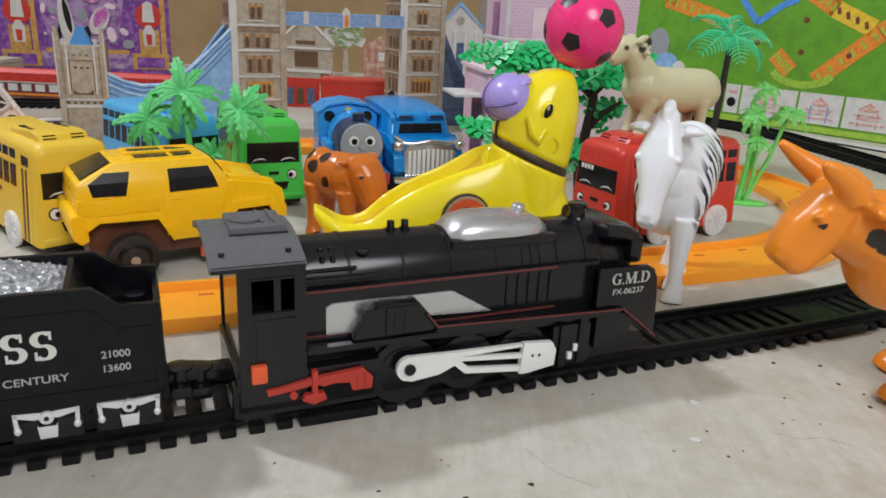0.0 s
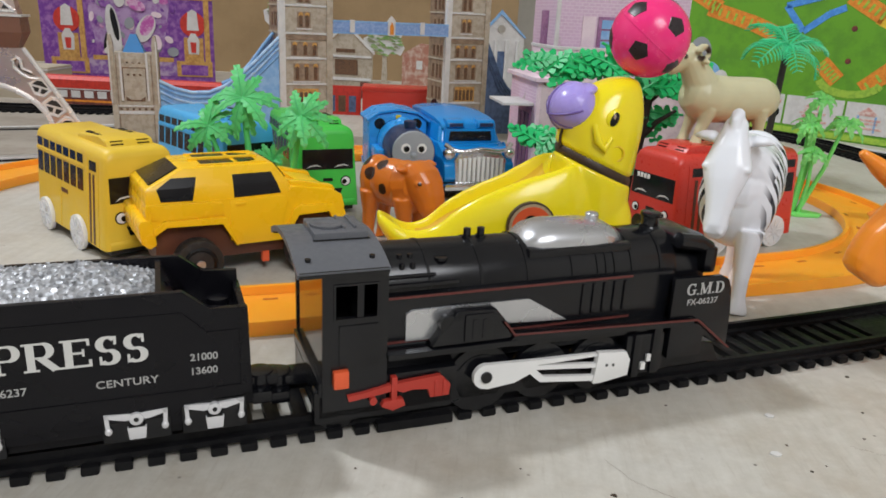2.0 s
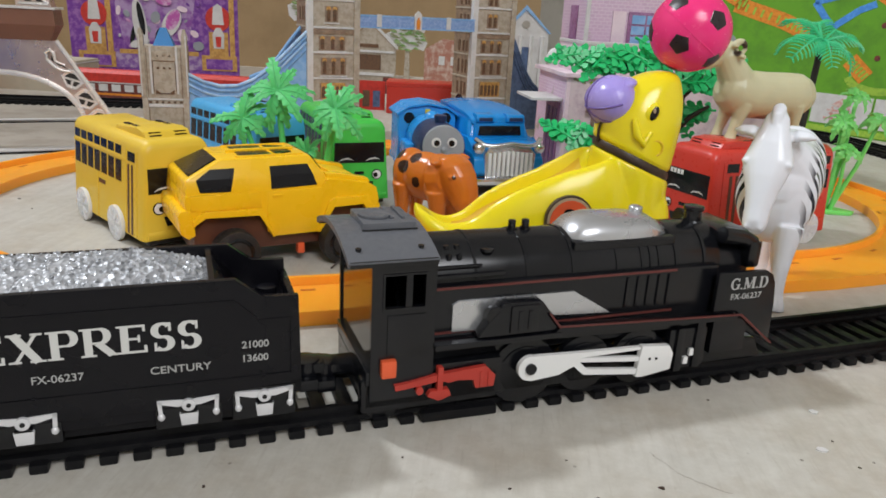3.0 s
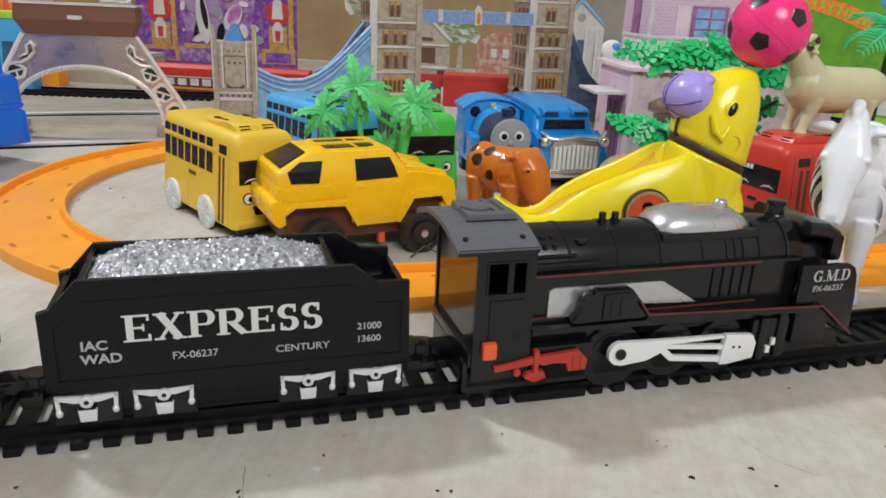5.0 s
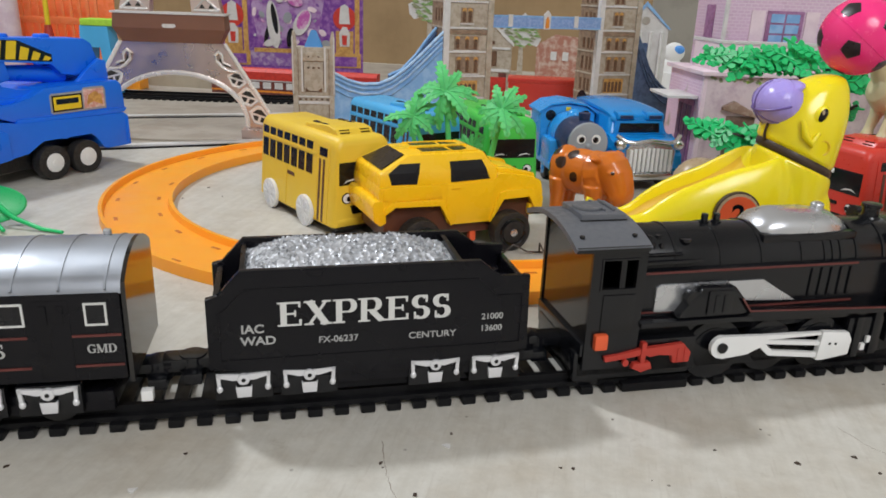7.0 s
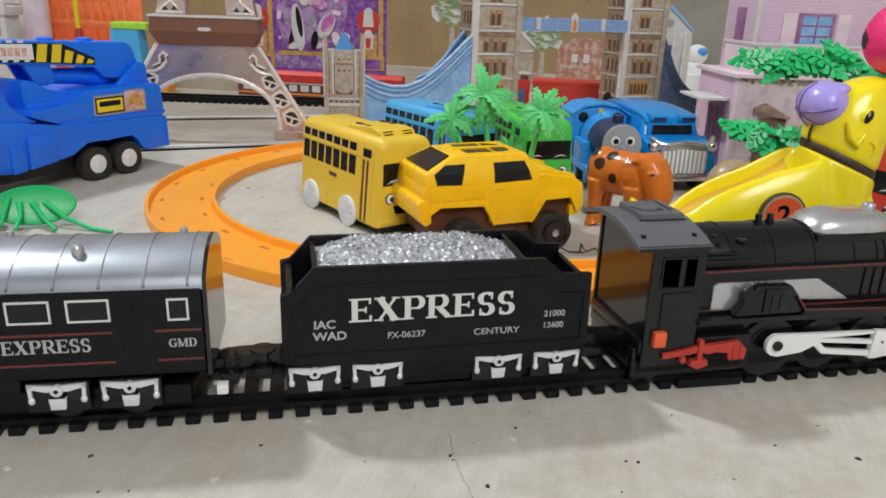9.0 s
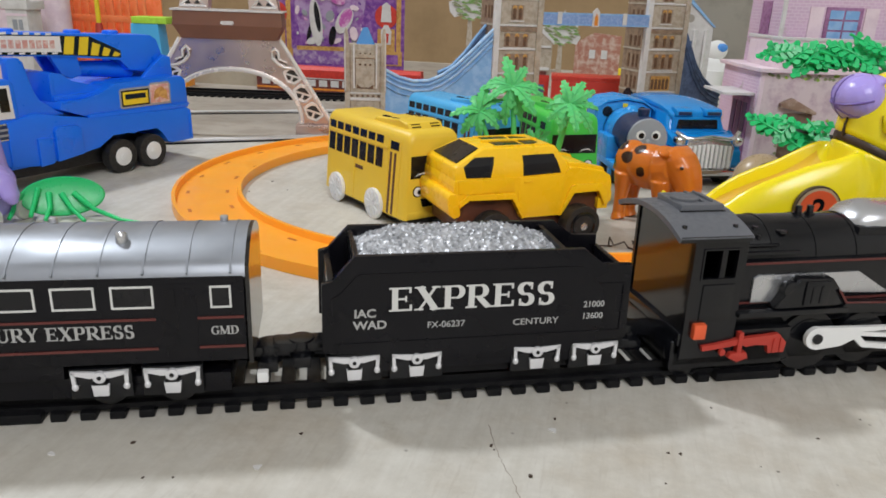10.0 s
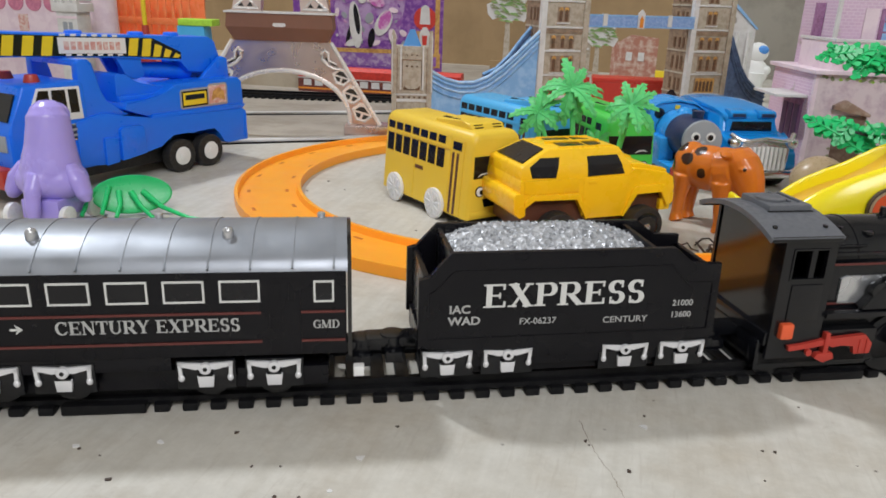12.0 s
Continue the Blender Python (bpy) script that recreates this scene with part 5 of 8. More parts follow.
def crane_truck(m):
    th = thing("toy_crane_truck", "blue plastic toy crane truck with striped boom", "toy truck", m)
    hw = 29.0
    # chassis with wheel arches, rising behind the cab
    ch = [(-85, 15), (-84, 38), (-80, 40.5), (5, 41.5), (37, 48.5), (46, 50), (64, 46), (64, 18), (47, 16), (14, 19.5), (0, 21), (-5.5, 26), (-11, 29), (-24, 29), (-28, 27), (-30.5, 27), (-34, 29), (-50, 29), (-55, 25), (-57, 19), (-60, 17.5), (-62.5, 15)]
    part("chassis", Kit().prism(ch, "y", -hw, hw, 0.9), CRANEBLUE, th)
    for s in (-1, 1):
        y0, y1 = (hw - 0.5, hw + 2.2) if s > 0 else (-hw - 2.2, -hw + 0.5)
        part("side_box", Kit().prism([(14, 19.5), (14, 37), (17, 39), (31, 40), (34, 38), (34, 17)], "y", y0, y1, 0.8), CRANEBLUE, th)
        part("side_step", Kit().prism([(36, 16.5), (36, 33), (46, 34), (46, 15.5)], "y", y0, y1 - 0.8, 0.6), CRANEBLUE, th)
        part("rear_rib", Kit().box(-83.5, y0, 17, -81.5, y1 - 1.4, 36, 0.5), CRANEBLUE, th)
    part("underside", Kit().box(-58, -19, 8, 100, 19, 20, 1.0), TYRE, th)
    # cab
    cab = part("cab", Kit().prism([(53, 16), (55, 70), (58, 72.5), (95, 71.5), (104, 50), (107, 44), (107, 14), (97, 14), (93, 24), (85, 27.5), (75, 27.5), (68, 24), (65, 16)], "y", -hw + 1, hw - 1, 1.6), CRANEBLUE, th)
    for s in (-1, 1):
        y0, y1 = (hw - 1.2, hw - 0.6) if s > 0 else (-hw + 0.6, -hw + 1.2)
        fr = part("window_frame", Kit().prism([(57.5, 48.5), (58.5, 69), (86.5, 69.5), (96, 49)], "y", y0, y1, 0.2), WHITE, cab, "white window frame")
        e0, e1 = (y0 + 0.2, y1 + 0.3) if s > 0 else (y0 - 0.3, y1 - 0.2)
        for quad in ([(60, 53), (60.6, 67.4), (66.5, 67.5), (66, 53)], [(68, 53), (68.6, 67.6), (77.5, 67.8), (77.5, 51)], [(79.5, 51), (79.5, 67.9), (85.5, 68), (93, 51)]):
            part("window_pane", Kit().prism(quad, "y", e0, e1), DARKWIN, fr)
        plate = part("door_plate", Kit().box(61, y0 - 0.2, 35.5, 74, y1 + 0.2, 46, 0.3), SILVER, cab)
        part("door_plate_dark", Kit().box(61.8, y0 - 0.4, 36.3, 73.2, y1 + 0.4, 45.2, 0.2), NAVY, plate)
        part("door_plate_bar", Kit().box(63.5, y0 - 0.6, 38.2, 71.5, y1 + 0.6, 39.6).box(63.5, y0 - 0.6, 41.6, 71.5, y1 + 0.6, 43.0), FACEGREY, plate)
        part("door_line", Kit().box(76.5, y0 - 0.2, 28, 77.1, y1 + 0.1, 48), NAVY, cab)
    part("windscreen", Kit().prism([(97.5, 66.2), (103.8, 50.6), (104.8, 51.0), (98.4, 66.8)], "y", -24, 24), DARKWIN, cab)
    for y in (-14, 14):
        part("beacon", Kit().cyl((80, y, 74), "z", 5, 5, 20, r2=3.5, bev=0.6), RED, cab, "red beacon")
    for y in (-19, 19):
        part("headlamp", Kit().box(106.5, y - 6, 33, 108, y + 6, 43, 0.8), FACEGREY, cab)
    part("front_bumper", Kit().box(105, -hw, 12, 115, hw, 24, 1.5), RED, th, "red front bumper")
    # curved guard behind the cab that carries the boom
    for s in (-1, 1):
        y0, y1 = (hw - 8, hw - 2) if s > 0 else (-hw + 2, -hw + 8)
        part("boom_guard", Kit().prism([(58, 46), (57.5, 82), (56, 85), (49.5, 85), (46.5, 82), (43.5, 64), (40, 57), (33, 52), (22, 47)], "y", y0, y1, 1.0), CRANEBLUE, th)
    part("guard_bar", Kit().box(51.5, -hw + 4, 80.5, 57, hw - 4, 85, 1.2), CRANEBLUE, th)
    # turret: slanted skirt, deck, engine hood at the rear
    tur = part("turret", Kit().prism([(-84, 41.5), (-82.5, 61), (-79, 64.5), (-18, 63.5), (-8, 58.5), (3.5, 54.5), (24, 54.5), (26, 50), (5, 42.5)], "y", -hw + 2, hw - 2, 1.2), CRANEBLUE, th)
    part("turret_skirt", Kit().prism([(-82, 40.4), (-84.5, 43.5), (5, 44.5), (6, 41.2)], "y", -hw + 0.8, hw - 0.8, 0.5), CRANEBLUE, tur)
    part("winch_floor", Kit().box(-30, -20, 54, 24, 20, 58, 0.8), CRANEBLUE, th)
    part("winch_front", Kit().prism([(24.5, 54), (24.5, 72.5), (21, 73.5), (21, 54)], "y", -18, 18, 0.6), CRANEBLUE, th)
    for s in (-1, 1):
        y0, y1 = (15, 18) if s > 0 else (-18, -15)
        part("winch_cheek", Kit().prism([(21.5, 56), (21.5, 73), (15, 72), (8, 66), (-6, 63), (-20, 62), (-20, 56)], "y", y0, y1, 0.6), CRANEBLUE, th)
        y0, y1 = (6, 10) if s > 0 else (-10, -6)
        part("boom_bracket", Kit().prism([(17, 84), (9, 70), (2, 67), (-6, 69), (-4, 82)], "y", y0, y1, 0.8), CRANEBLUE, th)
    part("cylinder", Kit().tube([(-52, 0, 68), (-30, 0, 71.0), (-8, 0, 72.5)], [6.0, 6.0, 5.4], 20), CRANEBLUE, th)
    part("cylinder_rod", Kit().tube([(-10, 0, 72.3), (6, 0, 73.2)], [3.2, 3.2], 16), CRANEBLUE, th)
    for s in (-1, 1):
        y0, y1 = (11.4, 15.4) if s > 0 else (-15.4, -11.4)
        part("boom_mount", Kit().prism([(-50, 62), (-64, 73), (-74, 80), (-80, 78), (-81, 63)], "y", y0, y1, 1.0), CRANEBLUE, th)
        part("pivot_pin", Kit().cyl((-72, (y0 + y1) / 2, 73), "y", 3.2, 5.2, 18, bev=0.6), CRANEBLUE, th)
    boom = part("boom", Kit().prism([(122, 103.5), (122, 88.5), (10, 82.5), (-38, 78.5), (-44, 70), (-56, 68.5), (-70, 70), (-77, 77), (-72, 91), (-66, 94.5), (-14, 96.5), (60, 100)], "y", -11, 11, 0.9), CRANEBLUE, th)
    for s in (-1, 1):
        y0, y1 = (11, 11.4) if s > 0 else (-11.4, -11)
        part("sign_back", Kit().prism([(120, 102.2), (120, 89.2), (10, 83.6), (-38.5, 79.4), (-38.5, 84.2), (-14, 95.0), (58, 98.6)], "y", y0, y1), BLACK, boom)
        e0, e1 = (y0 + 0.2, y1 + 0.25) if s > 0 else (y0 - 0.25, y1 - 0.2)
        for x, w, zt in ((0.0, 7.2, 95.2), (-10.8, 7.0, 94.6), (-19.4, 6.0, 91.0), (-27.6, 5.2, 87.4), (-35.6, 4.6, 84.0)):
            zb = 83.4 + x * 0.087 if x < 10 else 83.6
            part("warning_stripe", Kit().prism([(x, zb), (x + w, zb + 0.4), (x + w - 2.6, zt + (x > -15) * 0.2), (x - 2.6, zt - (x <= -15) * 2.0)], "y", e0, e1), WARNYELLOW, boom)
        for x in (63, 75.5, 88, 100.5, 113):
            zb = 86.4 + (x - 60) * 0.05
            part("warning_stripe", Kit().prism([(x, zb), (x + 7, zb + 0.3), (x + 4.4, zb + 12.0), (x - 2.6, zb + 11.8)], "y", e0, e1), WARNYELLOW, boom)
        for i in range(6):
            x = 14.5 + i * 7.6
            part("edge_check", Kit().box(x, e0, 96.4 + (x - 8) * 0.042, x + 3.8, e1, 97.8 + (x - 8) * 0.042).box(x - 3, e0, 83.9 + (x - 8) * 0.045, x + 0.8, e1, 85.1 + (x - 8) * 0.045), WHITE, boom)
        sg = part("sign_plate", Kit().prism([(8.5, 85.4), (8.5, 95.6), (58, 97.6), (58, 87.6)], "y", e0, e1), WHITE, boom, "white sign plate")
        for i in range(9):
            x = 13 + i * 4.7
            part("sign_bar", Kit().prism([(x, 88.0 + i * 0.2), (x, 93.2 + i * 0.2), (x + 3.5, 93.3 + i * 0.2), (x + 3.5, 88.1 + i * 0.2)], "y", e0 - 0.2, e1 + 0.2), FADEDRED, sg)
        w0, w1 = (hw - 2.2, hw - 1.6) if s > 0 else (-hw + 1.6, -hw + 2.2)
        st = part("sticker", Kit().prism([(-66.5, 45), (-67, 59.5), (-65, 61.6), (-49, 61.6), (-47.5, 59.6), (-22.5, 59.4), (-21, 57.6), (-21, 46.4), (-22.5, 45)], "y", w0, w1, 0.15), FACEGREY, tur, "silver-edged sticker")
        part("sticker_dark", Kit().box(-46.8, w0 - 0.1, 46.4, -22.4, w1 + 0.1, 58.0, 0.1), BLACK, st)
        part("sticker_yellow", Kit().box(-45.6, w0 - 0.2, 47.6, -23.6, w1 + 0.2, 56.8, 0.2), WARNYELLOW, st)
        part("sticker_bar", Kit().box(-43.4, w0 - 0.4, 51.6, -25.6, w1 + 0.4, 55.2), BLACK, st)
        part("sticker_picture", Kit().box(-65.2, w0 - 0.2, 46.6, -48, w1 + 0.2, 60.2, 0.2), FADEDRED, st)
        part("sticker_mark", Kit().prism([(-63.5, 48), (-63, 55), (-58, 58.5), (-52, 56), (-50, 49), (-56, 51)], "y", w0 - 0.4, w1 + 0.4), GOLDPRINT, st)
    for x, z in ((39, 98.5), (-9, 96.5), (-40, 95.4)):
        part("boom_knob", Kit().cyl((x, 0, z), "z", 5.5, 5, 20, bev=1.2), CRANEBLUE, boom)
    for x in (-16.7, -43.7):
        for y in (-26, 26):
            road_wheel(th, x, y, 12.2, 12.2, 9, TYRE, WHITE)
    for y in (-26, 26):
        road_wheel(th, 80, y, 12.2, 12.2, 9, TYRE, WHITE)
    return th


crane_truck(pose(-0.4614, 0.4011, 0, 0, 0, -105.2))


# ---- orange car track: a flat oval channel in the frame of the train ----
def orange_track():
    th = thing("orange_car_track", "orange plastic oval car track with low rims and slots", "toy track", pose(0, 0, 0, 0, 0, 21.7))
    u0, u1, v0, ri, ro = -3.1, 294.4, 487.6, 154.0, 197.0
    line = []
    n = 40
    for i in range(n):
        line.append(((u0 + (u1 - u0) * i / n, v0 - 1.0), (0, -1)))
    for i in range(n):
        a = radians(-90 + 180 * i / n)
        line.append(((u1, v0), (math.cos(a), math.sin(a))))
    for i in range(n):
        line.append(((u1 + (u0 - u1) * i / n, v0 + 1.0), (0, 1)))
    for i in range(n):
        a = radians(90 + 180 * i / n)
        line.append(((u0, v0), (math.cos(a), math.sin(a))))
    sec = [(ri, 0), (ro, 0), (ro, 6.5), (ro - 2.2, 6.5), (ro - 3.0, 2.6), (ri + 3.0, 2.6), (ri + 2.2, 6.5), (ri, 6.5)]
    rings = []
    for (cu, cv), (du, dv) in line:
        rings.append([(cu + du * r, cv + dv * r, z) for r, z in sec])
    rings.append(rings[0])
    part("channel", Kit().loft(rings, False), ORANGE, th)
    slot = None
    for i, ((cu, cv), (du, dv)) in enumerate(line):
        if i % 3:
            continue
        for r in (ri + 9, ro - 9):
            if slot is None:
                slot = Kit().box(-3.4, -1.1, 2.2, 3.4, 1.1, 2.75, 0.2)
                first = part("slot", slot, ORANGESLOT, th)
                ob = first
            else:
                ob = new("slot", first.data)
                ob.parent = th
            ob.matrix_basis = pose((cu + du * r) * 0.001, (cv + dv * r) * 0.001, 0, 0, 0, math.degrees(math.atan2(dv, du)) + 90)
    return th


orange_track()


# ---- figures: x forward, y to their left, feet at z = 0 ----
def striped(name):
    m, tree, bsdf = material(name)
    v = coords(tree)
    rot = tree.nodes.new("ShaderNodeMapping")
    rot.inputs["Rotation"].default_value = (0, radians(-24), 0)
    link(tree, v, rot.inputs["Vector"])
    w = tree.nodes.new("ShaderNodeTexWave")
    w.bands_direction = "X"
    w.inputs["Scale"].default_value, w.inputs["Distortion"].default_value = 66, 1.4
    w.inputs["Detail"].default_value, w.inputs["Detail Scale"].default_value = 2, 1.2
    link(tree, rot.outputs["Vector"], w.inputs["Vector"])
    band = ramp(tree, w.outputs["Fac"], [(0.55, (0, 0, 0)), (0.60, (1, 1, 1))])
    sep = tree.nodes.new("ShaderNodeSeparateXYZ")
    link(tree, v, sep.inputs[0])
    body = ramp(tree, sep.outputs["X"], [(0.0, (1, 1, 1)), (0.0255, (1, 1, 1)), (0.0265, (0, 0, 0))])
    legs = ramp(tree, sep.outputs["Z"], [(0.034, (0, 0, 0)), (0.038, (1, 1, 1)), (0.2, (1, 1, 1))])
    away = tree.nodes.new("ShaderNodeMath")
    away.operation = "ABSOLUTE"
    link(tree, sep.outputs["Y"], away.inputs[0])
    flank = ramp(tree, away.outputs[0], [(0.0078, (0, 0, 0)), (0.0086, (1, 1, 1))])
    legs = mixed(tree, 1.0, legs, flank, "MULTIPLY")
    mask = mixed(tree, 1.0, mixed(tree, 1.0, band, body, "MULTIPLY"), legs, "MULTIPLY")
    link(tree, mixed(tree, mask, (0.84, 0.87, 0.93), (0.02, 0.022, 0.035)), bsdf.inputs["Base Color"])
    bsdf.inputs["Roughness"].default_value = 0.25
    bump(tree, bsdf, noise_node(tree, v, 800, 3), 0.15, 0.00006)
    return m


def four_legs(k, xs, ys, top, r0, r1, hoof):
    for x, lean in xs:
        for y in ys:
            k.tube([(x, y, top), (x + lean * 0.5, y, top * 0.55), (x + lean, y, hoof), (x + lean + 0.5, y, 1.2), (x + lean + 1, y, 0)], [r0, r0 * 0.62, r1, r1 * 1.35, r1 * 1.5], 14)


def zebra(m):
    k = Kit()
    k.ball((-6, -2.5, 58), (31, 18.8, 23.5)).ball((-26, -1, 61), (14, 17, 20)).ball((9, -3, 53), (14.5, 18.0, 24))
    k.tube([(8, -1, 66), (17, -5, 74), (25, -7.5, 80)], [15, 10.5, 8], 18)
    # head held to its right: narrow poll, wide brow, tapered muzzle
    turn = Matrix.Translation((0, -7.6, 0)) @ Matrix.Translation((30, 0, 0)) @ Matrix.Rotation(radians(-2), 4, "Z") @ Matrix.Translation((-30, 0, 0))
    hd = Kit()
    rings = []
    for x, z, ry, rd in ((25.0, 92.5, 2.6, 2.4), (27.0, 90, 4.8, 4.4), (30.0, 85.0, 6.0, 6.0), (33.0, 78.5, 8.2, 7.2), (35.5, 71, 10.6, 7.8), (38.0, 65, 8.8, 7.4), (40.5, 58.5, 6.6, 6.4), (43.0, 51, 5.3, 5.6), (44.8, 46, 5.2, 5.2), (45.6, 42.8, 4.2, 3.8), (45.8, 41.0, 2.2, 1.8)):
        rings.append([(x + rd * 0.92 * math.sin(a), ry * math.copysign(abs(math.cos(a)) ** 0.75, math.cos(a)), z + rd * 0.35 * math.sin(a)) for a in (2 * math.pi * q / 20 for q in range(20))])
    hd.loft(rings)
    for s in (-1, 1):
        hd.tube([(28, s * 4.5, 81.5), (28, s * 9.5, 83), (27.5, s * 13.5, 83), (27, s * 17.0, 82.5)], [3.0, 4.2, 3.4, 1.0], 12, 0.62)
        hd.ball((39.0, s * 8.2, 71.5), (2.6, 2.2, 1.9))
        hd.ball((48.2, s * 2.7, 45.0), (1.5, 1.4, 1.5))
    hd.tube([(24, 0, 87), (27.5, 0, 93.6), (32.5, 0, 91), (35.0, 0, 85)], [3.0, 3.0, 2.4, 1.3], 12)
    bmesh.ops.transform(hd.bm, matrix=turn, verts=hd.bm.verts)
    k.take(hd.bm)
    k.tube([(-40, 0, 64), (-45, 0, 50), (-45, 0, 36)], [3.2, 2.4, 3.0], 12)
    for x, y in ((20, 5.2), (3, 3.4), (-22, 2.0), (-32, -3.0)):
        k.tube([(x - 4, y, 40), (x - 2, y, 26), (x, y, 16), (x + 1, y, 8), (x + 1.5, y, 2.5), (x + 2, y, 0)], [7.0, 4.6, 3.6, 3.6, 5.2, 5.4], 14)
    mat = striped("white_and_black_paint")
    return organic("zebra_figure", k, mat, m, "white plastic zebra figure with black flank stripes", "animal figure", 0.7, 3)


zebra(pose(0.1170, 0.3600, 0, 0, 0, -112))


def cow(m):
    k = Kit()
    k.ball((-8, 0, 50), (45, 19, 21)).ball((26, 0, 53), (20, 18, 21)).ball((-42, 0, 53), (16, 17, 18))
    k.tube([(26, 0, 58), (42, 0, 63), (54, 0, 67)], [18.5, 14.5, 11.5], 18)
    # head: broad flat forehead, square muzzle
    rings = []
    for x, z, ry, rd in ((51.5, 79.5, 4.5, 3.5), (53, 77, 8.4, 6.6), (56, 71.5, 9.8, 9.4), (59.5, 65.5, 10.2, 10.4), (63.0, 60.5, 9.4, 11.0), (66, 56, 8.8, 10.2), (68.4, 52.2, 8.8, 9.0), (70.0, 49.4, 7.8, 7.2), (70.8, 47.8, 5.2, 4.6)):
        rings.append([(x + rd * 0.8 * math.sin(a), ry * math.copysign(abs(math.cos(a)) ** 0.75, math.cos(a)), z + rd * 0.5 * math.sin(a)) for a in (2 * math.pi * q / 20 for q in range(20))])
    k.loft(rings)
    k.ball((52, 0, 64), (9, 8.5, 9))
    for s in (-1, 1):
        k.tube([(53.5, s * 6.5, 76), (58, s * 9.0, 80.5), (65, s * 10.8, 85.0), (71.0 - 2 * s, s * 11.4, 89.0 - 1.5 * s)], [6.4, 4.6, 3.5, 1.6], 14)
        k.tube([(50, s * 8.5, 74), (46, s * 16, 72.5), (41.5, s * 20.5, 68.5)], [3.2, 5.2, 1.4], 12, 0.5)
        k.tube([(62.5, s * 7.8, 70.5), (65.5, s * 9.4, 68.5), (63.0, s * 10.0, 65.8)], [1.6, 2.0, 1.4], 10)
        k.ball((73.6, s * 4.2, 52.6), (1.8, 1.9, 1.7))
    k.tube([(50, -9, 79), (53.5, -4, 82.2), (53.5, 4, 82.2), (50, 9, 79)], [2.2, 2.8, 2.8, 2.2], 12)
    for y, x in ((13, 13), (-13, -2)):
        k.tube([(x, y * 0.8, 44), (x, y, 24), (x + 1, y, 10), (x + 7, y, 5), (x + 9, y, 2), (x + 9.5, y, 0)], [10, 5.6, 4.8, 6.4, 7.6, 8.0], 14)
    for y in (-10.5, 10.5):
        k.tube([(-38, y, 44), (-39, y, 24), (-40, y, 8), (-39.5, y, 1.2), (-39, y, 0)], [10, 6.2, 5.2, 7.0, 7.8], 14)
    k.tube([(-56, 0, 60), (-61, 0, 44), (-60, 0, 30)], [3, 2.2, 3], 10)
    mat = spotted("orange_figure_paint", (0.86, 0.27, 0.02), [(63.6, 10.6, 65.6, 1.35), (65.4, 10.4, 65.3, 1.25), (67.0, 10.0, 65.0, 0.8), (63.6, -10.6, 65.6, 1.35), (65.4, -10.4, 65.3, 1.25), (46, 13, 63, 3.6), (42, 15, 61, 4.2), (37, 16.5, 60, 4.6), (4, 20, 58, 13), (-34, 18, 52, 11)], (0.02, 0.015, 0.012), 0.3, glow=0.2)
    return organic("cow_figure", k, mat, m, "orange plastic cow figure with black patches and horns", "animal figure", 0.8, 4)


cow(pose(0.1955, 0.2655, 0, 0, 0, 186))


def ram(m):
    k = Kit()
    k.tube([(-34, 0, 29), (-31, 0, 28.5), (-25, 0, 27.5), (-14, 0, 27), (0, 0, 26.5), (14, 0, 27), (24, 0, 29), (30, 0, 31), (33, 0, 32)], [5, 9.5, 12.6, 13.4, 13.8, 14.0, 13.0, 9.5, 5], 28)
    k.tube([(21, 0, 33), (28, 0, 43), (33, 0, 50)], [11.5, 8.6, 7.5], 16)
    k.tube([(31, 0, 54), (38, 0, 50), (44, 0, 45), (47, 0, 43)], [6, 7.2, 5.2, 3.8], 16)
    for s in (-1, 1):
        ring = [(31 + 3.4 * math.cos(a) - 2.5, s * (7.0 + 0.8 * a / 3), 53.5 + 3.4 * math.sin(a)) for a in [0.4 * i for i in range(14)]]
        k.tube(ring, [2.4 - 0.11 * i for i in range(14)], 10)
        k.tube([(29, s * 7, 50), (27, s * 12.5, 48)], [2.6, 1.2], 10)
    four_legs(k, ((19, 5), (-19, -2)), (-7, 7), 22, 6.0, 3.0, 5)
    k.tube([(-31, 0, 33), (-35, 0, 25)], [3, 2], 10)
    mat = spotted("cream_figure_paint", (0.60, 0.565, 0.36), [(40, 6.4, 51, 1.5), (40, -6.4, 51, 1.5), (25.5, 8.5, 55.5, 2.8), (30.5, 8.5, 51.0, 2.4), (25.5, -8.5, 55.5, 2.8), (30.5, -8.5, 51.0, 2.4), (2, 0, 12, 9), (-16, 0, 16, 7), (-35, 0, 26, 6)], (0.05, 0.03, 0.02), 0.34, glow=0.15, soft=0.25)
    return organic("ram_figure", k, mat, m, "cream plastic ram figure standing on the red bus", "animal figure", 0.7)


ram(pose(0.1330, 0.4640, 0.0612, 0, 0, 198) @ Matrix.Diagonal((0.92, 1.0, 1.0, 1.0)))


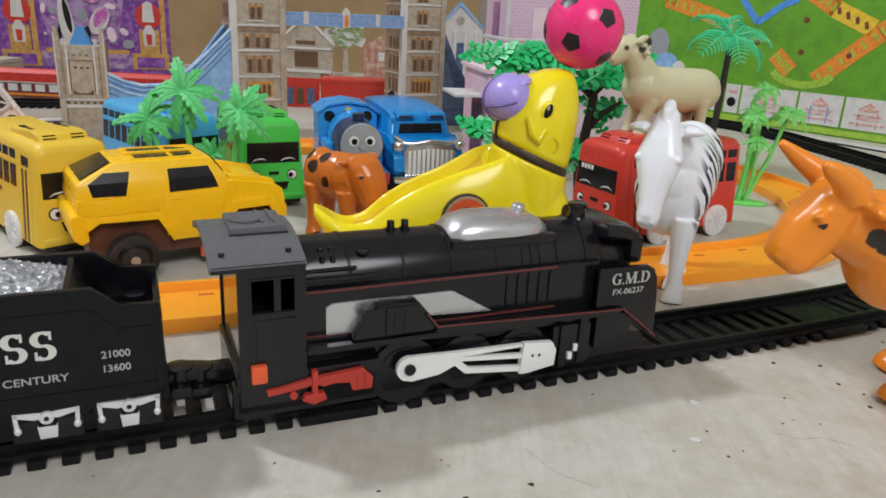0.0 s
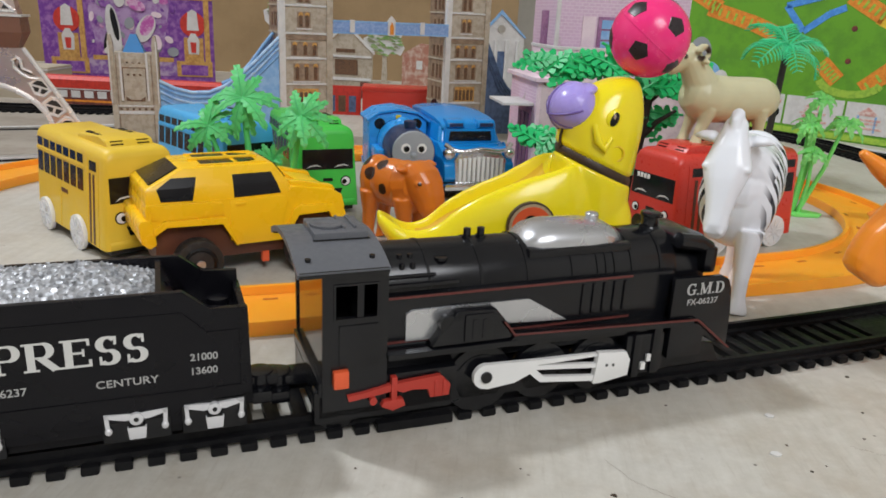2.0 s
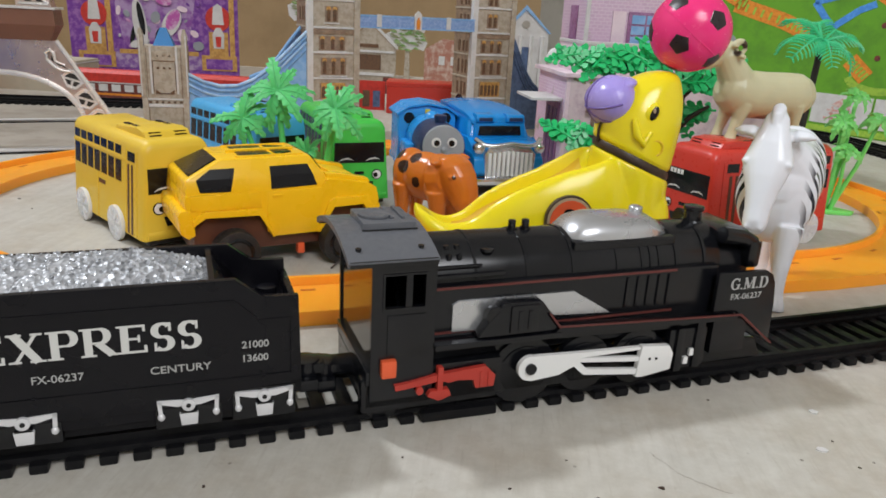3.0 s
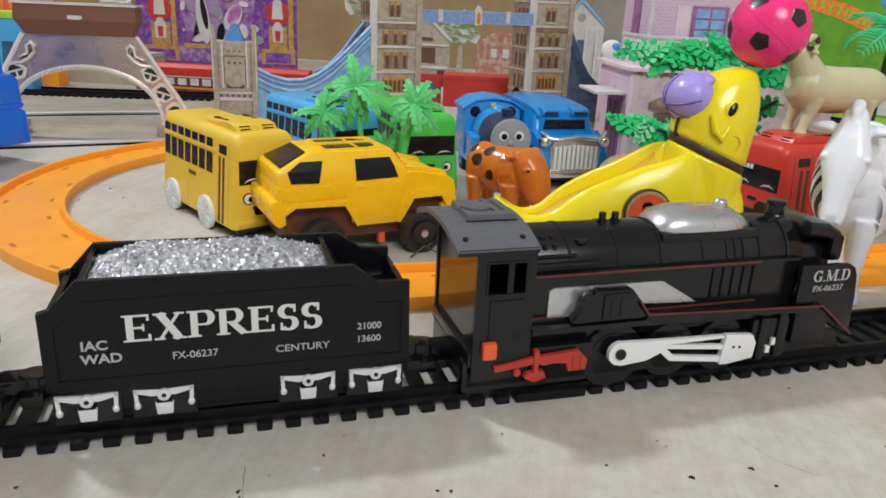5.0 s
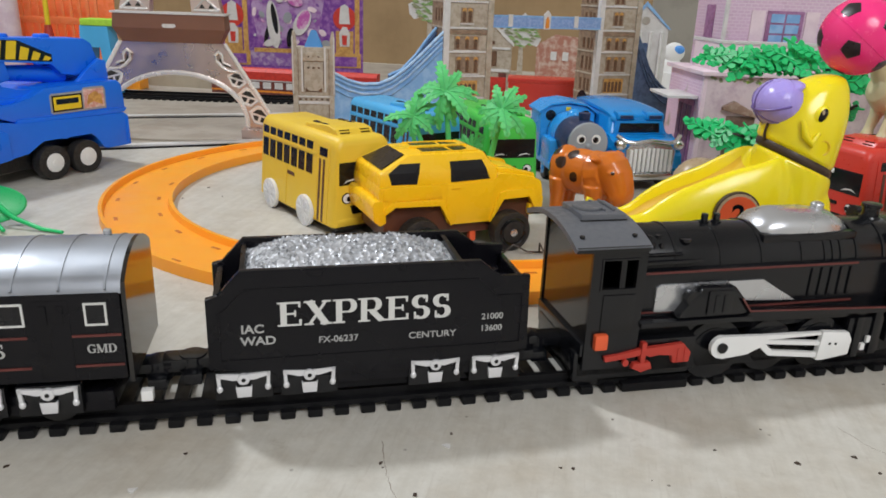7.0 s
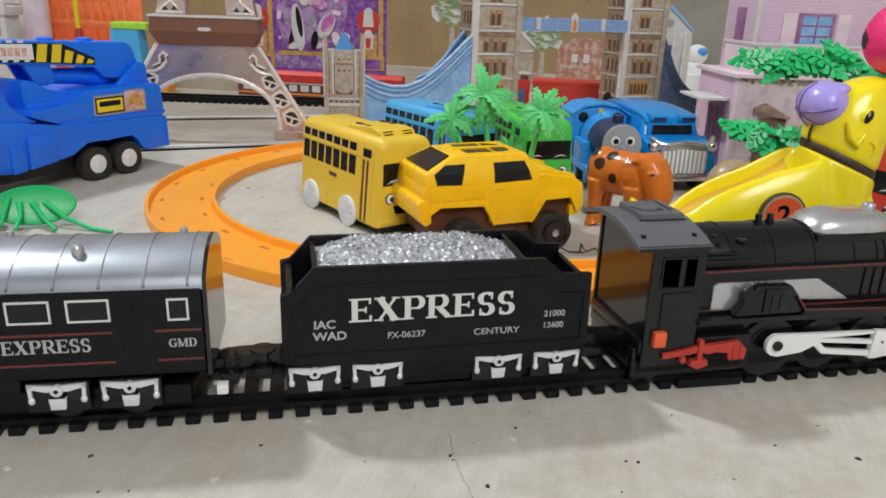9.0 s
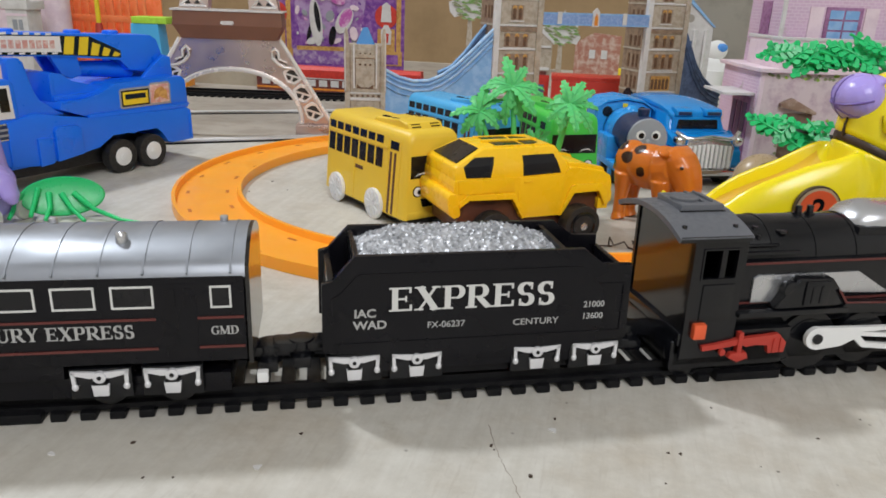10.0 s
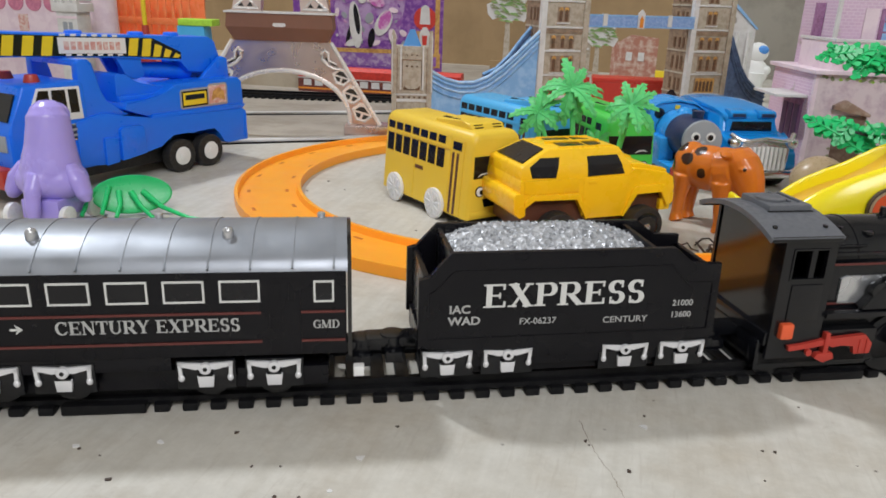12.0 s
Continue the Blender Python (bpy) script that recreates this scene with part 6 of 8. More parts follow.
def calf(m):
    k = Kit()
    k.ball((-2, 0, 40), (24, 13, 15.5)).ball((-17, 0, 40), (11.5, 12.5, 16)).ball((11, 0, 39), (12.5, 13, 17))
    k.tube([(8, 0, 42), (18, 0, 44)], [14.5, 12.5], 16)
    rings = []
    for x, z, ry, rd in ((14, 56, 6.0, 3.0), (16, 54, 10.0, 7.5), (20, 48.5, 11.6, 11.0), (24.5, 42, 10.8, 11.4), (28.8, 35, 9.2, 9.6), (31.5, 29.4, 8.6, 7.6), (33, 25.8, 7.0, 5.2), (33.4, 24.2, 3.6, 2.4)):
        rings.append([(x + rd * 0.8 * math.sin(a), ry * math.copysign(abs(math.cos(a)) ** 0.7, math.cos(a)), z + rd * 0.5 * math.sin(a)) for a in (2 * math.pi * q / 20 for q in range(20))])
    k.loft(rings)
    for s in (-1, 1):
        k.tube([(16, s * 8, 52), (16, s * 13, 54), (17, s * 17, 53.5)], [3.2, 4.4, 1.2], 12, 0.6)
        k.ball((27.3, s * 9.4, 46.0), (2.2, 2.0, 1.8))
        k.ball((35.0, s * 3.6, 30.0), (1.4, 1.6, 1.4))
    four_legs(k, ((13, 2), (-17, -2)), (-6.5, 6.5), 34, 7.4, 3.8, 6)
    k.tube([(-27, 0, 47), (-30, -1, 33)], [2.4, 1.8], 10)
    mat = spotted("rust_figure_paint", (0.62, 0.165, 0.018), [(-21, -7, 53, 4.4), (-6, -8, 53, 4.6), (-13, -11.5, 46, 4.4), (0, -13, 38, 3.4), (-25, -9, 40, 4), (-10, 8, 53, 5), (29.4, -10.0, 46.2, 1.3)], (0.035, 0.014, 0.01), 0.24, glow=0.08)
    return organic("calf_figure", k, mat, m, "rust-brown plastic calf figure with dark spots", "animal figure", 0.7, 4)


calf(pose(-0.0590, 0.4100, 0, 0, 0, -38) @ Matrix.Scale(0.90, 4))


# ---- the seal ride-on toy with its ball ----
def seal_toy(m):
    th = thing("seal_toy", "glossy yellow plastic seal toy with lilac cap and dark collar", "toy seal", m)
    stations = ((-62, 5, 37, 42.5, 0.3), (-57, 11, 29, 40, 1.0), (-48, 15.5, 21, 35.5, 5.5), (-38, 19, 15, 37.5, 10.0), (-28, 21.5, 11, 45.5, 14.0), (-17, 23.5, 10, 52, 16.0), (-2, 25, 9, 58.5, 17.0), (10, 25.5, 8, 63.5, 16.0), (17, 25, 8, 66.5, 12.0), (23, 23.5, 8, 68, 3.0), (30, 21, 8, 64, -1.0), (44, 20, 9, 56, -2.0), (53, 17, 10, 50, -2.0), (57.5, 11, 15, 44, -1.5))
    rings, liner = [], []
    for x, w, zb, zt, d in eased(stations, 4):
        ring = []
        lean = 0.13 * max(0.0, min(1.0, (16 - x) / 16.0, (x + 60) / 16.0))
        for i in range(37):
            t = i / 36
            a = math.pi * t * t * (3 - 2 * t)
            c, s = math.cos(a), math.sin(a) if 0 < i < 36 else 0.0
            y = -1.15 * w * math.copysign(abs(c) ** 0.85, c) * (0.55 + 0.6 * s ** 0.5)
            ring.append((x, y, zt - (zt - zb) * s ** 0.9 - lean * y * (1 - s)))
        for i in range(1, 14):
            a = math.pi * i / 14
            y = w * 0.57 * math.copysign(abs(math.cos(a)) ** 0.7, math.cos(a))
            ring.append((x, y, zt - d * math.sin(a) ** 0.45 + 0.4 - lean * y))
        rings.append(ring)
        # rows of a thin skin that carries the painted shade of the hollow
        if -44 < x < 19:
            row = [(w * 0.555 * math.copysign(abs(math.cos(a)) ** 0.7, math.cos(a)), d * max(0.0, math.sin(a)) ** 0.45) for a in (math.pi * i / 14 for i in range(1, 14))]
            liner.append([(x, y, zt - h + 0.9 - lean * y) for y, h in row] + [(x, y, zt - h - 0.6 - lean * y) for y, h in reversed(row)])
    tilt = 0.42

    def level(cx, cz, rx, ry, slope, n=64):
        return [(cx + rx * math.cos(a), ry * math.sin(a), cz - slope * rx * math.cos(a)) for a in (2 * math.pi * q / n for q in range(n))]

    # added liner: its deeper yellow stands for the shade inside the seat
    part("seat_shade_liner", Kit().loft(liner), SEATSHADE, th, "seat hollow with its shade painted in deeper yellow", 60)
    bd = Kit().loft(rings)
    bd.loft([level(36, 34, 18, 20, 0.0), level(37, 48, 18.4, 20, 0.25), level(38, 58, 18.6, 19.4, tilt), level(38.2, 62.8, 18.6, 19.0, tilt), level(38.3, 63.6, 17.6, 18.0, tilt)])
    body = organic("body", bd, SEALYELLOW, Matrix.Identity(4), "", "", 0.7, 18, th)
    levels = [(38.3, 64.5, 16.9, 17.3, tilt), (38.4, 67.0, 16.9, 17.3, tilt), (38.5, 68.4, 18.2, 18.4, tilt), (38.8, 71.5, 18.6, 18.5, tilt * 0.9), (39.8, 79, 18.8, 18.0, tilt * 0.7), (42, 87, 17.6, 16.6, 0.3), (44.6, 94, 15.0, 14.2, 0.3), (46.6, 99, 12.0, 12.0, 0.25), (48.0, 102.5, 9.2, 9.6, 0.15), (48.6, 104.6, 6.6, 7.0, 0.05), (48.8, 105.6, 3.0, 3.2, 0.0)]
    hd = Kit().loft([level(*v) for v in eased(levels, 3)])
    organic("head", hd, SEALYELLOW, Matrix.Identity(4), "", "", 0.8, 4, th)
    for s in (-1, 1):
        e = part("eye_rim", Kit().ball((39.5, s * 15.6, 88.5), (3.3, 2.0, 4.6), Matrix.Rotation(radians(22), 4, "Y")), SEALYELLOW, th)
        part("eye", Kit().ball((39.6, s * 16.6, 88.5), (2.1, 1.4, 3.4), Matrix.Rotation(radians(22), 4, "Y")), DARKWIN, e)
        part("eye_glint", Kit().ball((39.3, s * 17.6, 89.6), (0.7, 0.5, 1.3)), TAN, e)
        part("ear_fold", Kit().tube([(31.0, s * 16.6, 86), (32.5, s * 18.2, 79), (35.5, s * 18.8, 75.5), (38.8, s * 18.4, 80.5)], [1.1, 1.9, 2.1, 0.9], 12), SEALYELLOW, th)
        # dimple ring in darker yellow paints the shade of the recess
        part("cheek_dimple", Kit().lathe([(3.9, -0.6), (3.9, 0.2), (3.3, 0.6), (2.7, 0.2), (2.4, -0.3), (0.3, -0.4)], 24, Matrix.Translation((42.0, s * 17.6, 73.4)) @ Matrix.Rotation(radians(-90 * s), 4, "X")), DIMPLESHADE, th)
        ring = part("side_badge", Kit().cyl((2.8, s * 25.4, 42.5), "y", 11.0, 2.4, 36, bev=0.3), STRAP, th)
        bd = part("badge_disc", Kit().cyl((2.8, s * 25.7, 42.5), "y", 10.2, 2.4, 36, bev=0.3), TAN, th, "orange number badge")
        part("badge_centre", Kit().cyl((2.8, s * 26.0, 42.5), "y", 9.0, 2.4, 36), REDORANGE, bd)
    lettering("badge_number", "2", 9.5, DARKWIN, th, side_plane(-0.6, -27.3, 38.4), bold=0.35)
    # collar: a flat strap in its groove, tilted forward
    ring = [(38.3 + 17.2 * math.cos(a), 17.6 * math.sin(a), 65.6 - tilt * 18.2 * math.cos(a)) for a in (2 * math.pi * i / 40 for i in range(41))]
    part("collar", Kit().tube(ring, [0.95] * 41, 10, 2.3), STRAP, th, "dark brown collar")
    part("collar_tail", Kit().tube([(20.5, -3, 73.5), (20, -4.0, 79), (21.2, -4.5, 86)], [0.8, 0.6, 0.5], 8), STRAP, th)
    turn = Matrix.Translation((26.0, 0, 91.6)) @ Matrix.Rotation(radians(-24), 4, "Y")
    cap = Kit().ball((26.0, 0, 91.6), (11.6, 13.6, 11.4), Matrix.Rotation(radians(-24), 4, "Y"))
    cap.ball((30.5, 0, 99.6), (5.5, 10, 2.6), Matrix.Rotation(radians(-12), 4, "Y"))
    cp = organic("cap", cap, PURPLE, Matrix.Identity(4), "", "", 0.6, 3, th)
    tagged(cp, "lilac plastic cap")
    for tip, roll in ((0, 0), (0, 90), (0, 45)):
        pts = []
        for q in range(15):
            a = radians(-90 + 180 * q / 14)
            v = Vector((-math.cos(a), math.sin(a) * math.cos(radians(roll)), math.sin(a) * math.sin(radians(roll)) + 0.12 * math.cos(a)))
            v.normalize()
            pts.append(turn @ Vector((v.x * 11.5, v.y * 13.5, v.z * 11.3)))
        part("cap_seam", Kit().tube(pts, [0.55] * 15, 8), CAPSEAM, cp)
    for y in (-18, 18):
        road_wheel(th, -30, y, 8, 8, 5, TYRE, WHITE)
        road_wheel(th, 35, y, 8, 8, 5, TYRE, WHITE)
    return th


seal_toy(pose(0.0035, 0.3400, 0, 0, 0, 14.4))


def football(m):
    th = thing("pink_ball", "pink vinyl toy football with black patches", "ball", m)
    R = 17.8
    part("ball", Kit().ball((0, 0, 0), R, None, 48, 32), PINK, th)
    part("seam", Kit().lathe([(R * 0.985, -0.5), (R + 0.14, -0.3), (R + 0.14, 0.3), (R * 0.985, 0.5)], 64), PINK, th)
    g = (1 + 5 ** 0.5) / 2
    tops = [Vector(v).normalized() for s in (1, -1) for t in (1, -1) for v in ((0, s, t * g), (s, t * g, 0), (t * g, 0, s))]
    turn = Euler((radians(18), radians(-12), radians(22))).to_matrix()
    for c in tops:
        c = turn @ c
        a = c.orthogonal().normalized()
        b = c.cross(a)
        k = Kit()
        tmp = bmesh.new()
        loops = []
        for rr, out in ((0.0, 0.22), (0.14, 0.22), (0.26, 0.2), (0.29, -0.4)):
            if rr == 0.0:
                loops.append([tmp.verts.new(c * (R + out))])
                continue
            ring = []
            for i in range(20):
                t = 2 * math.pi * i / 20
                pent = math.cos(math.pi / 5) / math.cos((t % (2 * math.pi / 5)) - math.pi / 5)
                ring.append(tmp.verts.new((c + (a * math.cos(t) + b * math.sin(t)) * rr * pent).normalized() * (R + out)))
            loops.append(ring)
        for i in range(20):
            tmp.faces.new((loops[0][0], loops[1][i], loops[1][(i + 1) % 20]))
            for p, q in zip(loops[1:], loops[2:]):
                tmp.faces.new((p[i], q[i], q[(i + 1) % 20], p[(i + 1) % 20]))
        part("black_patch", k.take(tmp), BALLBLACK, th)
    return th


football(pose(0.0608, 0.3548, 0.1234, 8, 38, 0))

# ---- lilac seal by the crane, egg, fallen palm, wire scraps ----
ls = thing("lilac_seal_toy", "lilac plastic seal toy on small milky wheels, seen from behind", "toy seal", pose(-0.424, 0.277, 0.0, 0, 0, 98))
k = Kit()
k.ball((0, -1, 25), (16, 20.5, 12.5)).tube([(0, -1, 24), (0, -1.5, 34), (1, -2, 44), (2, -2, 54), (3, -1.5, 60), (4, -1, 65), (4, -1, 68.5)], [17, 15.5, 13.2, 11.8, 11.2, 8.6, 4.4], 24)
k.ball((10, -1, 60), (8, 8, 7)).ball((-13, -1, 26), (5, 8, 8))
organic("body", k, PURPLE, Matrix.Identity(4), "", "", 0.8, 8, ls)
for s in (-1, 1):
    organic("flipper", Kit().tube([(-2, s * 13 - 1, 34), (-3, s * 18 - 1, 26), (-4, s * 21.5 - 1, 18), (-4, s * 23 - 1, 14)], [5, 7, 6, 3], 14, 0.75), PURPLE, Matrix.Identity(4), "", "", 0.8, 6, ls)
organic("tail", Kit().tube([(-13, -1, 30), (-18, -1, 22), (-20, -1, 13), (-20, -1, 6)], [5, 4.6, 4.4, 3], 14), PURPLE, Matrix.Identity(4), "", "", 0.8, 6, ls)
part("deck", Kit().box(-14, -12, 5, 14, 10, 16, 1.0), PURPLE, ls)
for x in (-12, 14):
    for y in (-15.5, 17.5):
        part("stand_wheel", Kit().cyl((x, y, 6.5), "y", 6.5, 3.2, 24, bev=0.8), CLEARWHITE, ls, "milky white wheel")

egg = Kit().ball((0, 0, 17.5), (19, 16, 17.5), None, 36, 24)
tagged(part("tan_egg", egg, TAN, None, "glossy tan plastic egg on the board", 0, pose(0.0185, 0.490, 0, 0, 0, 20)), category="toy egg").data.shade_smooth()


def serrated_frond(length, width, rise, droop, teeth, thick=0.6, split=0.55):
    """A palm frond: a broad curved blade with a saw-toothed edge and a raised midrib."""
    k = Kit()
    n = teeth
    tmp = bmesh.new()
    left, mid, right = [], [], []
    for i in range(2 * n + 1):
        t = i / (2 * n)
        x = length * t * (1 - 0.12 * t)
        z = rise * math.sin(t * math.pi * 0.55) - droop * t * t
        w = width * (math.sin(math.pi * (0.10 + 0.90 * t)) ** 0.7 if i < 2 * n else 0.02)
        w *= 1.0 if i % 2 else split
        shift = length * 0.05 if i % 2 else 0
        left.append((x + shift, -w, z - w * 0.12))
        mid.append((x, 0, z + 0.3))
        right.append((x + shift, w, z - w * 0.12))
    for d in (0.0, thick):
        rows = [[tmp.verts.new((p[0], p[1], p[2] + d)) for p in row] for row in (left, mid, right)]
        for a, b in zip(rows, rows[1:]):
            for i in range(2 * n):
                q = (a[i], a[i + 1], b[i + 1], b[i])
                tmp.faces.new(q if d else q[::-1])
        if d:
            top = rows
        else:
            low = rows
    edge_a = low[0] + low[1][-1:] + low[2][::-1] + low[1][:1]
    edge_b = top[0] + top[1][-1:] + top[2][::-1] + top[1][:1]
    m = len(edge_a)
    for i in range(m):
        tmp.faces.new((edge_a[i], edge_a[(i + 1) % m], edge_b[(i + 1) % m], edge_b[i]))
    k.take(tmp)
    spine = [Vector(p) + Vector((0, 0, thick * 0.6)) for p in mid]
    k.tube(spine, [0.7 - 0.4 * i / (2 * n) for i in range(2 * n + 1)], 6)
    return k


def feather_frond(length, width, rise, droop, pairs):
    """A feathery frond: an arched rib with thin slanted leaflets to both sides."""
    k = Kit()
    rib = []
    for i in range(13):
        t = i / 12
        rib.append(Vector((length * t * (1 - 0.15 * t * t), 0, rise * math.sin(t * math.pi * 0.6) - droop * t ** 2.2)))
    k.tube(rib, [1.3 - 0.07 * i for i in range(13)], 6)
    for j in range(pairs):
        t = 0.12 + 0.88 * j / (pairs - 1)
        q = t * 11.99
        p = rib[int(q)].lerp(rib[int(q) + 1], q - int(q))
        w = width * math.sin(math.pi * (0.22 + 0.70 * t)) + 1.0
        for s in (-1, 1):
            k.tube([p, p + Vector((w * 0.35, s * w * 0.6, -w * 0.10)), p + Vector((w * 0.6, s * w, -w * 0.35))], [0.55, 0.75, 0.3], 5, 0.7)
    return k


def palm(parent, base, crown, fronds, length, width, mat, droop, teeth=6, trunk_r=1.5, trunk_mat=None, seed=1, rise=6.0, face=0.0):
    """Trunk and crown of a plastic palm as parts of parent; places in millimetres."""
    b, c = Vector(base), Vector(crown)
    mid = b.lerp(c, 0.5) + Vector((1.5, -1.0, 0))
    part("trunk", Kit().tube([b, mid, c], [trunk_r * 1.3, trunk_r, trunk_r * 0.9], 10), trunk_mat or mat, parent)
    rng = random.Random(seed)
    kit = feather_frond(length, width, rise, droop, teeth) if teeth > 12 else serrated_frond(length, width, rise, droop, teeth, split=0.62)
    first = part("frond", kit, mat, parent, smooth=0)
    for i in range(fronds):
        ob = first if i == 0 else new("frond", first.data)
        ob.parent = parent
        sc = rng.uniform(0.82, 1.1)
        ob.matrix_basis = Matrix.Translation(c * 0.001) @ Matrix.Rotation(radians(face), 4, "X") @ pose(0, 0, 0, 0, 0, 360 * i / fronds + rng.uniform(-9, 9)) @ pose(0, 0, 0, rng.uniform(-18, 18), rng.uniform(-26, 18), 0) @ Matrix.Scale(sc, 4)


pg = thing("palm_group", "pale green plastic palm trees with serrated fronds", "toy palm", pose(-0.140, 0.410, 0))
part("ground_disc", Kit().cyl((0, 0, 1), "z", 17, 2, 28, bev=0.5), PALEGREEN, pg)
palm(pg, (-3, 2, 1), (-8.5, 5, 78), 10, 25, 4.3, PALEGREEN, 12, 5, 1.8, seed=3, rise=3, face=48)
palm(pg, (-8, 0, 1), (-28, 2, 62), 9, 20, 4.0, PALEGREEN, 9, 5, 1.6, seed=5, rise=3, face=46)
palm(pg, (9, -2, 1), (10, 0, 44), 9, 13, 2.6, PALEGREEN, 2, 5, 1.4, seed=7, face=45)
palm(pg, (13, -4, 1), (29, -11, 72), 10, 22, 4.2, PALEGREEN, 9, 5, 1.9, seed=8, rise=3, face=50)

pr = thing("palm_group", "thin pale green plastic palms with several trunks", "toy palm", pose(0.2215, 0.5510, 0))
part("ground_disc", Kit().prism([(-14, -6), (-4, -12), (12, -11), (17, -4), (6, 6), (-10, 6)], "z", 0, 2.2, 0.5), LIMEGREEN, pr)
palm(pr, (-3, 0, 1), (5, 4, 82), 7, 14, 3.6, LIMEGREEN, 14, 4, 1.5, seed=11, face=35)
palm(pr, (1, 1, 1), (22, 0, 67), 8, 16, 4.2, LIMEGREEN, 15, 4, 1.5, seed=12, face=35)
palm(pr, (-5, -2, 1), (-4, -3, 66), 8, 15, 3.6, LIMEGREEN, 14, 5, 1.4, seed=13, face=35)
palm(pr, (0, -3, 1), (2, -4, 46), 8, 13, 3.6, LIMEGREEN, 12, 4, 1.4, seed=14, face=35)

dp = thing("dark_palm", "green plastic palm with feathery fronds and dark trunk", "toy palm", pose(0.186, 0.552, 0))
part("ground_disc", Kit().cyl((0, 0, 1), "z", 14, 2, 24, bev=0.5), FEATHER, dp)
palm(dp, (0, 0, 1), (8, 0, 118), 8, 37, 9.5, FEATHER, 18, 14, 2.4, DARKTRUNK, seed=21, rise=10, face=22)

# the toppled palm leans on the rim of its oval foot
fp = thing("fallen_palm", "green plastic palm toppled over on the board", "toy palm", pose(-0.408, 0.331, 0))
lean = Matrix.Translation((15, -26, 12)) @ Matrix.Rotation(radians(37.7), 4, "Z") @ Matrix.Rotation(radians(66), 4, "X")
part("ground_disc", Kit().lathe([(0.5, -2.6), (13, -2.4), (21.5, -1.2), (23.5, 0.2), (22.6, 1.4), (20, 0.9), (12, 0.2), (0.5, 0)], 40, lean @ Matrix.Diagonal((0.96, 0.50, 1, 1))), LEAFGREEN, fp)
for pts in (((4, -32, 17), (6, -38, 11), (8, -45, 4)), ((9, -30, 14), (14, -36, 8), (17, -44, 3)), ((16, -28, 14), (24, -31, 7), (36, -36, 2)), ((21, -24, 14), (34, -25, 6), (52, -26, 1.6), (66, -27, 1.4)), ((-2, -38, 15), (-3, -44, 8), (-2, -50, 3))):
    part("trunk", Kit().tube(pts, [1.9, 1.4, 1.2, 1.0][:len(pts)], 10), LEAFGREEN, fp)

# leafy plastic tree by the pink house
leafkit = Kit().tube([(-3, 0, 0), (9, 0, 0.6), (21, 0, 0)], [1.0, 0.9, 0.6], 6)


def lobe(kit, x, s, length, width, lean):
    """One rounded lobe of a leaf, slanted forward from the rib."""
    pts = [(0.0, -width * 0.35), (length * 0.55, -width * 0.5), (length * 0.86, -width * 0.62), (length, -width * 0.1), (length * 0.95, width * 0.4), (length * 0.75, width * 0.58), (length * 0.4, width * 0.36), (0.0, width * 0.35)]
    a = radians(lean)
    kit.prism([(x + u * math.cos(a) - v * math.sin(a), s * (u * math.sin(a) + v * math.cos(a))) for u, v in pts], "z", -0.45, 0.45)


for i, (x, length, lean) in enumerate(((2.5, 7.5, 68), (8.0, 9.0, 60), (13.5, 8.0, 52), (18.0, 5.6, 38))):
    for side in (-1, 1):
        lobe(leafkit, x + 0.8 * side, side, length, 4.2 - 0.3 * i, lean)
lobe(leafkit, 19.5, 1, 6.5, 4.4, 0)
tr = thing("leafy_tree", "plastic tree with dark branches and bright green lobed leaves", "toy tree", pose(0.090, 0.500, 0))
part("trunk", Kit().tube([(2, 0, 0), (-2, 0, 33), (1, 0, 60), (3, 0, 80), (0, 2, 98)], [4.5, 3.6, 3.2, 2.8, 1.6], 12), DARKTRUNK, tr)
for pts in (((0, 0, 55), (10, -2, 68), (21, -3, 76)), ((2, 0, 78), (-20, 0, 95), (-52, 2, 100)), ((-1, 0, 34), (-26, -3, 48), (-55, -4, 52)), ((3, 0, 80), (14, 0, 92), (30, 2, 102)), ((0, 0, 30), (-3, -4, 36), (-7, -8, 42))):
    part("branch", Kit().tube(pts, [2.2, 1.7, 1.0], 10), DARKTRUNK, tr)
first = part("leaf", leafkit, LEAFGREEN, tr, smooth=0)
rng = random.Random(9)
clumps = ((-66, 0, 100, 10, 4, 8), (-44, 0, 99, 14, 5, 13), (-22, 0, 104, 12, 6, 11), (6, -2, 90, 12, 9, 10), (26, 0, 103, 9, 5, 6), (-66, -3, 54, 8, 8, 6), (-46, -4, 50, 12, 8, 8), (-6, -6, 42, 6, 11, 7), (12, 4, 68, 8, 10, 7))
n = 0
for cx, cy, cz, rx, rz, cnt in clumps:
    for j in range(cnt):
        ob = first if n == 0 else new("leaf", first.data)
        n += 1
        ob.parent = tr
        spin = rng.choice((0, 180)) + rng.uniform(-50, 50)
        at = Vector((cx + rx * (2 * (j + 0.5) / cnt - 1) * 0.9, cy + rng.uniform(-5, 5), cz + rng.gauss(0, rz * 0.5)))
        ob.matrix_basis = Matrix.Translation(at * 0.001) @ pose(0, 0, 0, 52 + rng.uniform(-26, 20), rng.uniform(-14, 14), rng.uniform(-25, 25)) @ Matrix.Rotation(radians(spin), 4, "Z") @ Matrix.Scale(rng.uniform(0.68, 0.95), 4) @ Matrix.Translation((-0.008, 0, 0))

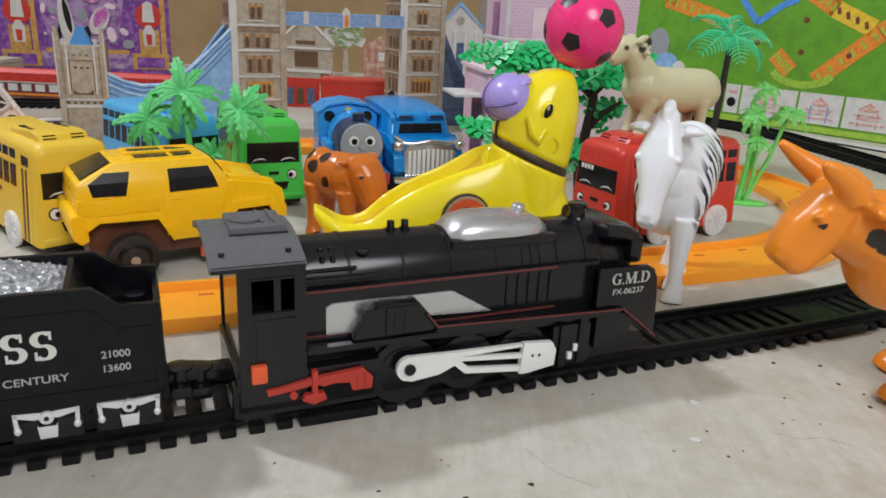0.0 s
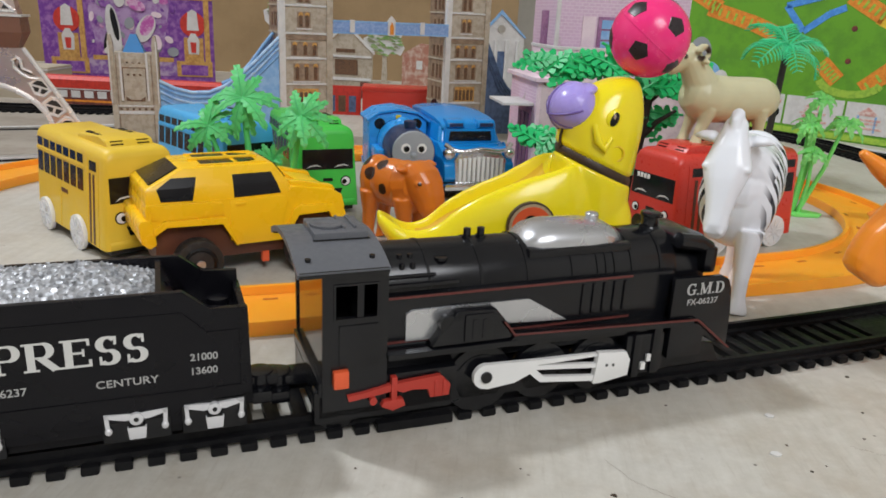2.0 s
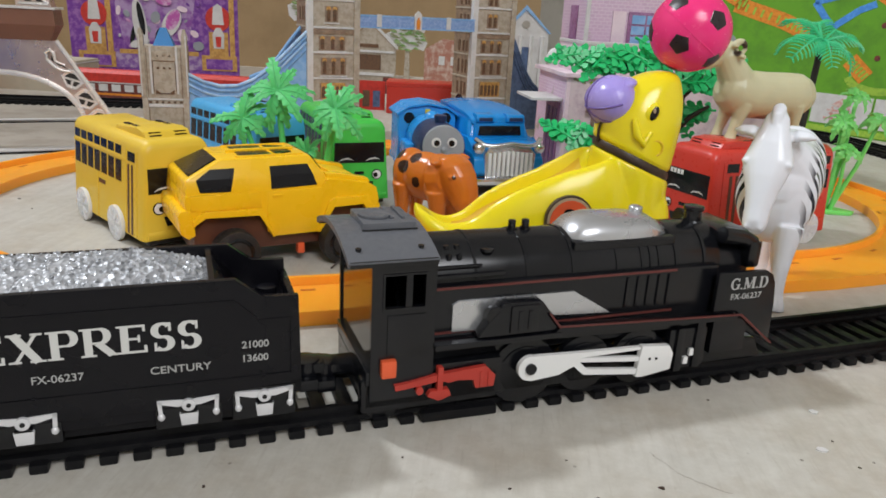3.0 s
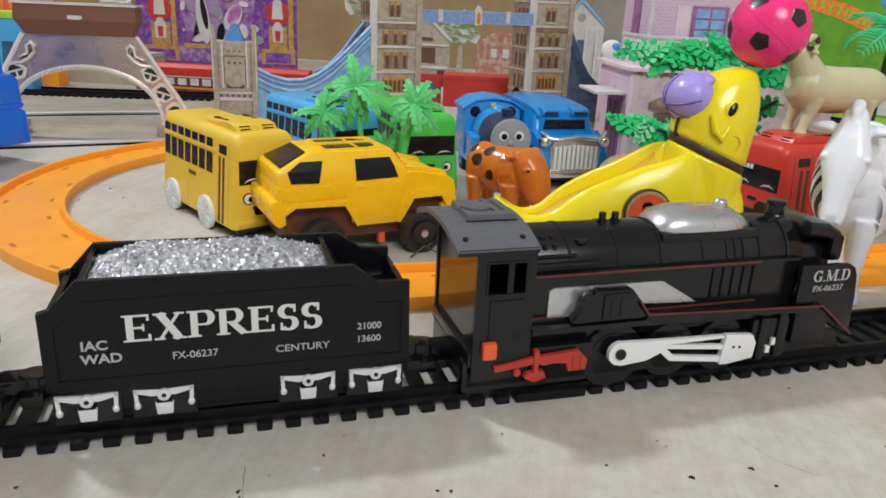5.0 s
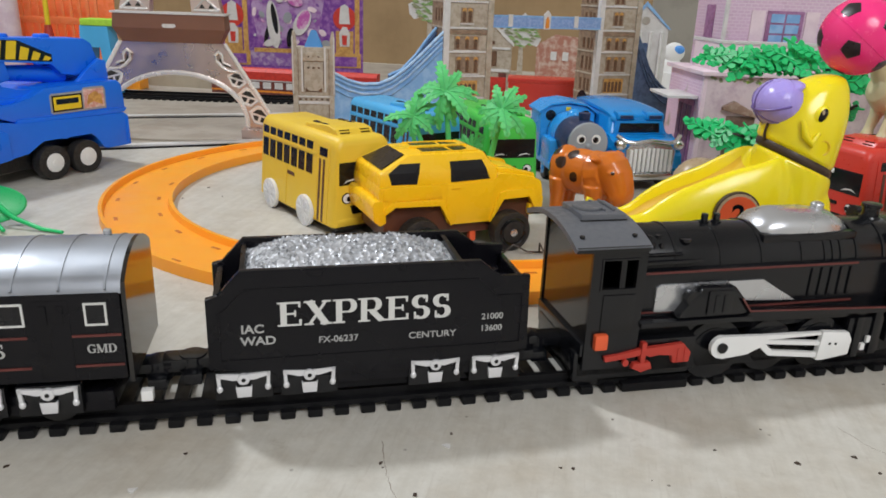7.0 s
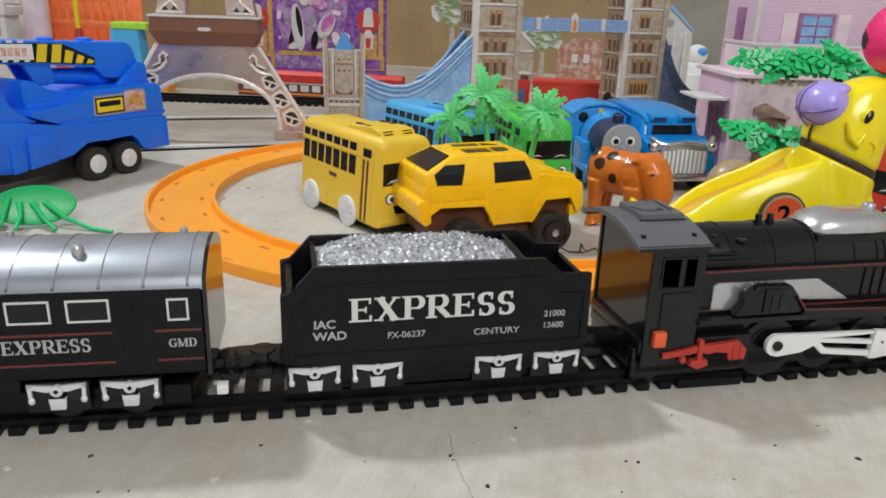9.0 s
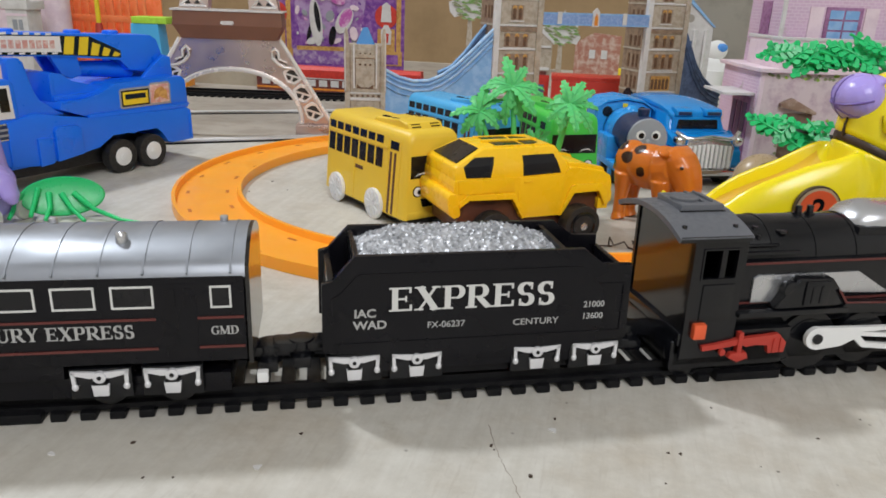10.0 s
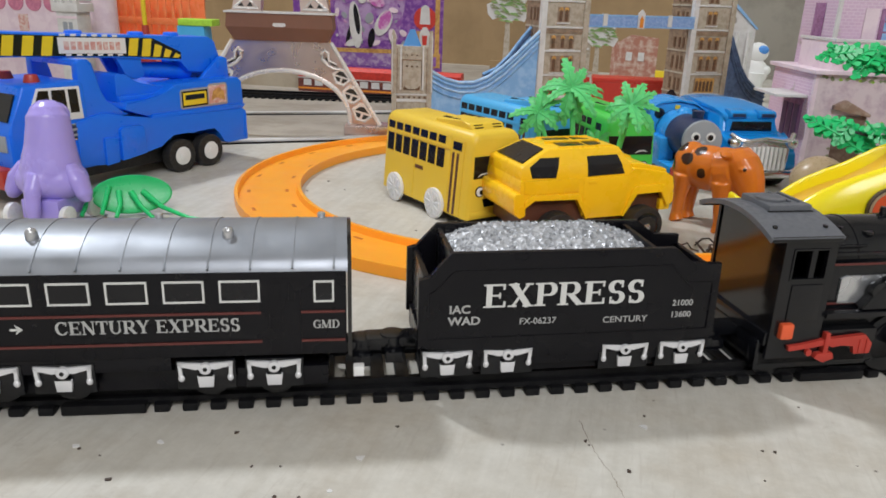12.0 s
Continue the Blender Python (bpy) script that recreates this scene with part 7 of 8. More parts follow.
wire = Kit()
rng = random.Random(12)
for i in range(9):
    p = Vector((rng.uniform(-9, 9), rng.uniform(-6, 6), 0.8))
    pts = [p.copy()]
    for j in range(5):
        p = p + Vector((rng.uniform(-6, 6), rng.uniform(-5, 5), 0))
        p.z = rng.uniform(0.8, 7)
        pts.append(p.copy())
    pts[-1].z = 0.8
    wire.tube(pts, [0.55] * 6, 6)
tagged(part("wire_scraps", wire, STRAP, None, "tangle of thin dark wire scraps on the board", 60, pose(-0.058, 0.352, 0)), category="wire scrap", kind="stuff")
wire = Kit().tube([(0, 0, 0.6), (-8, -6, 2), (-16, -5, 5), (-22, -12, 0.6)], [0.5] * 4, 6)
tagged(part("thin_wire", wire, STRAP, None, "single thin dark bent wire on the board", 60, pose(-0.078, 0.356, 0)), category="wire scrap")


# ---- card models in the background ----
def brick_card(name, colour, second, joint):
    m, tree, bsdf = material(name)
    tc = tree.nodes.new("ShaderNodeTexCoord")
    sep = tree.nodes.new("ShaderNodeSeparateXYZ")
    link(tree, tc.outputs["Object"], sep.inputs[0])
    add = tree.nodes.new("ShaderNodeMath")
    link(tree, sep.outputs["X"], add.inputs[0])
    link(tree, sep.outputs["Y"], add.inputs[1])
    com = tree.nodes.new("ShaderNodeCombineXYZ")
    link(tree, add.outputs[0], com.inputs["X"])
    link(tree, sep.outputs["Z"], com.inputs["Y"])
    br = tree.nodes.new("ShaderNodeTexBrick")
    br.inputs["Scale"].default_value = 95
    br.inputs["Color1"].default_value, br.inputs["Color2"].default_value, br.inputs["Mortar"].default_value = (*colour, 1), (*second, 1), (*joint, 1)
    br.inputs["Mortar Size"].default_value = 0.035
    link(tree, com.outputs[0], br.inputs["Vector"])
    v = tc.outputs["Object"]
    moss = ramp(tree, noise_node(tree, v, 45, 4, 0.6), [(0.60, (0, 0, 0)), (0.70, (0.75,) * 3)])
    col = mixed(tree, ramp(tree, noise_node(tree, v, 22, 3), [(0.4, (0, 0, 0)), (0.7, (0.5,) * 3)]), br.outputs["Color"], shade(colour, 1.15))
    link(tree, mixed(tree, moss, col, (0.24, 0.26, 0.12)), bsdf.inputs["Base Color"])
    bsdf.inputs["Roughness"].default_value = 0.5
    return m


PINKWALL = brick_card("pink_brick_card", (0.66, 0.47, 0.62), (0.60, 0.41, 0.56), (0.72, 0.58, 0.68))


def eiffel_model(m):
    th = thing("tower_model", "bronze foil card model of a lattice tower with arched legs", "card model", m)
    front = [(-90, 12), (-45, 86), (45, 86), (90, 12), (62, 12)] + [(62 * math.cos(radians(a)), 12 + 48 * math.sin(radians(a)) ** 0.85) for a in range(8, 173, 8)] + [(-62, 12)]
    fp_ = part("front_face", Kit().prism(front, "y", 0, 3), BRONZE, th, smooth=0)
    for s in (-1, 1):
        part("foot_block", Kit().box(s * 78 - 21, -8, 0, s * 78 + 22, 22, 11.5, 0.8), BRONZE, th)
        part("edge_trim", Kit().tube([(s * 90, -0.5, 12), (s * 45, -0.5, 86)], [2.3, 1.8], 8), SILVERFOIL, fp_)
        # embossed diamonds down the leg, each with dark slots
        for i, t in enumerate((0.10, 0.33, 0.55)):
            cx, cz = s * (77.5 - 42 * t), 16 + 72 * t
            w, h = 11.0 - 2.6 * t, 8.6 - 1.8 * t
            ang = radians(-16 * s)

            def leg(x, z, y):
                return (cx + x * math.cos(ang) - z * math.sin(ang), y, cz + x * math.sin(ang) + z * math.cos(ang))

            hexa = [(-w, 0.4), (-w * 0.45, h), (w * 0.35, h), (w, -0.4), (w * 0.45, -h), (-w * 0.35, -h)]
            raised = part("embossed_diamond", Kit().loft([[leg(x, z, -0.2) for x, z in hexa], [leg(x * 0.9, z * 0.9, -0.9) for x, z in hexa], [leg(x * 0.76, z * 0.76, -0.7) for x, z in hexa]]), SILVERFOIL, fp_, smooth=0)
            for slot in ([(-0.66, 0.10), (-0.34, 0.58), (0.02, 0.66), (0.60, 0.10)], [(-0.60, -0.12), (-0.06, -0.12), (-0.10, -0.62), (-0.34, -0.60)], [(0.14, -0.12), (0.66, -0.14), (0.34, -0.66), (0.10, -0.64)]):
                part("diamond_slot", Kit().loft([[leg(x * w, z * h, -0.4) for x, z in slot], [leg(x * w, z * h, -0.95) for x, z in slot]]), DARKTRUNK, raised, smooth=0)
        curl = [(s * 54, -1.6, 62), (s * 47, -2.2, 63), (s * 42, -2.4, 66), (s * 37.5, -2.6, 71), (s * 36.5, -2.6, 76), (s * 39.5, -2.4, 79), (s * 42.5, -2.2, 76.5), (s * 43, -2.0, 70), (s * 50, -1.6, 67)]
        part("embossed_curl", Kit().tube(curl, [0.8, 1.2, 1.5, 1.6, 1.6, 1.5, 1.4, 1.2, 0.7], 10), SILVERFOIL, fp_)
        part("curl_shade", Kit().loft([[(s * x, -0.2, z) for x, z in ((52, 64), (44, 67), (39.5, 71), (40, 75), (42, 70))], [(s * x, -0.7, z) for x, z in ((51, 64.4), (44.2, 67.6), (40, 71), (40.2, 74), (41.8, 70.2))]]), DARKTRUNK, fp_, smooth=0)
    part("arch_trim", Kit().tube([(62 * math.cos(radians(a)), -0.5, 12 + 48 * max(0.0, math.sin(radians(a))) ** 0.85) for a in range(0, 181, 9)], [2.2] * 21, 8), SILVERFOIL, fp_)
    tray = part("platform_tray", Kit().loft([[(-42, -3, 86), (42, -3, 86), (42, 10, 86), (-42, 10, 86)], [(-48, -9, 98), (48, -9, 98), (48, 14, 98), (-48, 14, 98)], [(-47, -8, 110), (47, -8, 110), (47, 14, 110), (-47, 14, 110)]]), BRONZEDARK, th, "brown card platform box", 0)
    part("tray_slot", Kit().prism([(-6, 100), (-5, 102), (5, 102), (6, 100), (4, 98.8), (-4, 98.8)], "y", -9.6, -8.2), CARDWHITE, tray)
    part("platform_rim", Kit().box(-49, -9.5, 110, 49, 14, 111.6), CARDWHITE, th)
    for s in (-1, 1):
        for y in (0,):
            up = part("upper_leg", Kit().loft([[(s * 44, y, 111.5), (s * 18, y, 111.5), (s * 18, y + 12, 111.5), (s * 44, y + 12, 111.5)], [(s * 26, y + 8, 190), (s * 12, y + 8, 190), (s * 12, y + 16, 190), (s * 26, y + 8 + 8, 190)]]), BRONZE, th, smooth=0)
        tri = [(s * 42, 114), (s * 30, 124), (s * 20, 114)]
        part("embossed_triangle", Kit().tube([(x, -0.6 + (z - 111) * 0.1, z) for x, z in tri + tri[:1]], [1.2] * 4, 8), SILVERFOIL, th)
        for q in (35, 27):
            part("triangle_slot", Kit().loft([[(s * x, 0.4 + (z - 111) * 0.1, z) for x, z in ((q + 3, 115.6), (q, 119.4), (q - 2.4, 115.6))], [(s * x, -0.6 + (z - 111) * 0.1, z) for x, z in ((q + 3, 115.6), (q, 119.4), (q - 2.4, 115.6))]]), DARKTRUNK, th, smooth=0)
    return th


eiffel_model(pose(-0.429, 0.575, 0, 0, 0, 16))


def abutment_tower(m):
    th = thing("castle_tower_model", "beige printed card gate tower with a blue roof", "card model", m)
    body = part("wall", Kit().box(-19, 0, 0, 19, 22, 82, 0.3), STONEPRINT, th)
    for s in (-1, 1):
        part("corner_turret", Kit().prism([(s * 16, 36), (s * 20.5, 36), (s * 20.5, 90), (s * 19.4, 97), (s * 17.6, 97), (s * 16, 90)], "y", -1.8, 4, 0.2), STONEPRINT, th)
        part("turret_edge", Kit().box(s * 19.6 - 0.5, -2.2, 38, s * 19.6 + 0.5, -1.6, 92), CARDWHITE, th)
        part("low_post", Kit().box(s * 17.5 - 2.4, -2.6, 0, s * 17.5 + 2.4, 2, 36, 0.2), STONEPRINT, th)
        part("panel_edge", Kit().box(s * 11 - 0.8, -1.6, 40, s * 11 + 0.8, 0, 82), CARDWHITE, body)
        part("panel_shade", Kit().box(s * 9.6 - 0.3, -0.5, 42, s * 9.6 + 0.3, 0.1, 70), STONEDARK, body)
        part("post_shade", Kit().box(s * 14.6 - 0.35, -0.5, 0, s * 14.6 + 0.35, 0.1, 80), STONESHADE, body)
        # darker print on the flanks paints their shade
        part("shaded_side", Kit().box(s * 19, 1, 0, s * 19.6, 21, 82), STONESHADE, th)
    part("top_band", Kit().box(-10.2, -1.2, 69.5, 10.2, 0, 77.5, 0.2), STONEPRINT, body)
    part("band_shade", Kit().box(-10.2, -0.6, 68.6, 10.2, 0.1, 69.4), STONESHADE, body)
    part("roof", Kit().loft([[(-9, 4, 82), (9, 4, 82), (9, 18, 82), (-9, 18, 82)], [(-2.5, 9, 97.5), (2.5, 9, 97.5), (2.5, 13, 97.5), (-2.5, 13, 97.5)]]), plastic("blue_card_roof", (0.03, 0.22, 0.55), 0.5), th, "blue card roof", 0)
    part("string_course", Kit().box(-20, -1.0, 28, 20, 0, 31, 0.2).box(-20, -1.0, 34.5, 20, 0, 36, 0.2), CARDWHITE, body)
    for z, n in ((32.6, 6), (63, 3), (73.5, 3)):
        for i in range(n):
            x = -13 + 26 * i / (n - 1) if n > 3 else -5 + 5 * i
            part("small_window", Kit().box(x - 1.0, -1.2, z - 0.8, x + 1.0, -0.4, z + 0.8), STONEDARK, body)
    part("arch_mark", Kit().prism([(-8, 40), (-8, 44), (-4, 40.8), (4, 40.8), (8, 44), (8, 40)], "y", -1.1, -0.5), STONEDARK, body)
    return th


abutment_tower(pose(-0.329, 0.655, 0, 0, 0, 18))


def bridge_tower(m, arch_side):
    th = thing("bridge_tower_model", "beige printed card bridge tower with rows of windows", "card model", m)
    W, D, H = 46.0, 46.0, 210.0
    wall = part("wall", Kit().box(0, 0, 0, W, D, H, 0.3), STONEPRINT, th)
    # side wall takes the darker print, so its shade is in the colour
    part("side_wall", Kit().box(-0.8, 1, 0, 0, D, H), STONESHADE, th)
    for x in (0, W):
        part("corner_turret", Kit().box(x - 3, -2, 0, x + 3, 4, H, 0.3), CARDWHITE if x == 0 else STONEPRINT, th)
    for z in (34, 56, 80, 103, 128, 150):
        part("string_course", Kit().box(3, -1.4, z, W - 3, 0, z + 1.8, 0.1), CARDWHITE, wall)
        part("string_course", Kit().box(-1.6, 4, z, -0.8, D, z + 1.8), STONEPRINT, wall)
    part("brown_band", Kit().box(3, -1.0, 98, W - 3, 0, 102.5), STONESHADE, wall)
    for z0, z1, xs in ((10, 28, (13, 20.5, 28)), (38, 51, (13, 17.6, 22.2, 26.8, 31.4)), (61, 75, (14, 23, 32)), (84, 95, (12, 22, 31)), (110, 122, (18, 24)), (132, 146, (18, 24))):
        part("window_surround", Kit().box(min(xs) - 3.4, -0.45, z0 - 1.6, max(xs) + 3.6, 0, z1 + 1.2), STONESHADE, wall)
        part("window_sill", Kit().box(min(xs) - 4.2, -1.3, z0 - 2.6, max(xs) + 4.4, 0, z0 - 1.4), CARDWHITE, wall)
        for x in xs:
            part("window", Kit().box(x - 1.6, -0.9, z0, x + 1.8, 0, z1, 0.1), STONEDARK, wall)
            part("window_head", Kit().prism([(x - 2.0, z1 - 2.6), (x - 2.0, z1), (x + 0.1, z1 + 1.4), (x + 2.2, z1), (x + 2.2, z1 - 2.6), (x + 0.1, z1 - 1.2)], "y", -1.15, -0.3), GOLDPRINT, wall)
        for y in (12, 20, 30):
            part("window", Kit().box(-1.3, y, z0, -0.8, y + 4, z1), STONEDARK, wall)
    part("gold_surround", Kit().box(11, -0.65, 36.8, 35, -0.4, 52.6), GOLDPRINT, wall)
    if arch_side:
        part("gate_arch", Kit().prism([(12, 0), (12, 26)] + [(23 - 11 * math.cos(radians(a)), 26 + 11 * math.sin(radians(a))) for a in range(15, 180, 15)] + [(34, 26), (34, 0)], "x", -2.2, -1.2), DARKWIN, wall)
    return th


bridge_tower(pose(-0.2093, 0.7071, 0, 0, 0, 30), False)
bridge_tower(pose(-0.0608, 0.8150, 0, 0, 0, 30), True)

wk = thing("bridge_walkway_model", "blue printed card walkway between the bridge towers", "card model", pose(-0.1705, 0.7400, 0, 0, 0, 33.5))
part("walkway_box", Kit().box(0, 0, 105, 132, 14, 117, 0.2), WALKBLUE, wk)
part("rail_line", Kit().box(0, -0.5, 115.5, 132, 0, 117.2).box(0, -0.5, 104.6, 132, 0, 106), BLUEPRINT, wk)
for x in (20, 98):
    part("shield", Kit().box(x, -1, 106, x + 5, 0, 118), CARDWHITE, wk)
part("shield", Kit().prism([(61, 104), (61, 119), (65, 123), (69, 119), (69, 104)], "y", -1.6, 0), CARDWHITE, wk)
part("crest", Kit().prism([(63, 105), (63, 113), (65, 117), (67, 113), (67, 105)], "y", -2.2, -1.4), ORANGEPRINT, wk)


def drape(name, label, m, top, base, mat, light):
    th = thing(name, label, "card model", m)
    pts = [(top[0][0], base)] + list(top) + [(top[-1][0], base)]
    part("panel", Kit().prism(pts, "y", 0, 1.2), mat, th, smooth=0)
    for i, off in enumerate((1.5, 6.0, 11.0, 17.0)):
        line = [(x, -0.8 - 0.15 * i, z - off) for x, z in top]
        part("cable_fold", Kit().tube(line, [1.5 - 0.2 * i] * len(line), 8), light if i % 2 == 0 else mat, th)
    return th


drape("bridge_cable_model", "light blue card suspension cable of the bridge", pose(-0.311, 0.663, 0, 0, 0, 24), [(0, 60), (14, 53), (28, 49.5), (44, 50), (58, 56), (72, 66), (86, 79), (98, 91), (108, 101)], 0, BLUEPRINT, printed("pale_blue_card", (0.45, 0.64, 0.86), (0.3, 0.5, 0.8), 120))
drape("bridge_cable_model", "blue-grey card suspension cable of the bridge", pose(-0.0185, 0.840, 0, 0, 0, 26), [(0, 100), (8, 84), (16, 68), (26, 54), (38, 44), (52, 38)], 0, BLUEDARKPRINT, BLUEDARKPRINT)
drape("bridge_cable_model", "dark blue inner card cable of the bridge", pose(-0.268, 0.705, 0, 0, 0, 30), [(0, 56), (14, 62), (28, 76), (40, 92), (50, 104)], 30, BLUEDARKPRINT, BLUEPRINT)


def house_model(m):
    th = thing("pink_house_model", "pink brick printed card house with balcony and canopy", "card model", m)
    L, D, H = 175.0, 82.0, 81.0
    wall = part("lower_wall", Kit().box(0, 0, 0, L, D, H, 0.2), PINKWALL, th)
    part("roof_slab", Kit().box(-4, -5, H, L + 4, D + 3, H + 3.2, 0.3), PINKPALE, th, "pale pink roof edge")
    part("corner_strip", Kit().box(-0.8, -0.8, 0, 2.2, 2.2, H), PINKPALE, th)
    up = part("upper_wall", Kit().box(16, 17, H + 3.2, 128, D, 210, 0.2), PINKWALL, th)
    part("upper_corner_strip", Kit().box(15.2, 16.2, H + 3.2, 18, 19, 210), CARDWHITE, th)
    part("balcony_wall", Kit().box(10, 0, H + 3.2, 132, 1.8, 107, 0.2).box(10, 1.8, H + 3.2, 11.8, 60, 107, 0.2), PINKPALE, th)
    part("balcony_rim", Kit().box(9, -1, 106, 133, 2.6, 108.5, 0.2).box(9, 2.6, 106, 12.5, 62, 108.5, 0.2), CARDWHITE, th)
    for x0, w in ((50, 30),):
        win = part("window_frame", Kit().box(x0, 15.8, 104, x0 + w, 17, 132, 0.2), PINKDEEP, up, "mauve printed window frame")
        for i in range(2):
            for j in range(3):
                part("window_pane", Kit().box(x0 + 3 + i * 12.6, 15.3, 106.5 + j * 8.2, x0 + 14 + i * 12.6, 15.9, 113.2 + j * 8.2), BLUEPRINT, win)
        for sx in (x0 - 13, x0 + w + 2):
            part("shutter", Kit().box(sx, 16.2, 104, sx + 11, 17, 132), PINKPALE, up)
    part("upper_door", Kit().box(15.2, 40, H + 4, 16, 58, 135, 0.2).box(14.9, 43, H + 6, 15.3, 55, 128), PINKDEEP, th)
    part("canopy", Kit().box(-26, 8, 61, 0, 56, 63.2, 0.3), CARDWHITE, th, "white card canopy")
    part("lower_door", Kit().box(-0.9, 14, 0, 0, 50, 59, 0.2), PINKDEEP, th)
    for i in range(3):
        part("door_bar", Kit().box(-1.5, 18 + i * 11, 2, -0.8, 26 + i * 11, 54), plastic("violet_print", (0.12, 0.06, 0.16), 0.5), th)
    part("front_plaster", Kit().box(2.4, -0.4, 0.5, L - 1, 0.1, H - 1), printed("blotched_pink_plaster", (0.66, 0.55, 0.58), (0.50, 0.37, 0.44), 95, lo=0.46, hi=0.66), th)
    part("front_doorway", Kit().box(22, -0.9, 0, 46, 0, 49, 0.2), printed("dark_doorway_print", (0.13, 0.075, 0.05), (0.22, 0.15, 0.11), 110), th)
    part("front_awning", Kit().prism([(17, 57), (26, 61.5), (47, 51), (47, 48.5), (17, 54)], "y", -5, 0, 0.3), printed("brown_awning_print", (0.27, 0.17, 0.12), (0.4, 0.3, 0.24), 150), th)
    rng = random.Random(2)
    for _ in range(110):
        x, z = rng.choice(((rng.uniform(4, L - 5), H - rng.uniform(1, 5)), (rng.uniform(20, 60), rng.uniform(5, 45))))
        part("printed_leaf", Kit().prism([(x - 1.8, z), (x, z + 1.4), (x + 2.0, z - 0.3), (x, z - 1.5)], "y", -0.7, 0.05), LIMEPRINT if rng.random() < 0.4 else printed_leaf, th)
    return th


printed_leaf = printed("moss_print", (0.22, 0.26, 0.12), (0.3, 0.3, 0.2))
house_model(pose(0.027, 0.600, 0, 0, 0, 14))

# ---- stage card, red coach card, small cut-outs ----
st = thing("stage_card", "purple printed stage card with gold columns and plain cut-outs", "card picture", pose(-0.625, 1.000, 0, 0, 0, 13))
part("panel", Kit().box(0, 0, 0, 225, 2, 175), PURPLEPRINT, st, smooth=0)
for x in (34, 198):
    part("column_base", Kit().box(x - 24, -2, 25, x + 24, 0, 46), GOLDPRINT, st)
    part("column_panel", Kit().box(x - 18, -2.6, 27, x + 18, -2, 41), PURPLEPRINT, st)
    part("column", Kit().box(x - 13, -2, 46, x + 13, 0, 78), GOLDPRINT, st)
    part("vase", Kit().prism([(x - 7, 56), (x - 8, 75), (x - 3, 84), (x + 3, 84), (x + 8, 75), (x + 7, 56)], "y", -3, -1.9), CARDWHITE, st)
    part("vase_mark", Kit().prism([(x - 3, 58), (x - 4, 72), (x + 4, 72), (x + 3, 58)], "y", -3.6, -2.9), REDPRINT, st)
    part("ornament", Kit().cyl((x, -0.8, 96), "y", 17, 1.6, 24), REDPRINT, st)
    part("ornament_centre", Kit().prism([(x - 8, 88), (x - 6, 112), (x, 116), (x + 6, 112), (x + 8, 88)], "y", -2.4, -1), CARDWHITE, st)
    part("side_pillar", Kit().box(x + 15, -1.6, 46, x + 22, 0, 175), GOLDPRINT, st)
part("gold_border", Kit().box(0, -1.5, 128, 225, 0, 136).box(0, -1.5, 150, 225, 0, 154), GOLDPRINT, st)
part("stage_haze", Kit().prism([(70, 60), (62, 110), (74, 160), (150, 162), (168, 120), (158, 64)], "y", -0.6, 0), printed("lilac_haze_print", (0.44, 0.30, 0.52), (0.26, 0.08, 0.36), 60), st, smooth=0)
part("stage_floor", Kit().box(58, -1.0, 25, 174, 0, 50), printed("violet_floor_print", (0.22, 0.09, 0.36), (0.45, 0.34, 0.5), 90), st)
part("stage_gold", Kit().box(64, -1.6, 44, 170, 0, 50), GOLDPRINT, st)


def oval(x, z, rx, rz, turn, n=14):
    a = radians(turn)
    return [(x + rx * math.cos(q) * math.cos(a) - rz * math.sin(q) * math.sin(a), z + rx * math.cos(q) * math.sin(a) + rz * math.sin(q) * math.cos(a)) for q in (2 * math.pi * i / n for i in range(n))]


rng = random.Random(6)
for i in range(70):
    x, z, r = rng.uniform(60, 172), rng.uniform(52, 168), rng.uniform(2.2, 8.0)
    ink = rng.choice((CARDWHITE, MAGENTAPRINT, PURPLEPRINT, PINKPALE, MAGENTAPRINT, PURPLEPRINT, FACEGREY))
    part("printed_blot", Kit().prism(oval(x, z, r, r * rng.uniform(0.45, 0.9), rng.uniform(0, 180)), "y", -1.0 - 0.03 * i, 0), ink, st, smooth=0)
for x, z, rx, rz, turn, ink in ((94, 84, 9, 34, 6, CARDWHITE), (96, 92, 4, 22, 8, BLACK), (84, 70, 3, 14, -14, BLACK), (104, 124, 7, 9, 0, CARDWHITE), (88, 58, 9, 5, 20, CARDWHITE), (136, 88, 20, 11, 62, CARDWHITE), (138, 92, 15, 8, 62, MAGENTAPRINT), (126, 118, 12, 7, -20, MAGENTAPRINT), (118, 66, 5, 14, -8, BLACK), (150, 70, 6, 10, 10, PINKPALE)):
    part("printed_shape", Kit().prism(oval(x, z, rx, rz, turn, 22), "y", -4.0 - abs(x) * 0.004, -3), ink, st, smooth=0)

rc = thing("red_coach_card", "red and maroon printed card coach with pale windows", "card model", pose(-0.560, 0.876, 0, 0, 0, 3))
part("body", Kit().box(0, 0, 0, 225, 20, 20), MAROONPRINT, rc, smooth=0)
part("roof", Kit().prism([(-1, 20), (-1, 30), (4, 34), (18, 34), (22, 20)], "x", 0, 225), REDPRINT, rc, "red card roof", 0)
part("stripe", Kit().box(0, -0.6, 4, 225, 0, 6.5), ORANGEPRINT, rc)
part("stripe", Kit().box(0, -0.6, 18.4, 225, 0, 20.2), CARDWHITE, rc)
for i in range(14):
    part("window", Kit().box(8 + i * 16, -0.8, 9, 19 + i * 16, 0, 17.2), CARDWHITE, rc)

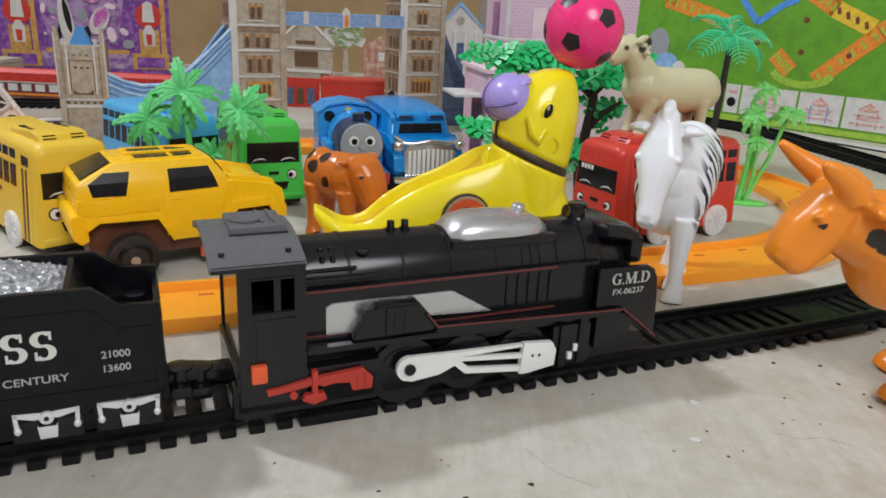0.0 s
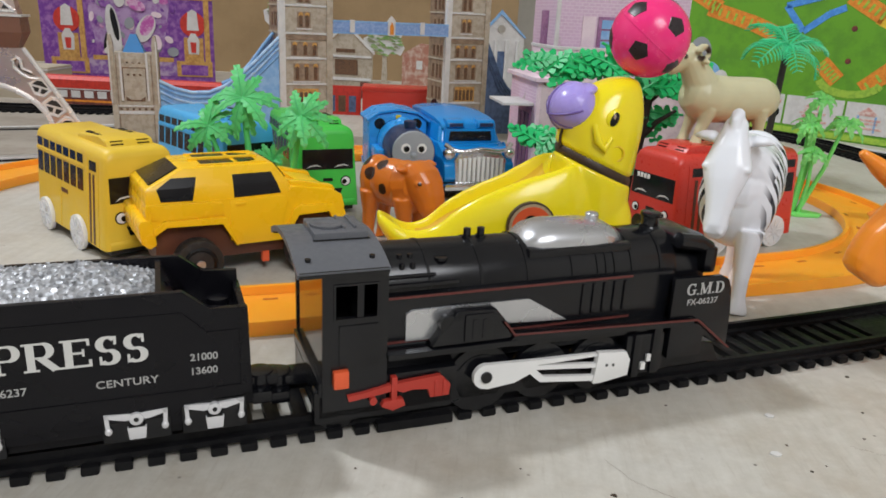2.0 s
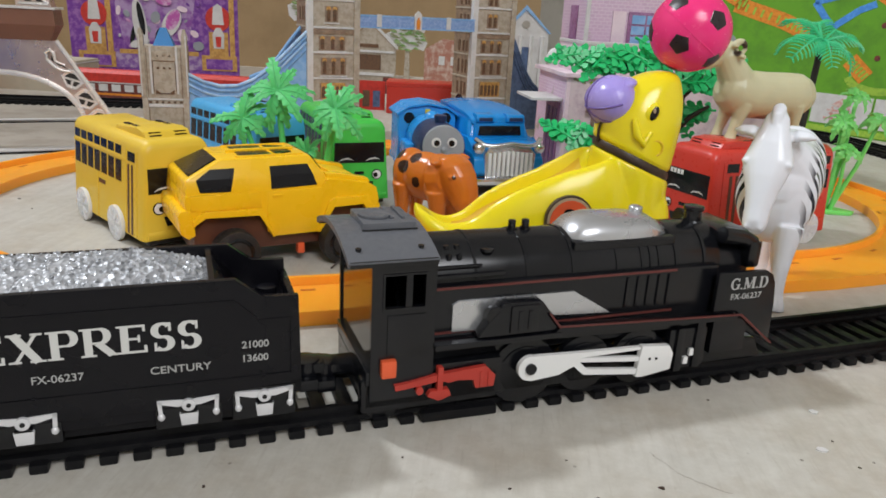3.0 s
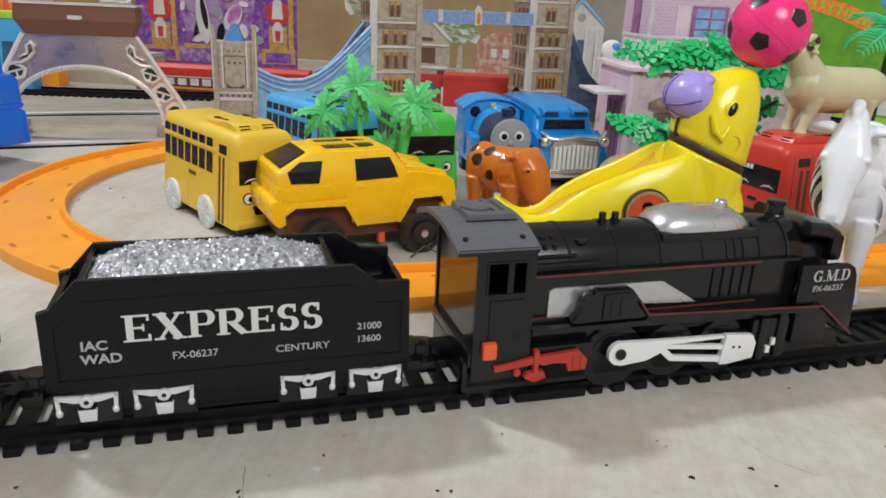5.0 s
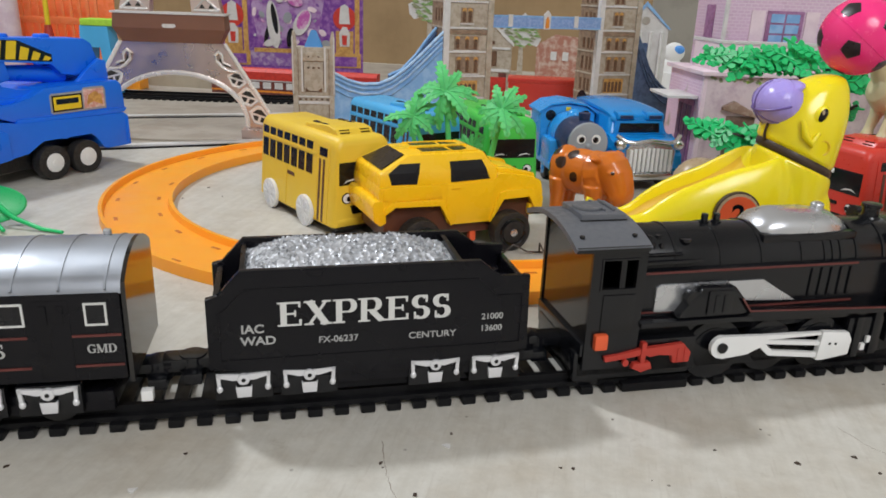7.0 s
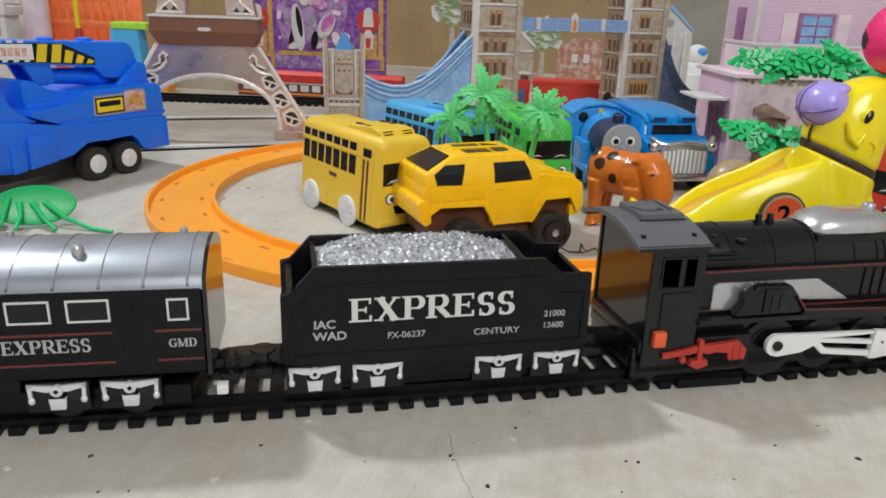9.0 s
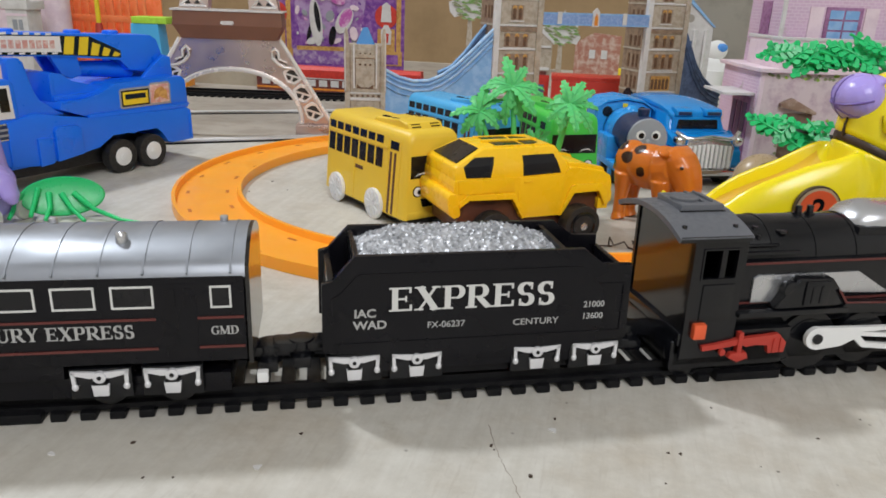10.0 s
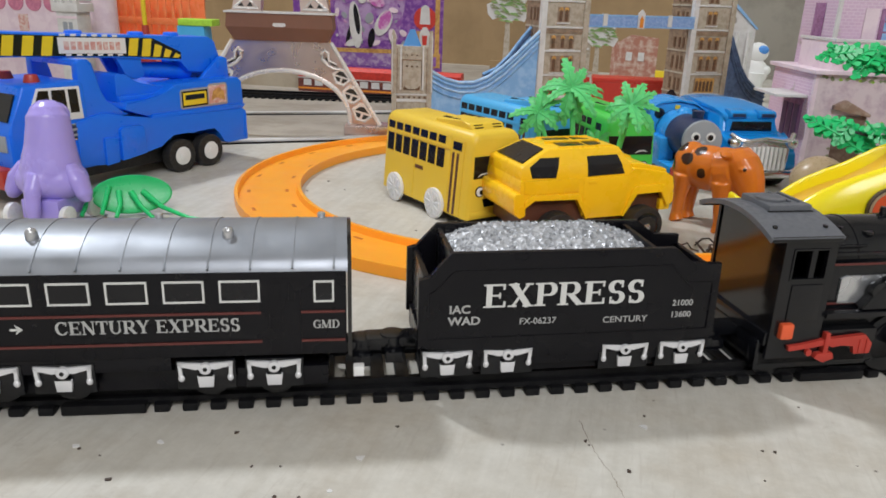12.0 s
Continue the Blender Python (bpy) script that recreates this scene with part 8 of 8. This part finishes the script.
pb = thing("pale_box", "pale beige cardboard box behind the railway track", "cardboard box", pose(-0.735, 0.895, 0, 0, 0, 3))
part("box", Kit().box(0, 0, 0, 172, 60, 40, 0.8), printed("beige_cardboard", (0.50, 0.44, 0.34), (0.44, 0.38, 0.29), 20, 0.7), pb)
part("lid_edge", Kit().box(-1, -1, 36, 173, 61, 37.4, 0.4), CARDWHITE, pb)

rb = thing("red_toy_box", "red plastic toy box between the bridge towers", "toy box", pose(-0.168, 0.905, 0, 0, 0, 6))
part("box", Kit().box(0, 0, 0, 92, 40, 37, 2.0), BUSRED, rb)
part("lid", Kit().box(-1, -1, 33, 93, 41, 39, 1.5), BUSRED, rb)
sb = thing("striped_card", "small dark striped card beside the red toy box", "card picture", pose(-0.232, 0.925, 0, 0, 0, 6))
part("panel", Kit().box(0, 0, 0, 58, 2, 36), REDPRINT, sb)
for i in range(4):
    part("stripe_bar", Kit().box(4 + i * 13, -0.8, 4, 13 + i * 13, 0, 24), BLUEDARKPRINT if i % 2 else STONEDARK, sb)

printed_frond = printed("frond_print", (0.16, 0.30, 0.08), (0.36, 0.46, 0.22), 150)
pc = thing("palm_card", "white and green printed card palm cut-out", "card picture", pose(-0.186, 1.200, 0))
part("trunk", Kit().prism([(-5, 0), (-3, 62), (3, 62), (6, 0)], "y", 0, 1.2), printed("palm_trunk_print", (0.52, 0.46, 0.38), (0.36, 0.30, 0.22), 120), pc)
part("crown_card", Kit().prism([(-32, 70), (-24, 62), (-12, 66), (0, 58), (14, 64), (26, 60), (32, 72), (24, 84), (30, 96), (14, 100), (4, 112), (-8, 102), (-22, 104), (-22, 90), (-34, 84)], "y", -0.6, 0.6), CARDWHITE, pc, smooth=0)
rng = random.Random(31)
for i in range(70):
    a, r = rng.uniform(0, 6.28), 27 * rng.random() ** 0.5
    x, z = r * math.cos(a), 83 + r * math.sin(a) * 0.85
    part("printed_leaf", Kit().prism([(x - 5, z), (x, z + 2), (x + 6, z - 2), (x, z - 2)], "y", -1.4 - 0.01 * i, -0.6), printed_frond if i % 3 else printed_leaf, pc, smooth=0)
p2 = copy_thing(pc, pose(-0.321, 1.120, 0.035, 0, 0, 0))
bs = thing("card_base", "brown card base under the second palm cut-out", "card base", pose(-0.321, 1.120, 0))
part("block", Kit().box(-24, -3, 0, 24, 6, 35), WALLBROWN, bs)

shp = thing("shop_card", "cream printed card shop front with a gable", "card picture", pose(-0.270, 1.110, 0))
part("panel", Kit().prism([(0, 0), (0, 66), (40, 100), (80, 66), (80, 0)], "y", 0, 2), STONEPRINT, shp, smooth=0)
part("gable_trim", Kit().prism([(-3, 64), (40, 103), (83, 64), (83, 69), (40, 108), (-3, 69)], "y", -2, 0.5), CARDWHITE, shp, smooth=0)
part("sign", Kit().box(26, -1, 66, 54, 0, 71), STONEDARK, shp)
part("window", Kit().box(24, -1, 34, 58, 0, 56), STONEDARK, shp)
part("ledge", Kit().box(2, -2.4, 26, 78, 0, 30).box(2, -2.4, 59, 78, 0, 62), CARDWHITE, shp)
part("door", Kit().box(62, -1, 0, 74, 0, 24), MAROONPRINT, shp)

rsp = thing("red_shop_card", "dull red printed card house behind the bridge", "card picture", pose(-0.165, 1.260, 0))
part("panel", Kit().prism([(0, 0), (0, 60), (30, 78), (75, 74), (75, 0)], "y", 0, 2), printed("brick_red_card", (0.40, 0.17, 0.12), (0.55, 0.40, 0.33), 90), rsp, smooth=0)
part("window", Kit().box(24, -1, 36, 34, 0, 50).box(44, -1, 36, 54, 0, 50), CARDWHITE, rsp)

wh = thing("white_house_card", "white printed card temple front with columns", "card picture", pose(-0.032, 1.000, 0, 0, 0, 4))
part("panel", Kit().prism([(0, 0), (0, 104), (26, 134), (58, 104), (58, 0)], "y", 0, 2), CARDWHITE, wh, smooth=0)
part("gable", Kit().prism([(-2, 102), (27, 136), (61, 102), (58, 102), (27, 130), (2, 102)], "y", -2, 0), BLUEPRINT, wh, smooth=0)
part("emblem", Kit().cyl((28, -0.6, 112), "y", 5, 1.2, 20), WALLGREY, wh)
for i in range(4):
    part("column", Kit().cyl((8 + i * 14, -2, 66), "z", 2.4, 64, 14), CARDWHITE, wh)
part("doorway", Kit().box(22, -0.8, 40, 38, 0, 84), BLUEDARKPRINT, wh)

wt = Kit().ball((-2, 0, 40), (20, 5, 20)).ball((0, 0, 68), (15, 5, 14)).ball((-18, 0, 46), (8, 4, 6)).ball((14, 0, 44), (7, 4, 7)).tube([(0, 0, 0), (0, 0, 40)], [12, 14], 12)
fig = thing("white_toy_figure", "small white and blue toy figure at the back", "toy figure", pose(0.045, 1.100, 0))
part("body", wt, WHITE, fig)
part("visor", Kit().ball((6, -3.4, 72), (8, 2, 6)), BLUEINK, fig)

# brown sheet behind the bridge
br = tagged(part("backdrop", Kit().box(-1700, 0, 0, 25, 8, 900), WALLBROWN, None, "", 0, pose(0, 1.42, 0)), "plain brown cardboard sheet standing behind the models", "backdrop", kind="structure")
ys = thing("yellow_strip", "yellow plastic strip lying behind the bridge", "strip", pose(-0.16, 1.33, 0))
part("strip", Kit().box(0, 0, 0, 130, 10, 16, 1), WARNYELLOW, ys)


# ---- green printed box at the right ----
gb = thing("green_box", "green printed cardboard box showing track pictures", "cardboard box", pose(0.247, 1.123, 0, 0, 0, -43.5))
part("box", Kit().box(0, 0, 0, 560, 70, 330, 0.6), GREENPRINT, gb, smooth=0)


def print_bar(name, a, b, w, mat, depth=0.5):
    (ax_, az_), (bx_, bz_) = a, b
    d = Vector((bx_ - ax_, bz_ - az_)).normalized()
    nrm = Vector((-d.y, d.x)) * w / 2
    return part(name, Kit().prism([(ax_ - nrm.x, az_ - nrm.y), (bx_ - nrm.x, bz_ - nrm.y), (bx_ + nrm.x, bz_ + nrm.y), (ax_ + nrm.x, az_ + nrm.y)], "y", -depth, 0.1), mat, gb, smooth=0)


for a, b in (((258, 64), (322, 124)), ((44, 152), (112, 134)), ((112, 134), (150, 120)), ((226, 172), (268, 148)), ((320, 124), (352, 150)), ((395, 60), (460, 120)), ((205, 92), (228, 72)), ((20, 172), (60, 152))):
    print_bar("track_picture", a, b, 20, ORANGEPRINT)
    d = Vector((b[0] - a[0], b[1] - a[1]))
    for i in range(6):
        c = Vector(a) + d * (i + 0.5) / 6
        nn = Vector((-d.y, d.x)).normalized() * 5
        print_bar("track_rung", (c.x - nn.x, c.y - nn.y), (c.x + nn.x, c.y + nn.y), 3.0, LIMEPRINT, 0.8)
print_bar("track_picture", (262, 150), (312, 128), 20, YELLOWPRINT)
for i in range(4):
    print_bar("track_rung", (270 + i * 11, 150 - i * 5), (272 + i * 11, 142 - i * 5), 4, MAROONPRINT, 0.8)
ringpts = [(242 + 36 * math.cos(radians(a)), 74 + 17 * math.sin(radians(a))) for a in range(190, 351, 16)]
for a, b in zip(ringpts, ringpts[1:]):
    print_bar("track_picture", a, b, 9, LIMEPRINT, 0.6)
for a, b in (((150, 158), (176, 128)), ((176, 128), (204, 150)), ((204, 150), (222, 158)), ((150, 158), (200, 172))):
    print_bar("frame_picture", a, b, 8, BLUEINK, 0.6)
for x, z in ((236, 134), (292, 96), (180, 104), (350, 90), (330, 180), (236, 96)):
    part("ring_mark", Kit().lathe([(2.2, -0.5), (3.4, -0.5), (3.4, 0.3), (2.2, 0.3)], 20, Matrix.Translation((x, -0.3, z)) @ Matrix.Rotation(radians(90), 4, "X")), MAROONPRINT, gb)
edges = (96, 148, 170, 244, 298, 356, 414, 472, 530)
for i, (a, b) in enumerate(zip(edges, edges[1:])):
    card = part("picture_panel", Kit().box(a + 1.5, -0.7, 12, b - 1.5, 0, 49), CARDWHITE, gb, "white printed picture panel", 0)
    c = (a + b) / 2
    if b - a < 30:
        part("picture_mark", Kit().cyl((c, -0.9, 26), "y", 6, 0.6, 20), BLACK, card)
        part("picture_mark", Kit().box(c - 6, -1.2, 38, c + 6, -0.6, 42), FADEDRED, card)
        continue
    for z, w in ((18, 19), (24, 13), (28, 16), (34, 9)):
        part("picture_mark", Kit().box(c - w, -1.2, z, c + w, -0.6, z + 2.4), FADEDRED, card)
    for s in (-1, 1):
        part("picture_mark", Kit().box(c + s * 10 - 1, -1.2, 15, c + s * 10 + 1, -0.6, 34), BLUEPRINT if i % 2 else FADEDRED, card)
    part("picture_mark", Kit().prism([(c - 12, 36), (c, 45), (c + 12, 36)], "y", -1.2, -0.6), FADEDRED, card)
part("bottom_edge", Kit().box(0, -0.8, 2, 560, 0, 9), LIMEPRINT, gb)
for x, z, rx, rz, mat in ((40, 92, 17, 22, FACEGREY), (38, 80, 10, 12, PINKPALE), (56, 66, 18, 16, BLUEPRINT), (76, 60, 10, 12, CARDWHITE)):
    part("printed_shape", Kit().prism(oval(x, z, rx, rz, 0, 22), "y", -0.9 - x * 0.006, 0), mat, gb, smooth=0)

# an older, darker board lies beyond the joint
c33, s33 = math.cos(radians(33.8)), math.sin(radians(33.8))
plan = [(-0.5443 + q * c33 - 0.009 * s33, 0.452 + q * s33 + 0.009 * c33) for q in (-0.75, 0.30)] + [(-0.20, 1.40), (-1.75, 1.40), (-1.75, 0.03)]
tagged(part("floor_board", Kit().prism([(x * 1000, y * 1000) for x, y in plan], "z", 0.05, 0.6), printed("old_grey_board", (0.37, 0.33, 0.28), (0.30, 0.26, 0.215), 26, 0.6), None, "", 0), "darker worn board behind the joint", "floor", kind="structure")

# pale foam strips on the board beside the back track
for lab, m, w in (("pale grey foam strip lying on the board", pose(-0.5443, 0.452, 0, 0, 0, 33.8), 260), ("pale grey foam strip lying on the board", pose(-0.62, 0.60, 0, 0, 0, 30), 330), ("pale grey foam strip before the green box", pose(0.352, 0.965, 0, 0, 0, -51), 260)):
    fs = thing("foam_strip", lab, "foam strip", m, "foam strips on the board")
    part("strip", Kit().box(0, 0, 0, w, 9, 3.4, 0.4), CARDWHITE, fs)
    part("dark_edge", Kit().box(0, -1.0, 0, w, 0, 1.6), TRACKBLACK, fs)

# ---- far left: pink card castle, red crate, blue and lime track pieces ----
pk = thing("pink_castle_card", "pink printed card castle wall with scallops", "card model", pose(-1.075, 0.780, 0, 0, 0, 4))
part("wall", Kit().box(0, 0, 0, 262, 40, 190, 0.3), PINKPALE, pk)
part("tower", Kit().cyl((270, 14, 85), "z", 16, 170, 24).cyl((270, 14, 182), "z", 20, 26, 24, r2=2), PINKPALE, pk)
for i in range(9):
    part("scallop", Kit().cyl((14 + i * 27, -0.6, 104), "y", 11.5, 1.6, 20), printed("rose_print", (0.62, 0.22, 0.33), (0.5, 0.16, 0.27)) if i == 0 else bpy.data.materials["rose_print"], pk)
part("ledge", Kit().box(0, -3, 108, 262, 0, 114).box(0, -2, 60, 262, 0, 63), CARDWHITE, pk)
for i in range(4):
    part("window", Kit().box(30 + i * 60, -1, 66, 44 + i * 60, 0, 88), FADEDRED, pk)

wt_ = thing("white_tower_card", "small white printed card tower with battlements", "card model", pose(-0.800, 0.735, 0, 0, 0, 4))
part("wall", Kit().box(-14, 0, 0, 14, 26, 96, 0.3), CARDWHITE, wt_)
part("parapet", Kit().box(-18, -3, 96, 18, 29, 106, 0.4), CARDWHITE, wt_)
for i in range(4):
    part("battlement", Kit().box(-18 + i * 10, -3, 106, -12 + i * 10, 3, 111, 0.3), CARDWHITE, wt_)
part("window", Kit().box(-6, -0.7, 72, 0, 0, 84).box(2, -0.7, 72, 7, 0, 84), FACEGREY, wt_)
part("band", Kit().box(-14.6, -0.8, 88, 14.6, 0, 91), PINKPALE, wt_)

cr = thing("red_crate", "orange-red translucent plastic crate with bars", "crate", pose(-0.870, 0.865, 0, 0, 0, 6))
for z in (78, 112):
    part("crate_rail", Kit().box(0, 0, z, 150, 4, z + 9, 0.6), CRATERED, cr)
part("crate_back", Kit().box(0, 40, 0, 150, 43, 120, 0.6), CRATERED, cr)
part("crate_base", Kit().box(0, 0, 0, 150, 43, 44, 0.6), CRATERED, cr)
for i in range(13):
    part("crate_bar", Kit().box(2 + i * 11.8, 0.6, 44, 6 + i * 11.8, 3.4, 120, 0.4), CRATERED, cr)
for x in (-0.826, -0.752):
    pt = thing("yellow_post", "thin yellow plastic post with a red foot", "toy post", pose(x, 0.820, 0))
    part("post", Kit().cyl((0, 0, 90), "z", 3, 160, 14), WARNYELLOW, pt)
    part("foot", Kit().cyl((0, 0, 40), "z", 14, 80, 18, r2=4), RED, pt)
cy = thing("blue_track_piece", "sky-blue plastic track support piece", "toy track", pose(-0.680, 0.775, 0, 0, 0, 10))
part("support", Kit().prism([(0, 0), (6, 84), (40, 84), (46, 0), (34, 0), (30, 60), (16, 60), (12, 0)], "y", 0, 24, 1.0), CYAN, cy)
lp = thing("lime_track_piece", "lime-green plastic track piece on the blue support", "toy track", pose(-0.672, 0.775, 0.0842, 0, 0, 10))
part("plate", Kit().box(0, 0, 0, 44, 26, 8, 1.2), printed("lime_plastic", (0.42, 0.75, 0.06), (0.36, 0.66, 0.05)), lp)
lo = thing("lime_track_piece", "lime-green and orange track piece on the floor", "toy track", pose(-0.745, 0.842, 0, 0, 0, 6))
part("plate", Kit().box(0, 0, 0, 40, 24, 10, 1.2), bpy.data.materials["lime_plastic"], lo)
part("ramp", Kit().prism([(40, 0), (95, 0), (95, 26), (85, 26), (40, 6)], "y", 0, 24, 0.8), ORANGE, lo)


# ---- crumbs and flecks on the board ----
rng = random.Random(77)
for name, label, mat, count, size in (("crumb", "small dark crumbs scattered on the board", STRAP, 95, 0.75), ("fleck", "small pale flecks scattered on the board", CARDWHITE, 26, 1.3)):
    k = Kit()
    for _ in range(count):
        u, v = rng.uniform(-0.34, 0.36), rng.choice((rng.uniform(-0.075, -0.004), rng.uniform(-0.075, -0.004), rng.uniform(0.07, 0.33)))
        x, y = on_train(u, v)
        s = size * rng.uniform(0.4, 1.25)
        k.prism([(x * 1000 + s * rng.uniform(0.5, 1.5) * math.cos(q * 1.05), y * 1000 + s * rng.uniform(0.5, 1.3) * math.sin(q * 1.05)) for q in range(6)], "z", 0.0, s * 0.35)
    tagged(part(name, k, mat, None, label, 0), category="debris", kind="stuff")

# ---- a split in the board's face and a few scratches ----
rng = random.Random(31)
for name, label, pts, w, mat in (("board_split", "thin dark split in the face of the board", ((-0.1125, 0.1572), (-0.1083, 0.1449), (-0.1052, 0.1381), (-0.1005, 0.1294), (-0.0965, 0.1195), (-0.091, 0.104)), 0.13, SPLITSHADE), ("board_scratch", "faint brown scratch across the board", ((0.035, 0.205), (0.041, 0.196), (0.046, 0.192), (0.055, 0.188)), 0.12, SPLITSHADE), ("board_scratch", "faint brown scratch across the board", ((0.118, 0.225), (0.126, 0.221), (0.135, 0.223), (0.142, 0.219)), 0.12, SPLITSHADE)):
    line = [Vector((x * 1000, y * 1000, 0.05)) for x, y in pts]
    fine = []
    for a, b in zip(line, line[1:]):
        for q in range(5):
            fine.append(a.lerp(b, q / 5) + Vector((rng.uniform(-0.35, 0.35), rng.uniform(-0.35, 0.35), 0)))
    fine.append(line[-1])
    tagged(part(name, Kit().tube(fine, [w * rng.uniform(0.4, 1.2) for _ in fine], 6, 0.3), mat, None, label, 60), category="board crack")
